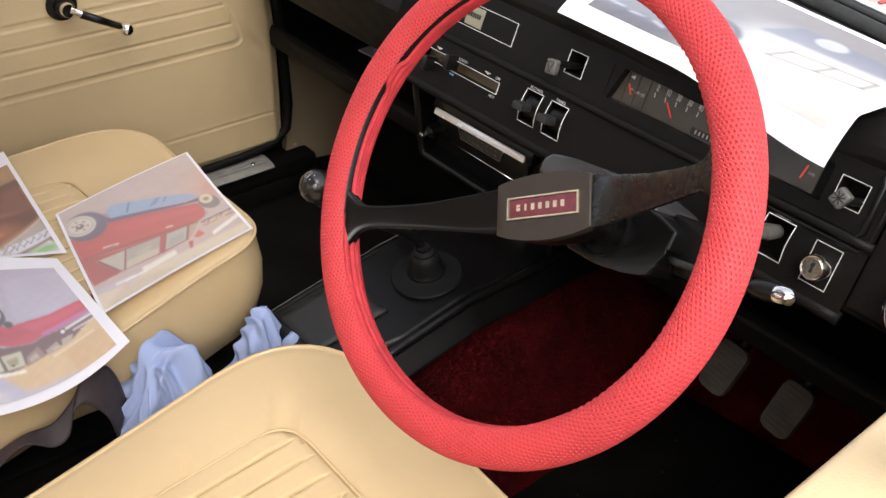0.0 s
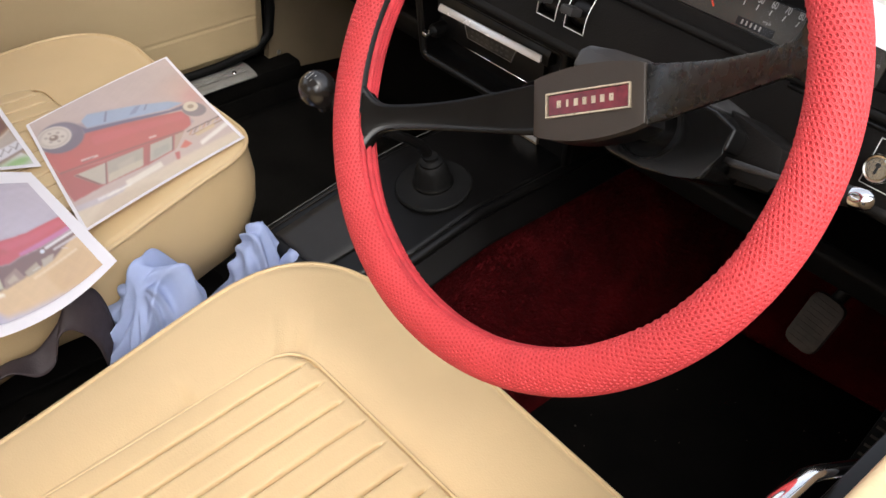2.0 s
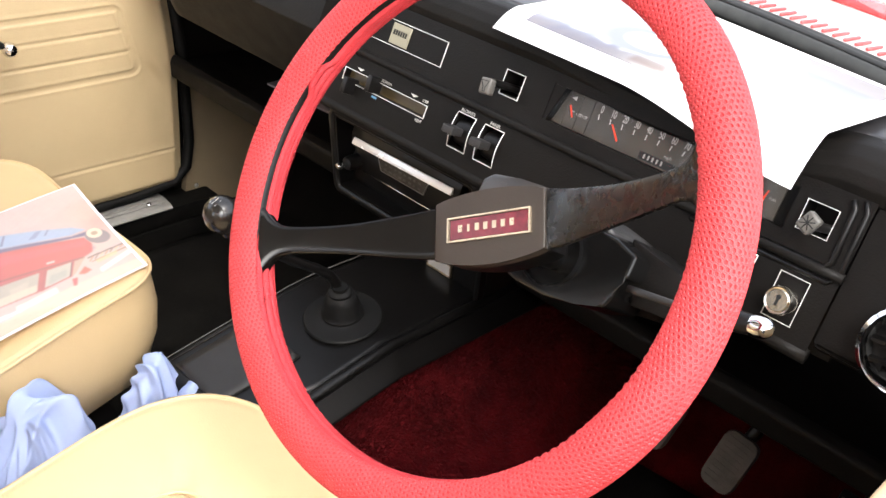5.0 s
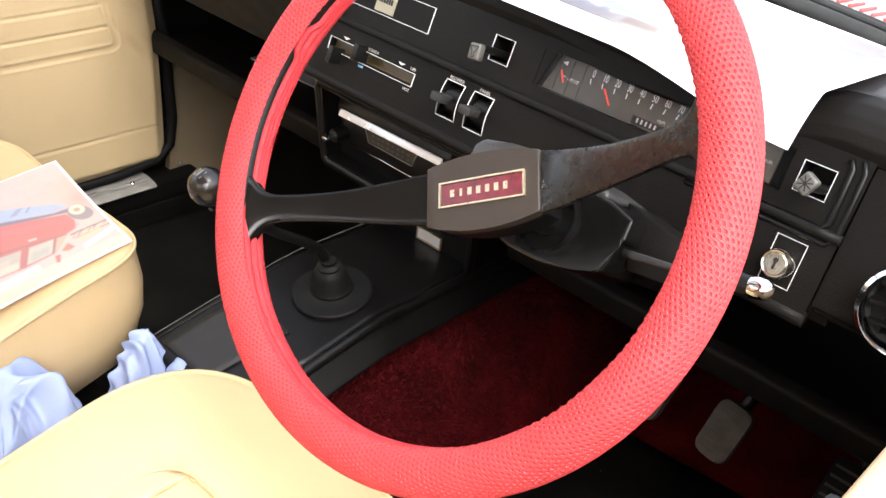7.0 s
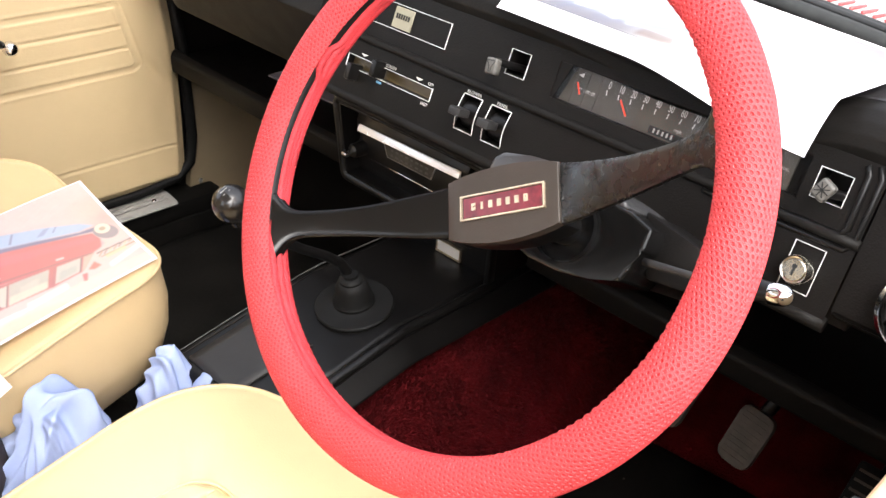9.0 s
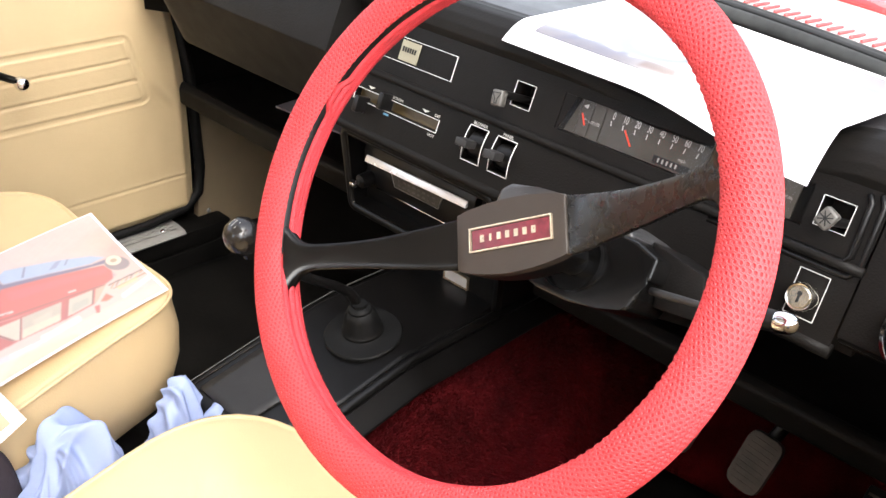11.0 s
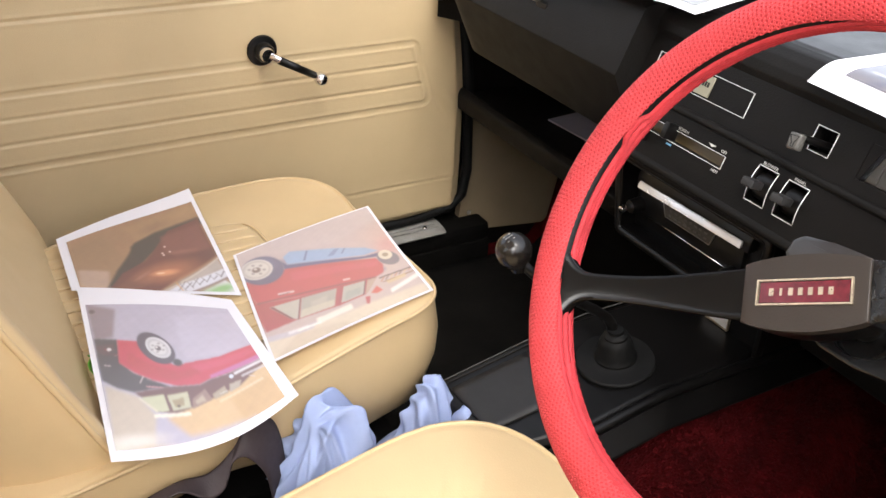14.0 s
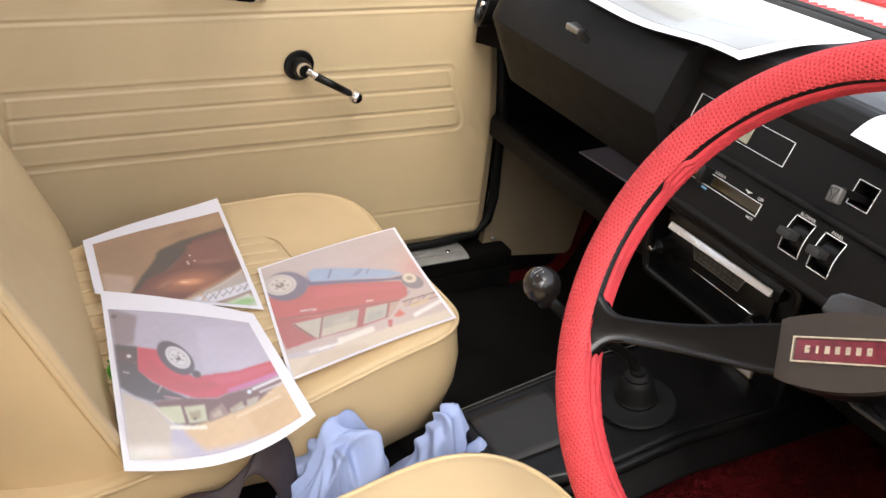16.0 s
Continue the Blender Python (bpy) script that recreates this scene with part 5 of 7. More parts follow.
def backrest(seat, x0, x1, y0, z0, height, lean):
    """A padded back, leaning from its base."""
    out = resample(rounded([(x0, 0), (x1, 0), (x1 - 0.015, height), (x0 + 0.015, height)], [0.02, 0.02, 0.09, 0.09], 8), 160)
    c = np.array(((x0 + x1) / 2, height / 2))

    def at(px, pz, d):
        # d: forward of the leaning plane
        return (px, y0 - pz * math.sin(lean) + d * math.cos(lean), z0 + pz * math.cos(lean) + d * math.sin(lean))
    verts, faces = [], []
    layers = [(0.86, -0.10), (0.96, -0.095), (1.0, -0.06), (1.012, -0.02), (1.0, 0.0), (0.985, 0.006), (0.95, 0.008), (0.88, 0.006), (0.80, 0.0), (0.7, -0.008), (0.5, -0.014), (0.25, -0.016)]
    for s, d in layers:
        for p in out:
            q = c + (p - c) * s
            verts.append(at(q[0], q[1], d + 0.004 * noise.noise((q[0] * 9, q[1] * 9, 8)) * (d > 0)))
    verts.append(at(c[0], c[1], -0.016))
    n = len(out)
    for i in range(len(layers) - 1):
        for j in range(n):
            faces.append((i * n + j, i * n + (j + 1) % n, (i + 1) * n + (j + 1) % n, (i + 1) * n + j))
    for j in range(n):
        faces.append(((len(layers) - 1) * n + j, (len(layers) - 1) * n + (j + 1) % n, len(layers) * n))
    faces.append(tuple(range(n))[::-1])
    b = part("backrest", mesh_of("back", verts, faces), cream, seat, "cream vinyl backrest")
    part("piping", tube([at(p[0], p[1], 0.001) for p in out], 0.003, 8, True), cream, b)


def passenger_top(x, y):
    return 0.287 + 0.036 * smooth_step(0.25, 0.62, y) * smooth_step(-0.45, -0.1, x)


def driver_top(x, y):
    return 0.292 + 0.02 * smooth_step(0.2, 0.55, y)


seat_p = thing("bucket_seat", "cream vinyl passenger seat with fluted cushion", "car seat", (-0.32, 0.35, 0.0), group="front seats")
cushion(seat_p, rounded([(-0.018, 0.06), (-0.128, 0.618), (-0.560, 0.650), (-0.540, 0.40), (-0.390, 0.06)], [0.03, 0.07, 0.13, 0.1, 0.03], 10), passenger_top, 0.13, 0.004, ((-0.440, 0.15), (-0.165, 0.500)), [-0.415 + 0.0250 * k for k in range(10)])
part("base", box(-0.53, -0.10, 0.18, 0.56, 0.01, 0.165, 0.02), black_plastic, seat_p)
backrest(seat_p, -0.545, -0.070, 0.258, 0.265, 0.55, radians(24))
seat_d = thing("bucket_seat", "cream vinyl driver seat with fluted cushion", "car seat", (0.3, 0.3, 0.0), group="front seats")
cushion(seat_d, rounded([(0.080, 0.12), (0.018, 0.590), (0.530, 0.575), (0.545, 0.12)], [0.03, 0.115, 0.11, 0.03], 10), driver_top, 0.13, 0.010, ((0.138, 0.14), (0.452, 0.480)), [0.163 + 0.0262 * k for k in range(11)])
part("base", box(0.1, 0.52, 0.12, 0.5, 0.01, 0.165, 0.02), black_plastic, seat_d)
backrest(seat_d, 0.06, 0.55, 0.165, 0.27, 0.5, radians(20))

# ---- printed photographs ----


def blob(u, v, cu, cv, ru, rv, soft=0.15, turn=0.0):
    a, b = u - cu, v - cv
    c, s = math.cos(turn), math.sin(turn)
    d = np.sqrt(((a * c + b * s) / ru) ** 2 + ((-a * s + b * c) / rv) ** 2)
    return 1 - smooth_step(1 - soft, 1 + soft, d)


def slab(u, v, cu, cv, ru, rv, soft=0.01, turn=0.0):
    a, b = u - cu, v - cv
    c, s = math.cos(turn), math.sin(turn)
    return (1 - smooth_step(ru - soft, ru + soft, np.abs(a * c + b * s))) * (1 - smooth_step(rv - soft, rv + soft, np.abs(-a * s + b * c)))


def lay(col, mask, color):
    return col * (1 - mask[..., None]) + np.array(color) * mask[..., None]


def mottled(u, v, scale, seed):
    rs = np.random.RandomState(seed)
    out = np.zeros_like(u)
    for k in range(8):
        a, b, p = rs.uniform(-1, 1) * scale, rs.uniform(-1, 1) * scale, rs.uniform(0, 6.28)
        out += np.sin(a * u * 6.28 + b * v * 6.28 + p)
    return out / 8


def poly(u, v, pts, soft=2):
    """Mask of a closed outline, with softened edges."""
    inside = np.zeros(u.shape, bool)
    for (x0, y0), (x1, y1) in zip(pts, pts[1:] + pts[:1]):
        if y0 == y1:
            continue
        hit = ((y0 > v) != (y1 > v)) & (u < (x1 - x0) * (v - y0) / (y1 - y0) + x0)
        inside ^= hit
    m = inside.astype(float)
    for _ in range(soft):
        m = (m + np.roll(m, 1, 0) + np.roll(m, -1, 0) + np.roll(m, 1, 1) + np.roll(m, -1, 1)) / 5
    return m


def picture_saloon(u, v):
    """A red saloon in front of a blue car, printed upside down."""
    n1, n2 = mottled(u, v, 3, 3), mottled(u, v, 14, 5)
    col = np.ones(u.shape + (3,)) * np.array((0.514, 0.4, 0.369))
    col = lay(col, poly(u, v, [(-0.029, 1.03), (1.014, 1.021), (1.021, 0.845), (0.63, 0.747), (-0.011, 0.938)], 30) * 0.7, (0.552, 0.444, 0.411))
    col = lay(col, blob(u, v, 0.980, 0.579, 0.166, 0.095, 0.9, 1.16) * 0.8, (0.597, 0.249, 0.209))
    col = lay(col, blob(u, v, 0.960, 0.710, 0.156, 0.091, 0.9, -2.98) * 0.7, (0.577, 0.389, 0.315))
    col = lay(col, poly(u, v, [(-0.013, 0.172), (0.403, 0.107), (0.991, 0.074), (1.035, -0.022), (-0.02, -0.023)], 20), (0.687, 0.577, 0.422))
    col = lay(col, poly(u, v, [(0.01, 0.003), (0.48, -0.065), (0.46, 0.03), (0.17, 0.112)], 25) * 0.7, (0.577, 0.455, 0.315))
    col = lay(col, poly(u, v, [(0.027, 0.87), (0.315, 0.773), (0.824, 0.441), (0.854, 0.324), (0.777, 0.294), (0.275, 0.632), (0.012, 0.699)], 14) * 0.6, (0.14, 0.11, 0.209))
    col = lay(col, poly(u, v, [(0.256, 0.771), (0.285, 0.719), (0.775, 0.518), (0.893, 0.501), (0.874, 0.46), (0.452, 0.604), (0.258, 0.677)], 4), (0.036, 0.043, 0.156))
    col = lay(col, poly(u, v, [(0.278, 0.806), (0.333, 0.835), (0.615, 0.705), (0.808, 0.598), (0.878, 0.525), (0.778, 0.527), (0.466, 0.649), (0.286, 0.723)], 3), (0.249, 0.379, 0.577))
    col = lay(col, poly(u, v, [(0.437, 0.782), (0.447, 0.776), (0.405, 0.693), (0.391, 0.701)], 1) * 0.8, (0.06, 0.084, 0.209))
    col = lay(col, poly(u, v, [(0.61, 0.692), (0.65, 0.686), (0.591, 0.638), (0.546, 0.648)], 2) * 0.7, (0.11, 0.166, 0.339))
    col = lay(col, poly(u, v, [(0.676, 0.667), (0.686, 0.662), (0.65, 0.621), (0.639, 0.627)], 1) * 0.7, (0.06, 0.084, 0.209))
    col = lay(col, poly(u, v, [(0.001, 0.717), (0.268, 0.687), (0.484, 0.605), (0.833, 0.461), (0.849, 0.377), (0.82, 0.306), (0.76, 0.291), (0.567, 0.315), (0.254, 0.401), (0.021, 0.49), (-0.007, 0.602)], 4), (0.478, 0.018, 0.018))
    col = lay(col, poly(u, v, [(0.278, 0.642), (0.639, 0.506), (0.836, 0.429), (0.816, 0.383), (0.505, 0.485), (0.269, 0.556)], 14) * 0.7, (0.552, 0.032, 0.056))
    col = lay(col, poly(u, v, [(-0.007, 0.602), (0.022, 0.494), (0.254, 0.401), (0.76, 0.291), (0.634, 0.176), (0.457, 0.178), (0.2, 0.216), (0.013, 0.226), (0.002, 0.322)], 4), (0.379, 0.018, 0.019))
    col = lay(col, poly(u, v, [(0.02, 0.483), (0.759, 0.281), (0.763, 0.295), (0.022, 0.497)], 2) * 0.7, (0.14, 0.018, 0.018))
    col = lay(col, poly(u, v, [(0.08, 0.415), (0.268, 0.377), (0.208, 0.219), (0.173, 0.243)], 2), (0.478, 0.444, 0.369))
    col = lay(col, poly(u, v, [(0.08, 0.415), (0.102, 0.409), (0.188, 0.234), (0.17, 0.243)], 1), (0.173, 0.018, 0.018))
    col = lay(col, poly(u, v, [(0.276, 0.378), (0.498, 0.333), (0.434, 0.196), (0.219, 0.22)], 2), (0.379, 0.349, 0.292))
    col = lay(col, poly(u, v, [(0.314, 0.315), (0.43, 0.31), (0.38, 0.208), (0.301, 0.225)], 8) * 0.7, (0.478, 0.433, 0.349))
    col = lay(col, poly(u, v, [(0.249, 0.28), (0.452, 0.247), (0.434, 0.196), (0.219, 0.22)], 5) * 0.7, (0.59, 0.539, 0.389))
    col = lay(col, poly(u, v, [(0.539, 0.322), (0.683, 0.297), (0.63, 0.189), (0.476, 0.192)], 2), (0.411, 0.4, 0.339))
    col = lay(col, poly(u, v, [(0.541, 0.266), (0.636, 0.256), (0.607, 0.203), (0.504, 0.208)], 6) * 0.7, (0.292, 0.31, 0.283))
    col = lay(col, poly(u, v, [(0.697, 0.293), (0.76, 0.284), (0.655, 0.184), (0.638, 0.185)], 2), (0.422, 0.292, 0.209))
    col = lay(col, poly(u, v, [(0.265, 0.379), (0.204, 0.218), (0.209, 0.213), (0.271, 0.374)], 1), (0.11, 0.018, 0.018))
    col = lay(col, poly(u, v, [(0.679, 0.298), (0.621, 0.185), (0.627, 0.179), (0.686, 0.292)], 1), (0.11, 0.018, 0.018))
    col = lay(col, poly(u, v, [(0.527, 0.334), (0.452, 0.188), (0.464, 0.175), (0.54, 0.322)], 2), (0.329, 0.018, 0.018))
    col = lay(col, poly(u, v, [(0.156, 0.487), (0.253, 0.454), (0.256, 0.472), (0.159, 0.505)], 2), (0.644, 0.444, 0.444))
    col = lay(col, poly(u, v, [(0.558, 0.372), (0.603, 0.36), (0.607, 0.376), (0.562, 0.388)], 2), (0.672, 0.444, 0.444))
    col = lay(col, poly(u, v, [(0.16, 0.478), (0.229, 0.466), (0.23, 0.472), (0.161, 0.484)], 1), (0.14, 0.018, 0.018))
    col = lay(col, poly(u, v, [(-0.0, 0.144), (0.004, 0.19), (0.179, 0.143), (0.313, 0.133), (0.26, 0.094), (0.129, 0.109)], 5) * 0.8, (0.478, 0.444, 0.533))
    col = lay(col, poly(u, v, [(0.124, 0.13), (0.241, 0.115), (0.243, 0.137), (0.125, 0.153)], 3) * 0.8, (0.775, 0.76, 0.775))
    col = lay(col, poly(u, v, [(0.298, 0.107), (0.524, 0.104), (0.528, 0.154), (0.3, 0.156)], 6), (0.822, 0.775, 0.672))
    col = lay(col, poly(u, v, [(0.174, 0.121), (0.32, 0.106), (0.321, 0.121), (0.175, 0.136)], 3), (0.854, 0.838, 0.775))
    col = lay(col, poly(u, v, [(0.67, 0.171), (0.727, 0.214), (0.747, 0.155), (0.701, 0.148)], 3), (0.59, 0.065, 0.018))
    col = lay(col, poly(u, v, [(0.626, 0.158), (0.657, 0.151), (0.628, 0.089), (0.61, 0.1)], 3), (0.444, 0.022, 0.018))
    col = lay(col, poly(u, v, [(0.768, 0.263), (1.021, 0.249), (1.024, 0.262), (0.77, 0.275)], 2), (0.074, 0.022, 0.018))
    col = lay(col, poly(u, v, [(0.775, 0.216), (1.014, 0.209), (1.016, 0.219), (0.777, 0.226)], 2), (0.249, 0.11, 0.04))
    col = lay(col, poly(u, v, [(0.77, 0.226), (0.806, 0.258), (0.803, 0.268), (0.766, 0.236)], 2) * 0.8, (0.444, 0.14, 0.022))
    col = lay(col, poly(u, v, [(0.802, 0.227), (0.837, 0.255), (0.834, 0.266), (0.798, 0.237)], 2) * 0.8, (0.14, 0.04, 0.018))
    col = lay(col, poly(u, v, [(0.834, 0.228), (0.868, 0.252), (0.865, 0.263), (0.831, 0.238)], 2) * 0.8, (0.59, 0.389, 0.173))
    col = lay(col, poly(u, v, [(0.866, 0.228), (0.898, 0.249), (0.896, 0.26), (0.864, 0.239)], 2) * 0.8, (0.444, 0.14, 0.022))
    col = lay(col, poly(u, v, [(0.898, 0.229), (0.929, 0.247), (0.928, 0.258), (0.897, 0.241)], 2) * 0.8, (0.14, 0.04, 0.018))
    col = lay(col, poly(u, v, [(0.931, 0.23), (0.961, 0.244), (0.96, 0.256), (0.93, 0.242)], 2) * 0.8, (0.59, 0.389, 0.173))
    col = lay(col, poly(u, v, [(0.964, 0.231), (0.992, 0.241), (0.992, 0.253), (0.964, 0.243)], 2) * 0.8, (0.444, 0.14, 0.022))
    col = lay(col, poly(u, v, [(0.799, 0.22), (0.939, 0.227), (0.931, 0.191), (0.801, 0.188)], 4) * 0.7, (0.617, 0.444, 0.173))
    col = lay(col, poly(u, v, [(0.787, 0.102), (1.024, 0.154), (1.028, 0.191), (0.789, 0.137)], 5), (0.854, 0.822, 0.76))
    col = lay(col, blob(u, v, 0.126, 0.761, 0.152, 0.123, 0.08, 2.24), (0.065, 0.06, 0.133))
    col = lay(col, blob(u, v, 0.137, 0.806, 0.091, 0.069, 0.5, 2.50) * 0.5, (0.14, 0.133, 0.232))
    col = lay(col, blob(u, v, 0.094, 0.789, 0.110, 0.088, 0.08, 2.33), (0.672, 0.617, 0.564))
    col = lay(col, blob(u, v, 0.091, 0.791, 0.100, 0.079, 0.1, 2.38) * 0.7, (0.422, 0.369, 0.32))
    col = lay(col, blob(u, v, 0.094, 0.789, 0.082, 0.065, 0.12, 2.37), (0.644, 0.59, 0.527))
    col = lay(col, blob(u, v, 0.138, 0.763, 0.013, 0.009, 0.4, 2.22) * 0.7, (0.249, 0.209, 0.173))
    col = lay(col, blob(u, v, 0.107, 0.740, 0.013, 0.009, 0.4, 2.22) * 0.7, (0.249, 0.209, 0.173))
    col = lay(col, blob(u, v, 0.063, 0.766, 0.013, 0.009, 0.4, 2.22) * 0.7, (0.249, 0.209, 0.173))
    col = lay(col, blob(u, v, 0.049, 0.816, 0.013, 0.009, 0.4, 2.22) * 0.7, (0.249, 0.209, 0.173))
    col = lay(col, blob(u, v, 0.080, 0.839, 0.013, 0.009, 0.4, 2.22) * 0.7, (0.249, 0.209, 0.173))
    col = lay(col, blob(u, v, 0.125, 0.812, 0.013, 0.009, 0.4, 2.22) * 0.7, (0.249, 0.209, 0.173))
    col = lay(col, blob(u, v, 0.090, 0.787, 0.030, 0.024, 0.3, 2.40), (0.14, 0.074, 0.04))
    col = lay(col, blob(u, v, 0.087, 0.798, 0.013, 0.009, 0.4, 2.22), (0.597, 0.533, 0.444))
    col = lay(col, blob(u, v, 0.907, 0.421, 0.086, 0.063, 0.1, 2.06), (0.14, 0.116, 0.14))
    col = lay(col, blob(u, v, 0.903, 0.460, 0.052, 0.045, 0.1, 1.98), (0.672, 0.59, 0.444))
    col = lay(col, blob(u, v, 0.903, 0.460, 0.022, 0.020, 0.3, 2.23), (0.292, 0.209, 0.11))
    return col * (1 + 0.07 * n1 + 0.05 * n2)[..., None]


def picture_wing(u, v):
    """Dark brown close view of a maroon wing with a pale workshop corner."""
    n1, n2 = mottled(u, v, 3, 8), mottled(u, v, 14, 10)
    col = np.ones(u.shape + (3,)) * np.array((0.329, 0.18, 0.094))
    col = lay(col, poly(u, v, [(-0.002, 0.817), (0.262, 0.874), (0.365, 0.444), (0.152, -0.012), (0.005, 0.037)], 40) * 0.8, (0.301, 0.173, 0.089))
    col = lay(col, poly(u, v, [(0.018, 0.373), (0.227, 0.294), (0.185, -0.038), (0.005, 0.037)], 30) * 0.9, (0.478, 0.329, 0.257))
    col = lay(col, poly(u, v, [(0.411, 0.914), (0.97, 0.99), (0.989, 0.806), (0.734, 0.763), (0.488, 0.689)], 30) * 0.8, (0.369, 0.209, 0.099))
    col = lay(col, blob(u, v, 0.628, 0.815, 0.091, 0.048, 0.9, -2.81) * 0.6, (0.249, 0.127, 0.065))
    col = lay(col, blob(u, v, 0.910, 0.907, 0.109, 0.049, 0.9, -2.97) * 0.7, (0.422, 0.249, 0.116))
    col = lay(col, poly(u, v, [(0.147, -0.05), (0.279, 0.302), (0.389, 0.51), (0.454, 0.659), (0.628, 0.748), (0.815, 0.785), (0.991, 0.81), (1.019, 0.728), (0.651, 0.587), (0.489, 0.393), (0.32, 0.142), (0.206, -0.064)], 12), (0.025, 0.018, 0.018))
    col = lay(col, poly(u, v, [(0.421, 0.628), (0.589, 0.63), (0.609, 0.522), (0.429, 0.43)], 16) * 0.8, (0.018, 0.018, 0.018))
    col = lay(col, poly(u, v, [(0.153, -0.055), (0.31, 0.249), (0.49, 0.398), (0.622, 0.582), (0.726, 0.728), (0.985, 0.791), (0.994, 0.365), (0.677, 0.164), (0.458, -0.061), (0.287, -0.083)], 8), (0.127, 0.022, 0.018))
    col = lay(col, poly(u, v, [(0.656, 0.674), (0.974, 0.732), (0.975, 0.452), (0.72, 0.406), (0.644, 0.49)], 20) * 0.8, (0.18, 0.047, 0.04))
    col = lay(col, poly(u, v, [(0.185, -0.038), (0.382, 0.221), (0.583, 0.33), (0.491, 0.118), (0.302, -0.062)], 20) * 0.8, (0.166, 0.047, 0.032))
    col = lay(col, poly(u, v, [(0.645, 0.37), (1.009, 0.447), (0.99, 0.366), (0.677, 0.164), (0.532, 0.072)], 16) * 0.6, (0.094, 0.018, 0.018))
    col = lay(col, blob(u, v, 0.614, 0.228, 0.177, 0.087, 0.95, -2.77) * 0.85, (0.444, 0.146, 0.065))
    col = lay(col, blob(u, v, 0.593, 0.220, 0.081, 0.031, 0.7, -2.95), (0.715, 0.31, 0.146))
    col = lay(col, blob(u, v, 0.560, 0.217, 0.029, 0.011, 0.5, -3.01), (0.838, 0.539, 0.339))
    col = lay(col, blob(u, v, 0.773, 0.455, 0.096, 0.020, 0.8, -3.13) * 0.7, (0.249, 0.084, 0.065))
    col = lay(col, blob(u, v, 0.435, 0.193, 0.073, 0.014, 0.8, -2.36) * 0.7, (0.339, 0.133, 0.094))
    col = lay(col, blob(u, v, 0.659, 0.541, 0.010, 0.008, 0.5, 1.37), (0.672, 0.478, 0.478))
    col = lay(col, blob(u, v, 0.681, 0.471, 0.009, 0.008, 0.5, 1.24), (0.672, 0.478, 0.478))
    col = lay(col, blob(u, v, 0.630, 0.439, 0.010, 0.008, 0.5, 1.27), (0.672, 0.478, 0.478))
    col = lay(col, blob(u, v, 0.627, 0.464, 0.010, 0.008, 0.5, 1.30), (0.672, 0.478, 0.478))
    col = lay(col, blob(u, v, 0.377, -0.046, 0.108, 0.036, 0.8, -3.13), (0.604, 0.455, 0.32))
    col = lay(col, poly(u, v, [(0.437, -0.078), (0.638, 0.102), (1.002, 0.349), (1.032, 0.036), (0.964, -0.098), (0.634, -0.135)], 4), (0.349, 0.249, 0.187))
    col = lay(col, poly(u, v, [(0.665, 0.109), (0.986, 0.331), (0.996, 0.238), (0.683, 0.078)], 6) * 0.8, (0.478, 0.422, 0.389))
    col = lay(col, poly(u, v, [(0.458, -0.072), (0.998, 0.336), (0.997, 0.347), (0.457, -0.06)], 2), (0.617, 0.527, 0.444))
    col = lay(col, poly(u, v, [(0.567, 0.001), (0.657, 0.077), (0.994, 0.23), (1.016, 0.159), (0.712, -0.007), (0.62, -0.037)], 3), (0.687, 0.687, 0.76))
    col = lay(col, poly(u, v, [(0.588, -0.133), (0.97, 0.114), (1.032, 0.036), (0.977, -0.097)], 5), (0.745, 0.701, 0.745))
    col = lay(col, poly(u, v, [(0.627, -0.014), (0.704, 0.107), (0.701, 0.113), (0.624, -0.008)], 1) * 0.85, (0.084, 0.065, 0.074))
    col = lay(col, poly(u, v, [(0.657, 0.083), (0.683, -0.009), (0.688, -0.003), (0.662, 0.088)], 1) * 0.7, (0.209, 0.173, 0.173))
    col = lay(col, poly(u, v, [(0.68, 0.015), (0.744, 0.095), (0.741, 0.102), (0.677, 0.022)], 1) * 0.85, (0.084, 0.065, 0.074))
    col = lay(col, poly(u, v, [(0.71, 0.105), (0.736, 0.028), (0.741, 0.034), (0.715, 0.111)], 1) * 0.7, (0.209, 0.173, 0.173))
    col = lay(col, poly(u, v, [(0.734, 0.044), (0.799, 0.141), (0.795, 0.147), (0.731, 0.05)], 1) * 0.85, (0.084, 0.065, 0.074))
    col = lay(col, poly(u, v, [(0.763, 0.127), (0.789, 0.063), (0.794, 0.069), (0.768, 0.133)], 1) * 0.7, (0.209, 0.173, 0.173))
    col = lay(col, poly(u, v, [(0.788, 0.07), (0.839, 0.129), (0.836, 0.136), (0.785, 0.077)], 1) * 0.85, (0.084, 0.065, 0.074))
    col = lay(col, poly(u, v, [(0.817, 0.147), (0.844, 0.096), (0.848, 0.102), (0.822, 0.153)], 1) * 0.7, (0.209, 0.173, 0.173))
    col = lay(col, poly(u, v, [(0.843, 0.096), (0.895, 0.172), (0.891, 0.177), (0.839, 0.101)], 1) * 0.85, (0.084, 0.065, 0.074))
    col = lay(col, poly(u, v, [(0.871, 0.166), (0.898, 0.127), (0.903, 0.134), (0.876, 0.173)], 1) * 0.7, (0.209, 0.173, 0.173))
    col = lay(col, poly(u, v, [(0.897, 0.119), (0.935, 0.159), (0.932, 0.166), (0.895, 0.126)], 1) * 0.85, (0.084, 0.065, 0.074))
    col = lay(col, poly(u, v, [(0.926, 0.184), (0.954, 0.157), (0.958, 0.164), (0.93, 0.191)], 1) * 0.7, (0.209, 0.173, 0.173))
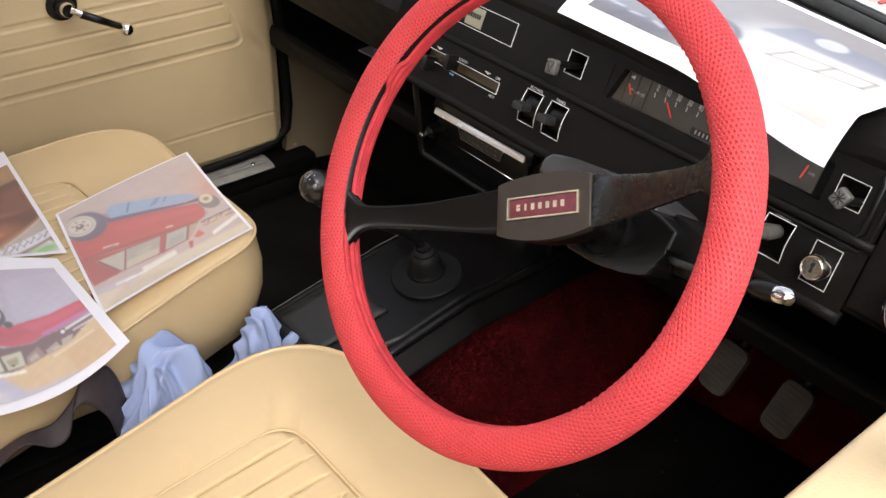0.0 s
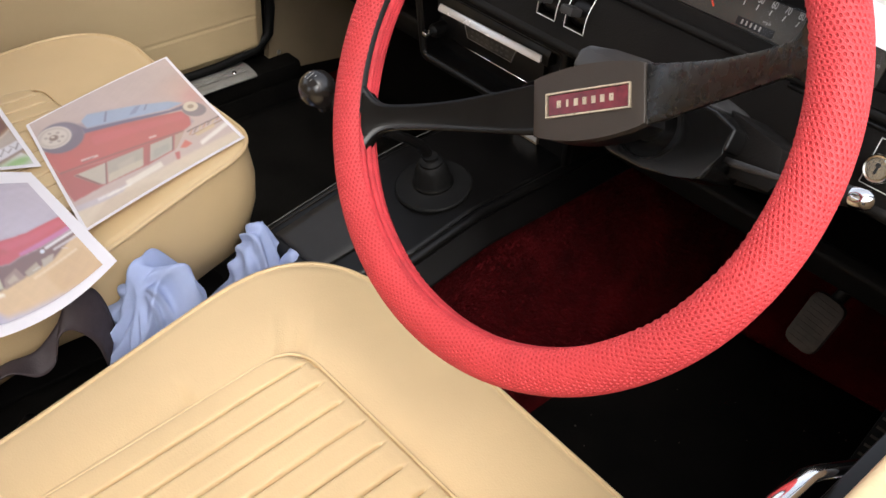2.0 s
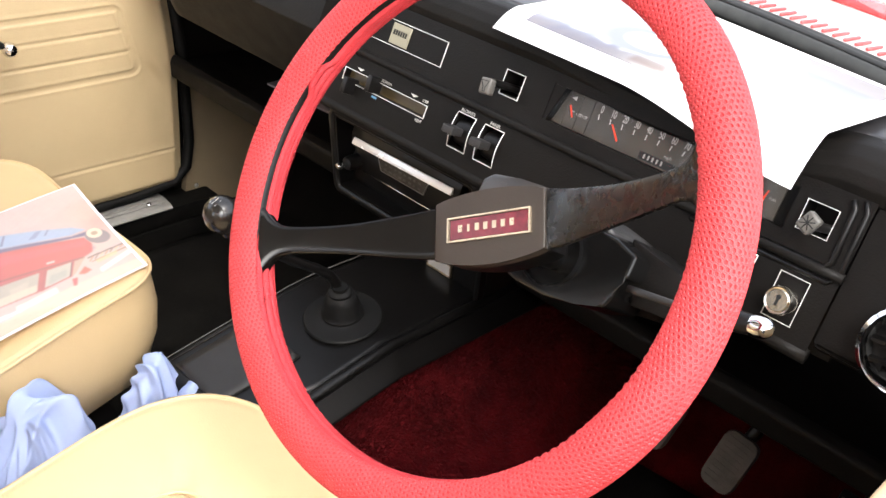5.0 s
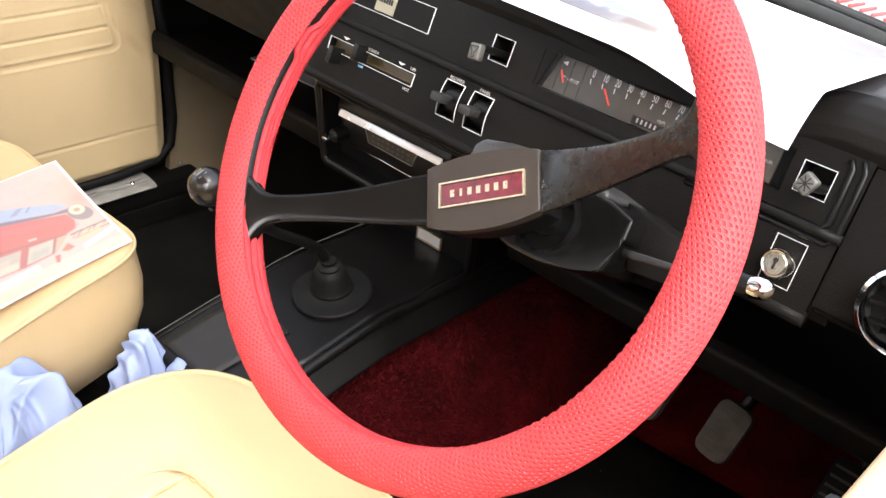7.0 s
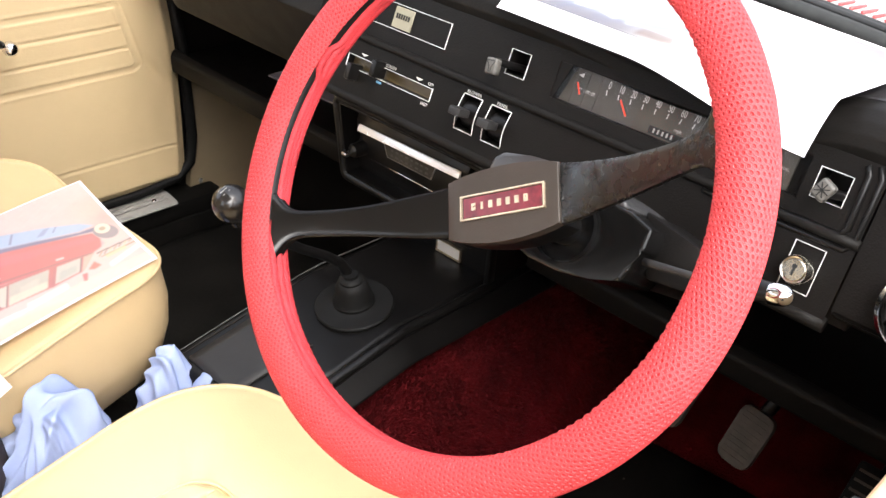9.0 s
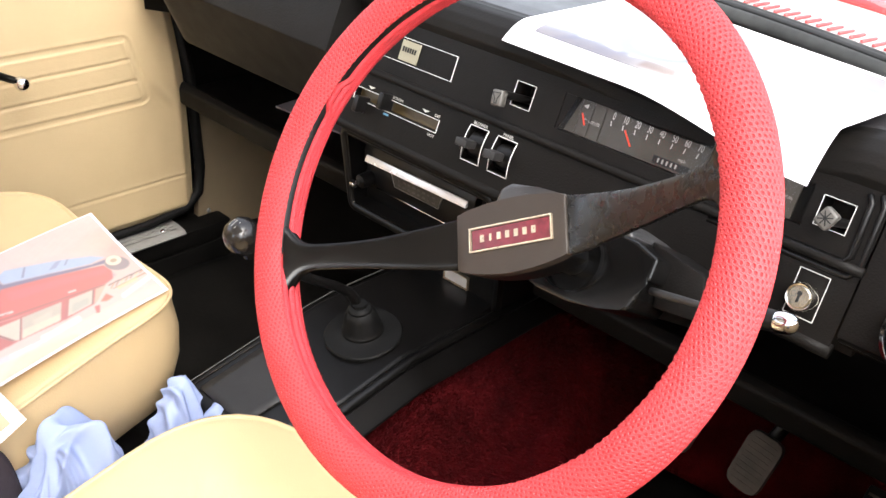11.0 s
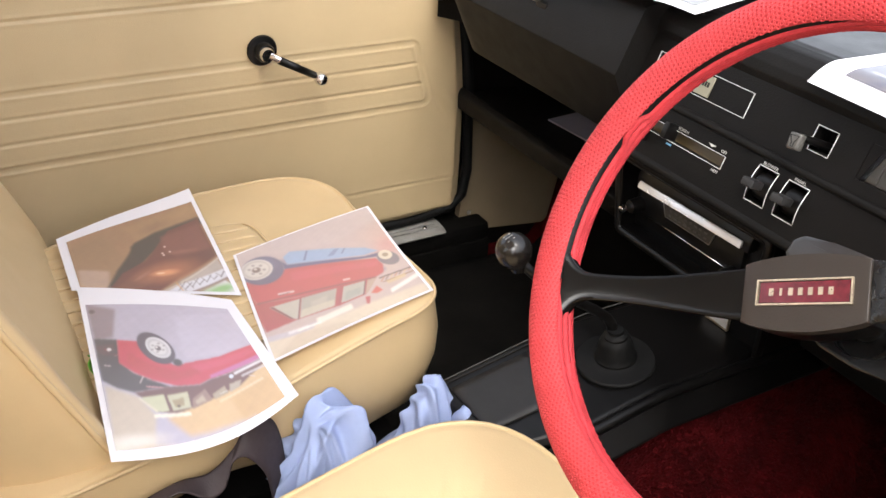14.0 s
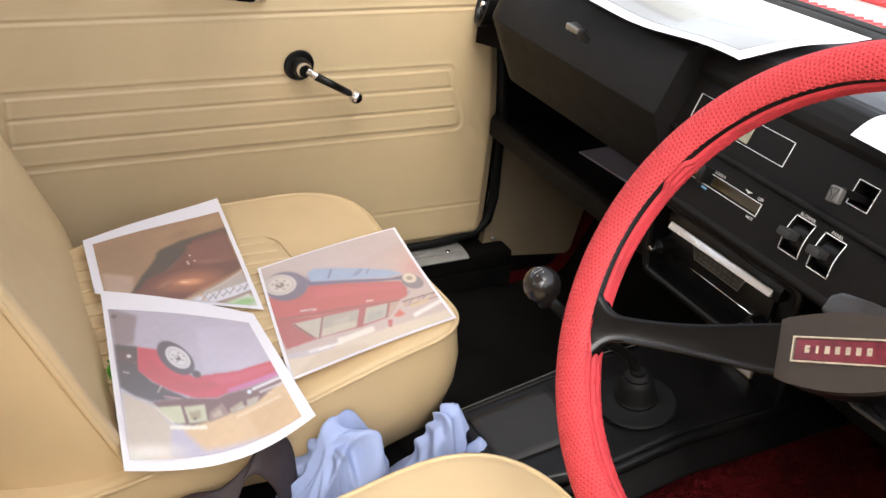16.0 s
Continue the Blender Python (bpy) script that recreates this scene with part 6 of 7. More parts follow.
    col = lay(col, poly(u, v, [(0.954, 0.143), (0.992, 0.2), (0.988, 0.205), (0.949, 0.148)], 1) * 0.85, (0.084, 0.065, 0.074))
    col = lay(col, poly(u, v, [(0.981, 0.201), (1.01, 0.185), (1.014, 0.192), (0.985, 0.208)], 1) * 0.7, (0.209, 0.173, 0.173))
    col = lay(col, poly(u, v, [(0.683, -0.034), (1.005, 0.138), (1.006, 0.152), (0.683, -0.019)], 2), (0.249, 0.166, 0.166))
    col = lay(col, poly(u, v, [(0.634, 0.097), (0.66, -0.004), (0.669, 0.006), (0.642, 0.107)], 2) * 0.8, (0.59, 0.292, 0.06))
    col = lay(col, blob(u, v, 0.902, 0.016, 0.124, 0.041, 0.7, -2.70), (0.329, 0.539, 0.249))
    col = lay(col, blob(u, v, 0.940, 0.040, 0.057, 0.019, 0.6, -2.80) * 0.7, (0.249, 0.478, 0.173))
    return col * (1 + 0.07 * n1 + 0.05 * n2)[..., None]


def picture_tail(u, v):
    """A red car with its front end open, upside down on a pale floor."""
    n1, n2 = mottled(u, v, 3, 12), mottled(u, v, 14, 14)
    col = np.ones(u.shape + (3,)) * np.array((0.455, 0.422, 0.527))
    col = lay(col, poly(u, v, [(0.005, 1.005), (0.202, 0.953), (0.137, 0.722), (0.014, 0.701)], 14), (0.249, 0.187, 0.209))
    col = lay(col, blob(u, v, 0.037, 0.937, 0.021, 0.016, 0.6, -2.91), (0.084, 0.047, 0.047))
    col = lay(col, poly(u, v, [(0.587, 0.87), (1.003, 0.94), (1.044, 0.574), (0.759, 0.497), (0.538, 0.509)], 25) * 0.8, (0.514, 0.478, 0.59))
    col = lay(col, poly(u, v, [(0.609, 0.277), (1.036, 0.377), (1.019, -0.019), (0.621, 0.015), (0.397, 0.023), (0.304, 0.15)], 22), (0.631, 0.422, 0.194))
    col = lay(col, poly(u, v, [(0.696, 0.181), (0.985, 0.219), (1.005, -0.008), (0.712, 0.007)], 30) * 0.7, (0.577, 0.349, 0.127))
    col = lay(col, poly(u, v, [(0.015, 0.392), (0.192, 0.297), (0.255, 0.171), (0.189, -0.025), (-0.005, -0.026)], 16), (0.539, 0.455, 0.349))
    col = lay(col, blob(u, v, 0.094, 0.041, 0.149, 0.037, 0.8, -3.13), (0.745, 0.687, 0.604))
    col = lay(col, blob(u, v, 0.153, -0.022, 0.111, 0.027, 0.8, -3.06), (0.715, 0.59, 0.422))
    col = lay(col, blob(u, v, 0.024, -0.001, 0.061, 0.039, 0.8, -3.10) * 0.7, (0.672, 0.672, 0.564))
    col = lay(col, poly(u, v, [(0.01, 0.723), (0.158, 0.705), (0.144, 0.531), (0.201, 0.454), (0.277, 0.403), (0.388, 0.333), (0.171, 0.327), (0.081, 0.367), (0.006, 0.425)], 4), (0.025, 0.018, 0.018))
    col = lay(col, poly(u, v, [(0.008, 0.665), (0.128, 0.675), (0.125, 0.585), (0.035, 0.592)], 5) * 0.8, (0.074, 0.018, 0.018))
    col = lay(col, poly(u, v, [(0.022, 0.594), (0.071, 0.571), (0.077, 0.584), (0.027, 0.606)], 1) * 0.85, (0.018, 0.018, 0.018))
    col = lay(col, poly(u, v, [(0.06, 0.634), (0.097, 0.612), (0.103, 0.624), (0.066, 0.646)], 1) * 0.85, (0.173, 0.018, 0.018))
    col = lay(col, poly(u, v, [(0.081, 0.613), (0.124, 0.62), (0.124, 0.632), (0.081, 0.624)], 1) * 0.85, (0.14, 0.094, 0.104))
    col = lay(col, poly(u, v, [(0.092, 0.605), (0.125, 0.612), (0.125, 0.627), (0.091, 0.62)], 1) * 0.85, (0.018, 0.018, 0.018))
    col = lay(col, poly(u, v, [(0.115, 0.58), (0.171, 0.591), (0.171, 0.603), (0.114, 0.592)], 1) * 0.85, (0.173, 0.018, 0.018))
    col = lay(col, poly(u, v, [(0.117, 0.58), (0.175, 0.588), (0.175, 0.597), (0.117, 0.589)], 1) * 0.85, (0.14, 0.094, 0.104))
    col = lay(col, poly(u, v, [(0.144, 0.497), (0.172, 0.476), (0.179, 0.486), (0.15, 0.507)], 1) * 0.85, (0.018, 0.018, 0.018))
    col = lay(col, poly(u, v, [(0.165, 0.531), (0.22, 0.518), (0.226, 0.533), (0.17, 0.546)], 1) * 0.85, (0.173, 0.018, 0.018))
    col = lay(col, poly(u, v, [(0.191, 0.512), (0.23, 0.523), (0.229, 0.531), (0.191, 0.52)], 1) * 0.85, (0.14, 0.094, 0.104))
    col = lay(col, poly(u, v, [(0.185, 0.497), (0.234, 0.514), (0.233, 0.526), (0.184, 0.509)], 1) * 0.85, (0.018, 0.018, 0.018))
    col = lay(col, poly(u, v, [(0.21, 0.483), (0.262, 0.479), (0.264, 0.488), (0.212, 0.492)], 1) * 0.85, (0.173, 0.018, 0.018))
    col = lay(col, poly(u, v, [(0.223, 0.441), (0.242, 0.42), (0.247, 0.426), (0.228, 0.447)], 1) * 0.85, (0.14, 0.094, 0.104))
    col = lay(col, poly(u, v, [(0.246, 0.415), (0.265, 0.401), (0.27, 0.41), (0.251, 0.423)], 1) * 0.85, (0.018, 0.018, 0.018))
    col = lay(col, poly(u, v, [(0.278, 0.458), (0.305, 0.469), (0.303, 0.483), (0.276, 0.472)], 1) * 0.85, (0.173, 0.018, 0.018))
    col = lay(col, poly(u, v, [(0.267, 0.394), (0.316, 0.371), (0.321, 0.379), (0.271, 0.403)], 1) * 0.85, (0.14, 0.094, 0.104))
    col = lay(col, poly(u, v, [(0.295, 0.394), (0.348, 0.403), (0.349, 0.415), (0.295, 0.406)], 1) * 0.85, (0.018, 0.018, 0.018))
    col = lay(col, blob(u, v, 0.092, 0.634, 0.014, 0.011, 0.4, -3.04), (0.745, 0.701, 0.715))
    col = lay(col, poly(u, v, [(0.223, 0.379), (0.26, 0.426), (0.254, 0.431), (0.218, 0.383)], 1), (0.59, 0.478, 0.478))
    col = lay(col, poly(u, v, [(0.248, 0.35), (0.346, 0.328), (0.349, 0.336), (0.251, 0.358)], 1), (0.478, 0.209, 0.232))
    col = lay(col, poly(u, v, [(0.037, 0.522), (0.08, 0.512), (0.082, 0.519), (0.039, 0.529)], 1), (0.502, 0.389, 0.389))
    col = lay(col, poly(u, v, [(0.157, 0.702), (0.318, 0.673), (0.367, 0.565), (0.462, 0.47), (0.59, 0.479), (0.755, 0.486), (1.058, 0.566), (1.065, 0.428), (0.933, 0.382), (0.765, 0.344), (0.63, 0.329), (0.56, 0.309), (0.43, 0.326), (0.302, 0.388), (0.202, 0.457), (0.132, 0.532)], 3), (0.527, 0.018, 0.047))
    col = lay(col, poly(u, v, [(0.205, 0.597), (0.332, 0.496), (0.463, 0.424), (0.637, 0.432), (0.586, 0.38), (0.428, 0.363), (0.268, 0.425), (0.172, 0.52)], 12) * 0.7, (0.433, 0.018, 0.018))
    col = lay(col, poly(u, v, [(0.549, 0.451), (0.782, 0.47), (1.044, 0.53), (1.053, 0.484), (0.793, 0.414), (0.593, 0.397)], 10) * 0.7, (0.59, 0.047, 0.11))
    col = lay(col, poly(u, v, [(0.64, 0.356), (0.873, 0.404), (1.058, 0.454), (1.063, 0.423), (0.93, 0.375), (0.766, 0.348), (0.639, 0.332)], 4) * 0.85, (0.478, 0.127, 0.349))
    col = lay(col, poly(u, v, [(0.171, 0.327), (0.374, 0.335), (0.56, 0.309), (0.63, 0.329), (0.763, 0.34), (1.005, 0.388), (1.001, 0.337), (0.8, 0.232), (0.578, 0.197), (0.362, 0.161), (0.262, 0.196), (0.215, 0.276)], 4), (0.116, 0.029, 0.018))
    col = lay(col, poly(u, v, [(0.204, 0.287), (0.332, 0.29), (0.331, 0.187), (0.261, 0.19)], 2), (0.539, 0.552, 0.349))
    col = lay(col, poly(u, v, [(0.349, 0.278), (0.472, 0.282), (0.457, 0.182), (0.355, 0.183)], 2), (0.502, 0.49, 0.32))
    col = lay(col, poly(u, v, [(0.368, 0.247), (0.437, 0.251), (0.426, 0.201), (0.371, 0.198)], 3), (0.329, 0.257, 0.127))
    col = lay(col, blob(u, v, 0.393, 0.204, 0.011, 0.009, 0.4, -3.05), (0.11, 0.06, 0.022))
    col = lay(col, poly(u, v, [(0.483, 0.23), (0.577, 0.274), (0.593, 0.197), (0.464, 0.172)], 2), (0.257, 0.152, 0.116))
    col = lay(col, poly(u, v, [(0.494, 0.213), (0.549, 0.241), (0.555, 0.198), (0.493, 0.19)], 3) * 0.8, (0.478, 0.379, 0.249))
    col = lay(col, poly(u, v, [(0.605, 0.227), (0.697, 0.26), (0.699, 0.208), (0.609, 0.192)], 2), (0.369, 0.292, 0.194))
    col = lay(col, poly(u, v, [(0.73, 0.261), (0.815, 0.267), (0.783, 0.223), (0.711, 0.208)], 2), (0.4, 0.329, 0.249))
    col = lay(col, poly(u, v, [(0.647, 0.212), (0.701, 0.221), (0.701, 0.227), (0.646, 0.218)], 1), (0.59, 0.539, 0.444))
    col = lay(col, poly(u, v, [(0.186, 0.285), (0.263, 0.187), (0.272, 0.195), (0.195, 0.294)], 2), (0.672, 0.631, 0.478))
    col = lay(col, poly(u, v, [(0.239, 0.161), (0.441, 0.137), (0.446, 0.155), (0.244, 0.179)], 3), (0.87, 0.838, 0.687))
    col = lay(col, poly(u, v, [(0.628, 0.163), (0.946, 0.211), (0.947, 0.229), (0.627, 0.177)], 3), (0.76, 0.59, 0.339))
    col = lay(col, poly(u, v, [(0.789, 0.315), (1.007, 0.362), (1.009, 0.385), (0.79, 0.334)], 3), (0.775, 0.745, 0.775))
    col = lay(col, poly(u, v, [(0.825, 0.284), (1.03, 0.315), (1.032, 0.334), (0.827, 0.299)], 3), (0.59, 0.527, 0.539))
    col = lay(col, blob(u, v, 0.765, 0.312, 0.016, 0.013, 0.4, 0.84), (0.672, 0.715, 0.822))
    col = lay(col, poly(u, v, [(0.87, 0.278), (0.903, 0.253), (0.907, 0.26), (0.875, 0.284)], 1), (0.631, 0.502, 0.389))
    col = lay(col, blob(u, v, 0.386, 0.616, 0.139, 0.096, 0.08, 2.08), (0.047, 0.032, 0.056))
    col = lay(col, blob(u, v, 0.484, 0.488, 0.029, 0.027, 0.4, 2.61), (0.022, 0.018, 0.018))
    col = lay(col, blob(u, v, 0.401, 0.617, 0.089, 0.068, 0.08, 2.06), (0.687, 0.672, 0.701))
    col = lay(col, blob(u, v, 0.400, 0.615, 0.077, 0.056, 0.12, 2.10) * 0.8, (0.478, 0.467, 0.49))
    col = lay(col, blob(u, v, 0.400, 0.615, 0.058, 0.043, 0.15, 2.10), (0.658, 0.644, 0.658))
    col = lay(col, blob(u, v, 0.428, 0.594, 0.010, 0.007, 0.4, -2.89) * 0.7, (0.249, 0.224, 0.232))
    col = lay(col, blob(u, v, 0.388, 0.584, 0.010, 0.007, 0.4, -2.92) * 0.7, (0.249, 0.224, 0.232))
    col = lay(col, blob(u, v, 0.360, 0.604, 0.010, 0.007, 0.4, -2.91) * 0.7, (0.249, 0.224, 0.232))
    col = lay(col, blob(u, v, 0.372, 0.636, 0.010, 0.007, 0.4, -2.88) * 0.7, (0.249, 0.224, 0.232))
    col = lay(col, blob(u, v, 0.413, 0.647, 0.010, 0.008, 0.4, -2.85) * 0.7, (0.249, 0.224, 0.232))
    col = lay(col, blob(u, v, 0.441, 0.626, 0.010, 0.007, 0.4, -2.85) * 0.7, (0.249, 0.224, 0.232))
    col = lay(col, blob(u, v, 0.399, 0.611, 0.021, 0.018, 0.3, 2.12), (0.11, 0.084, 0.094))
    col = lay(col, blob(u, v, 0.392, 0.619, 0.009, 0.007, 0.4, -2.51), (0.672, 0.644, 0.631))
    return col * (1 + 0.07 * n1 + 0.05 * n2)[..., None]


def picture_pale(u, v):
    """A print of an upturned car: wheel, blue chassis, tan window frames, white glare painted in."""
    n1, n2 = mottled(u, v, 5, 21), mottled(u, v, 16, 22)
    col = np.ones(u.shape + (3,)) * np.array((0.125, 0.112, 0.110))
    col = lay(col, smooth_step(0.45, 0.9, v) * 0.7, (0.135, 0.105, 0.095))
    # glare across the lower right, painted as white
    col = lay(col, smooth_step(0.34, 0.62, u) * (1 - smooth_step(0.42, 0.85, v)), (0.55, 0.54, 0.52))
    col = lay(col, blob(u, v, 0.24, 0.13, 0.26, 0.13, 0.7, 0.15) * (0.6 + 0.4 * n2), (0.025, 0.032, 0.075))
    col = lay(col, blob(u, v, 0.10, 0.24, 0.14, 0.10, 0.8, 0.3) * 0.6, (0.06, 0.06, 0.085))
    for k in range(12):
        col = lay(col, slab(u, v, 0.08 + 0.035 * k, 0.12 + 0.03 * math.sin(4 * k), 0.035, 0.010, 0.012, 0.6 * math.sin(3 * k)) * 0.6, ((0.40, 0.41, 0.44), (0.015, 0.02, 0.05), (0.12, 0.05, 0.04))[k % 3])
    col = lay(col, blob(u, v, 0.37, 0.30, 0.15, 0.20, 0.10, 0.2), (0.022, 0.023, 0.032))
    col = lay(col, blob(u, v, 0.38, 0.31, 0.10, 0.135, 0.08, 0.2), (0.36, 0.34, 0.30))
    col = lay(col, blob(u, v, 0.38, 0.31, 0.055, 0.075, 0.3, 0.2) * 0.5, (0.16, 0.15, 0.14))
    col = lay(col, poly(u, v, [(0.48, 0.56), (0.98, 0.62), (0.98, 0.80), (0.56, 0.80)], 8) * 0.7, (0.055, 0.065, 0.12))
    col = lay(col, blob(u, v, 0.70, 0.74, 0.06, 0.07, 0.12), (0.34, 0.34, 0.34))
    for a0, b0, a1, b1 in ((0.62, 0.30, 0.96, 0.40), (0.66, 0.46, 0.96, 0.52), (0.64, 0.30, 0.67, 0.47), (0.80, 0.35, 0.82, 0.50), (0.95, 0.39, 0.96, 0.53)):
        col = lay(col, slab(u, v, (a0 + a1) / 2, (b0 + b1) / 2, 0.5 * math.hypot(a1 - a0, b1 - b0), 0.010, 0.008, math.atan2(b1 - b0, a1 - a0)) * 0.7, (0.13, 0.09, 0.04))
    col = lay(col, poly(u, v, [(0.42, 0.02), (0.56, 0.03), (0.54, 0.10), (0.43, 0.09)], 3) * 0.8, (0.09, 0.05, 0.03))
    return col * (1 + 0.10 * n1 + 0.06 * n2)[..., None]


def picture_road(u, v):
    """A washed-out view of a yellow car beside a sandy wall."""
    n1, n2 = mottled(u, v, 5, 31), mottled(u, v, 15, 32)
    col = np.ones(u.shape + (3,)) * np.array((0.62, 0.60, 0.54))
    col = lay(col, (1 - smooth_step(0.05, 0.40, u)) * 0.8, (0.52, 0.42, 0.27))
    col = lay(col, poly(u, v, [(0.20, 0.20), (0.60, 0.16), (0.64, 0.42), (0.26, 0.46)], 6) * 0.7, (0.55, 0.46, 0.20))
    col = lay(col, poly(u, v, [(0.30, 0.14), (0.62, 0.10), (0.62, 0.16), (0.30, 0.20)], 4) * 0.7, (0.34, 0.24, 0.12))
    for k in range(5):
        col = lay(col, slab(u, v, 0.42 + 0.035 * k, 0.30, 0.008, 0.03, 0.008) * 0.5, (0.36, 0.30, 0.16))
    col = lay(col, blob(u, v, 0.72, 0.52, 0.16, 0.09, 0.5) * 0.6, (0.40, 0.38, 0.34))
    col = lay(col, slab(u, v, 0.78, 0.34, 0.14, 0.03, 0.03, 0.3) * 0.7, (0.28, 0.30, 0.52))
    col = lay(col, blob(u, v, 0.86, 0.42, 0.06, 0.04, 0.5) * 0.6, (0.55, 0.22, 0.12))
    col = col * 0.30
    return col * (1 + 0.08 * n1 + 0.05 * n2)[..., None]


def print_sheet(label, corners, sag, picture, border, sky_haze=0.0, n=(190, 136)):
    """A sheet of paper: corners run round from the picture's lower left; sag(u, v) lifts it."""
    a, b, c, d = [Vector(p) for p in corners]
    nu, nv = n
    us, vs = np.meshgrid(np.linspace(0, 1, nu), np.linspace(0, 1, nv))
    bl, br, bb, bt = border
    pu, pv = (us - bl) / (1 - bl - br), (vs - bb) / (1 - bb - bt)
    img = picture(np.clip(pu, 0, 1), np.clip(pv, 0, 1))
    grain = mottled(pu, pv, 45, 51) * 0.5 + mottled(pu, pv, 24, 52) * 0.5
    for _ in range(1):
        img = (2 * img + np.roll(img, 1, 0) + np.roll(img, -1, 0) + np.roll(img, 1, 1) + np.roll(img, -1, 1)) / 6
    # the lavender mixed in here imitates sky reflected off the glossy sheet
    img = img * (1 + 0.05 * grain[..., None]) * (1 - sky_haze) + np.array((0.64, 0.58, 0.62)) * sky_haze
    edge = (pu < 0) | (pu > 1) | (pv < 0) | (pv > 1)
    lo_i, hi_i = int(np.argmax(~edge.all(0))), nu - 1 - int(np.argmax(~edge.all(0)[::-1]))
    lo_j, hi_j = int(np.argmax(~edge.all(1))), nv - 1 - int(np.argmax(~edge.all(1)[::-1]))
    verts = []
    for j in range(nv):
        for i in range(nu):
            u, v = us[j, i], vs[j, i]
            p = (a * (1 - u) + b * u) * (1 - v) + (d * (1 - u) + c * u) * v
            verts.append(p + Vector(sag(u, v)))

    def grid(i0, i1, j0, j1, lift, step):
        ii = sorted({*range(i0, i1 + 1, step), i1})
        jj = sorted({*range(j0, j1 + 1, step), j1})
        vv = [verts[j * nu + i] + Vector((0, 0, lift)) for j in jj for i in ii]
        w = len(ii)
        return mesh_of("photo", vv, [(j * w + i, j * w + i + 1, (j + 1) * w + i + 1, (j + 1) * w + i) for j in range(len(jj) - 1) for i in range(w - 1)])
    ob = part("printed_photo", grid(0, nu - 1, 0, nv - 1, 0.0, 3), paper_white)
    me = grid(lo_i, hi_i, lo_j, hi_j, 0.0007, 1)
    layer = me.color_attributes.new("print", "FLOAT_COLOR", "POINT")
    cut = img[lo_j:hi_j + 1, lo_i:hi_i + 1]
    rgba = np.concatenate([np.clip(cut, 0, 1), np.ones(cut.shape[:2] + (1,))], -1).astype(np.float32)
    layer.data.foreach_set("color", rgba.ravel())
    part("picture", me, print_mat, ob, "glossy printed picture")
    tagged(ob, label, "photo print", group="printed photos")
    return ob


print_sheet("colour print of a red saloon car lying on the seat", [(-0.106, 0.408, 0.318), (-0.143, 0.608, 0.326), (-0.397, 0.650, 0.299), (-0.340, 0.446, 0.304)],
            lambda u, v: (0, 0, 0.002 * math.sin(math.pi * u) - 0.003 * math.sin(math.pi * v)), picture_saloon, (0.015, 0.02, 0.015, 0.015), 0.24, n=(340, 260))
print_sheet("dark brown colour print of a car wing on the seat", [(-0.338, 0.263, 0.306), (-0.250, 0.426, 0.3065), (-0.538, 0.451, 0.302), (-0.467, 0.269, 0.302)],
            lambda u, v: (0, 0, 0.0015 * math.sin(5 * u) * v), picture_wing, (0.055, 0.03, 0.02, 0.135), 0.09, n=(320, 240))
print_sheet("colour print of a red car with curled edge", [(-0.036, 0.239, 0.318), (-0.045, 0.411, 0.322), (-0.240, 0.411, 0.3110), (-0.332, 0.268, 0.3125)],
            lambda u, v: (0.030 * math.sin(math.pi * u) * (1 - v) ** 2, 0, 0.004 * math.sin(math.pi * u)), picture_tail, (0.03, 0.075, 0.045, 0.13), 0.15, n=(320, 260))


def dash_sag(u, v):
    # hangs over the rounded edge in front
    f = max(0.0, 1 - v / 0.16)
    return (0, 0, -0.016 * f * f - 0.022 * smooth_step(0.45, 1.0, u) * f)


print_sheet("pale colour print lying on the dashboard top", [(0.096, 0.826, 0.634), (0.402, 0.808, 0.634), (0.425, 0.952, 0.639), (0.118, 1.014, 0.638)], dash_sag, picture_pale, (0.075, 0.05, 0.07, 0.05), 0.05, n=(230, 160))
print_sheet("pale colour print on the passenger dashboard top", [(-0.32, 0.782, 0.634), (-0.037, 0.815, 0.638), (-0.06, 1.02, 0.6425), (-0.34, 0.99, 0.6425)], lambda u, v: (0, 0, 0.003 * math.sin(9 * u) * (1 - v) ** 2 + 0.005 * math.sin(math.pi * min(1, v + 0.1)) ** 2), picture_road, (0.05, 0.05, 0.08, 0.05))

# ---- cloth, belt and odds and ends ----


def heap(x, y):
    """Height of the bunched rag over the tunnel, without its folds."""
    a = 0.118 * math.exp(-abs((y - 0.443) / 0.043) ** 2.6 - abs((x + 0.052) / 0.043) ** 3.5)
    b = 0.106 * math.exp(-abs((y - 0.560 + 0.25 * (x + 0.05)) / 0.042) ** 2.0 - abs((x + 0.058) / 0.034) ** 2.4)
    c = 0.082 * math.exp(-abs((y - 0.586) / 0.024) ** 2.2 - abs((x + 0.030) / 0.028) ** 2.4)
    return 0.172 + max(a, b, c) + 0.25 * min(a, b)


def pleats(x, y, centre, count, seed, spread):
    """Long folds that run out from a hidden gathering point, uneven in width and height."""
    rs = random.Random(seed)
    th, r = math.atan2(y - centre[1], x - centre[0]), math.hypot(x - centre[0], y - centre[1])
    th += 0.55 * noise.noise((x * 17, y * 17, seed)) + 4.0 * spread * r
    h = 0.0
    for k in range(count):
        at_, width, tall = 2 * math.pi * (k + rs.uniform(-0.35, 0.35)) / count, rs.uniform(0.08, 0.17), rs.uniform(0.4, 1.0)
        d = (th - at_ + math.pi) % (2 * math.pi) - math.pi
        h += tall * math.exp(-(d / width) ** 2)
    return h * smooth_step(0.004, 0.022, r)


NX, NY = 150, 270
xs_, ys_ = np.linspace(-0.118, 0.020, NX), np.linspace(0.392, 0.626, NY)
rag = np.zeros((NX, NY, 3))
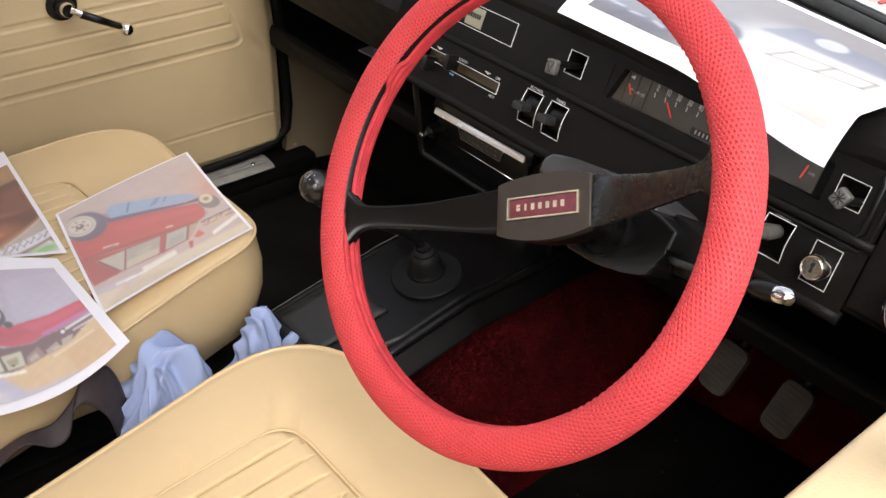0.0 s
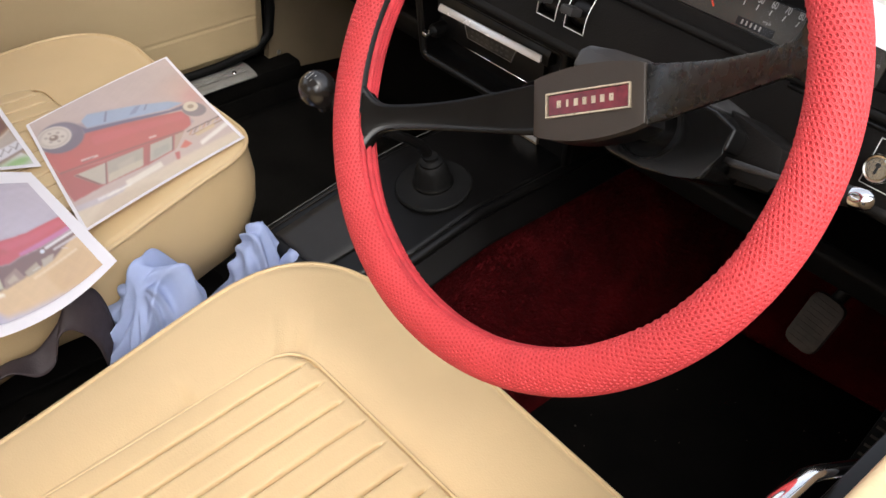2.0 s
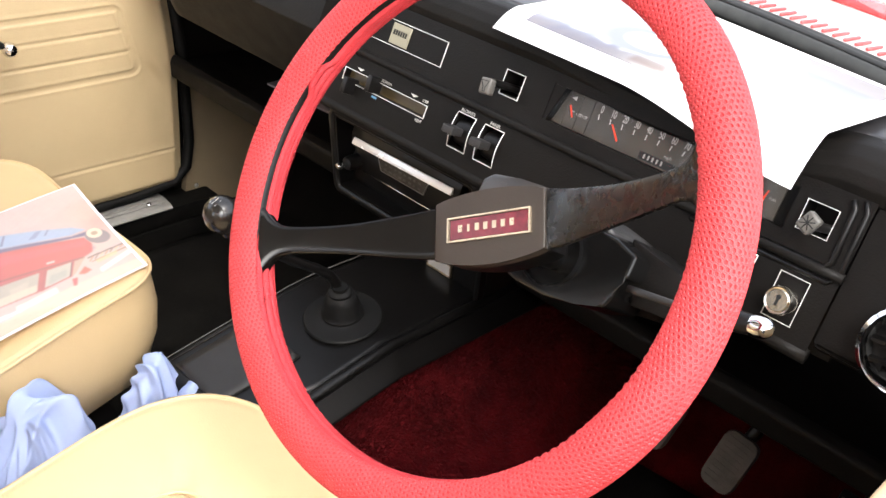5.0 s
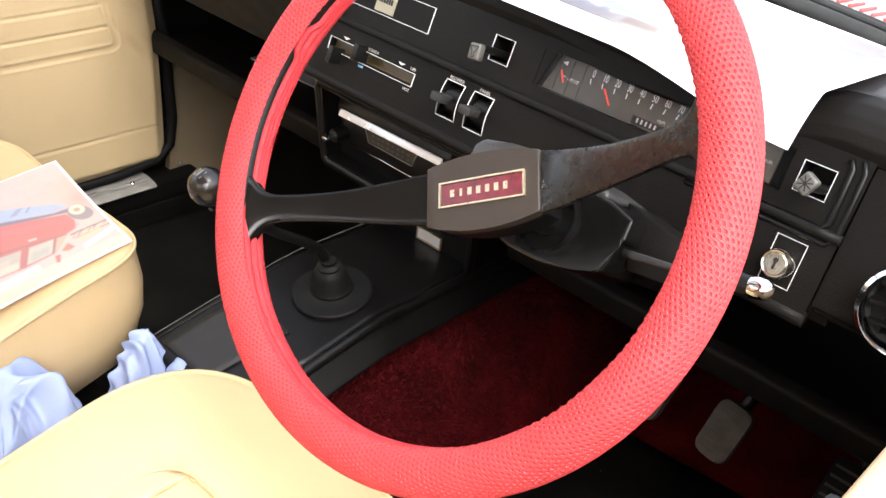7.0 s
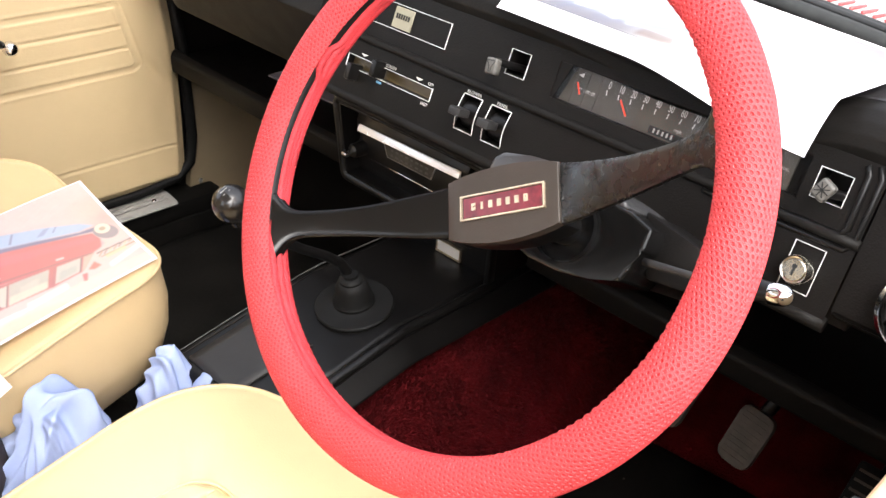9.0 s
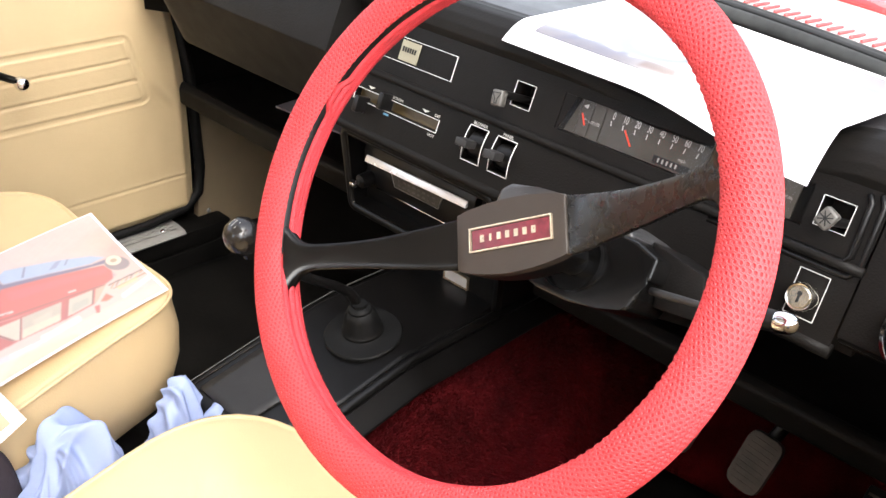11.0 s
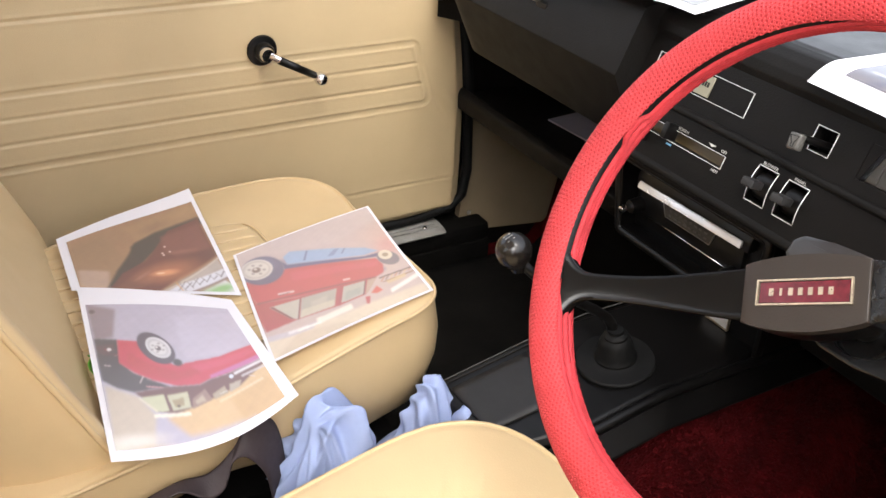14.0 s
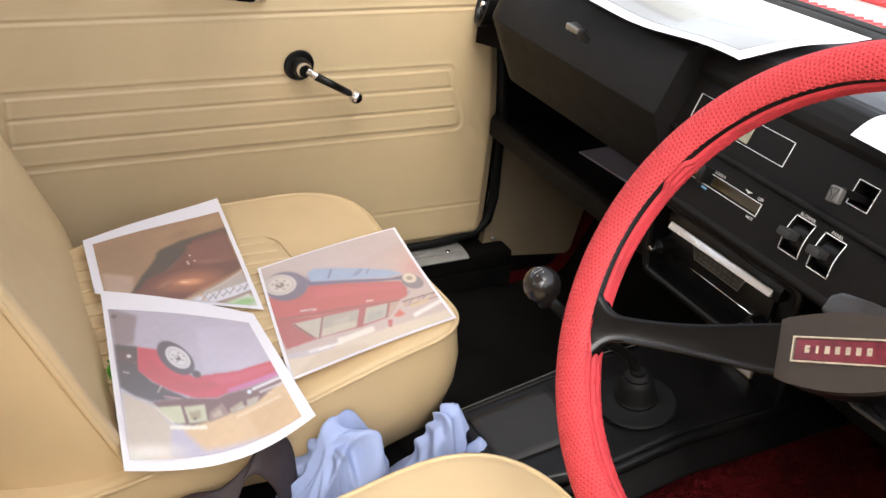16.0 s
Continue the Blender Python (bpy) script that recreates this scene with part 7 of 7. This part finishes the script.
fold_h = np.zeros((NX, NY))
for i in range(NX):
    for j in range(NY):
        x, y = float(xs_[i]), float(ys_[j])
        rag[i, j] = (x, y, heap(x, y))
        w_ = smooth_step(0.498, 0.512, y)
        f = (1 - w_) * pleats(x, y, (-0.046, 0.420), 11, 3, 2.4) + w_ * pleats(x, y, (-0.082, 0.552), 14, 7, -0.8)
        roll_ = math.exp(-((math.hypot(x + 0.030, 0.8 * (y - 0.424)) - 0.026 - 0.006 * noise.noise((x * 30, y * 30, 2))) / 0.0055) ** 2)
        f = f + 0.75 * roll_ * (1 - w_) + 0.7 * (1 - abs(noise.noise((x * 30 + 0.4 * noise.noise((x * 20, y * 20, 4)), y * 22, 11)))) ** 5
        fold_h[i, j] = ((0.0160 - 0.004 * w_) * f - 0.009) * smooth_step(0.176, 0.215, float(rag[i, j, 2]))
nor = np.cross(np.gradient(rag, axis=0), np.gradient(rag, axis=1))
nor /= np.linalg.norm(nor, axis=2, keepdims=True)
for _ in range(2):
    nor[1:-1, 1:-1] = (nor[:-2, 1:-1] + nor[2:, 1:-1] + nor[1:-1, :-2] + nor[1:-1, 2:]) / 4
    fold_h[1:-1, 1:-1] = (fold_h[:-2, 1:-1] + fold_h[2:, 1:-1] + fold_h[1:-1, :-2] + fold_h[1:-1, 2:] + 4 * fold_h[1:-1, 1:-1]) / 8
rag = rag + nor * fold_h[..., None]
cl = part("cleaning_rag", mesh_of("rag", [tuple(q) for q in rag.reshape(-1, 3)], [(i * NY + j, (i + 1) * NY + j, (i + 1) * NY + j + 1, i * NY + j + 1) for i in range(NX - 1) for j in range(NY - 1) if rag[i, j, 2] > 0.178 or rag[i + 1, j + 1, 2] > 0.178]), cloth_blue)
hem_path = [tuple(rag[int(66 - 44 * k / 40 + 3 * math.sin(k * 0.5)), int(200 + 20 * math.sin(k / 40 * 2.4))] + np.array((0, 0, 0.0006))) for k in range(41)]
part("hem", tube(hem_path, 0.0012, 6), cloth_blue, cl, "stitched hem")
thick = cl.modifiers.new("thick", "SOLIDIFY")
thick.thickness = 0.001
tagged(cl, "crumpled pale blue cotton rag between the seats", "rag")


LOW = [(-0.040, 0.255, 0.235), (-0.032, 0.289, 0.262), (-0.029, 0.314, 0.247), (-0.030, 0.331, 0.252), (-0.036, 0.341, 0.272), (-0.036, 0.352, 0.277), (-0.034, 0.364, 0.264), (-0.034, 0.372, 0.245), (-0.034, 0.376, 0.215)]
HIGH = [(-0.052, 0.250, 0.245), (-0.046, 0.292, 0.262), (-0.046, 0.322, 0.262), (-0.047, 0.346, 0.280), (-0.052, 0.362, 0.298), (-0.056, 0.375, 0.300), (-0.060, 0.388, 0.290), (-0.062, 0.396, 0.265), (-0.062, 0.400, 0.230)]


def along(points, v):
    """A smooth run through a few points."""
    k = v * (len(points) - 1)
    i = min(int(k), len(points) - 2)
    f = k - i
    p = [Vector(points[max(0, min(len(points) - 1, q))]) for q in (i - 1, i, i + 1, i + 2)]
    return 0.5 * (2 * p[1] + (p[2] - p[0]) * f + (2 * p[0] - 5 * p[1] + 4 * p[2] - p[3]) * f * f + (3 * p[1] - p[0] - 3 * p[2] + p[3]) * f ** 3)


belt = part("seat_belt", sheet(lambda u, v: along(LOW, v) * (1 - u) + along(HIGH, v) * u, 8, 90, 0.0015), belt_web)
tagged(belt, "dark seat belt webbing looped beside the seat", "seat belt")
buckle = part("belt_stalk", tube([(-0.03, 0.2, 0.1), (-0.025, 0.26, 0.16), (-0.02, 0.30, 0.2)], [0.012, 0.014, 0.016], 10), black_plastic)
tagged(buckle, "black seat belt stalk between the seats", "seat belt")
leaf = part("green_wrapper", sheet(lambda u, v: (-0.215 + 0.034 * u, 0.264 - 0.010 * v + 0.004 * math.sin(6 * u), 0.290 + 0.022 * v * (0.6 + 0.4 * math.sin(3 * u))), 10, 10, 0.001), green_plastic)
tagged(leaf, "scrap of bright green plastic tucked against the backrest", "wrapper")
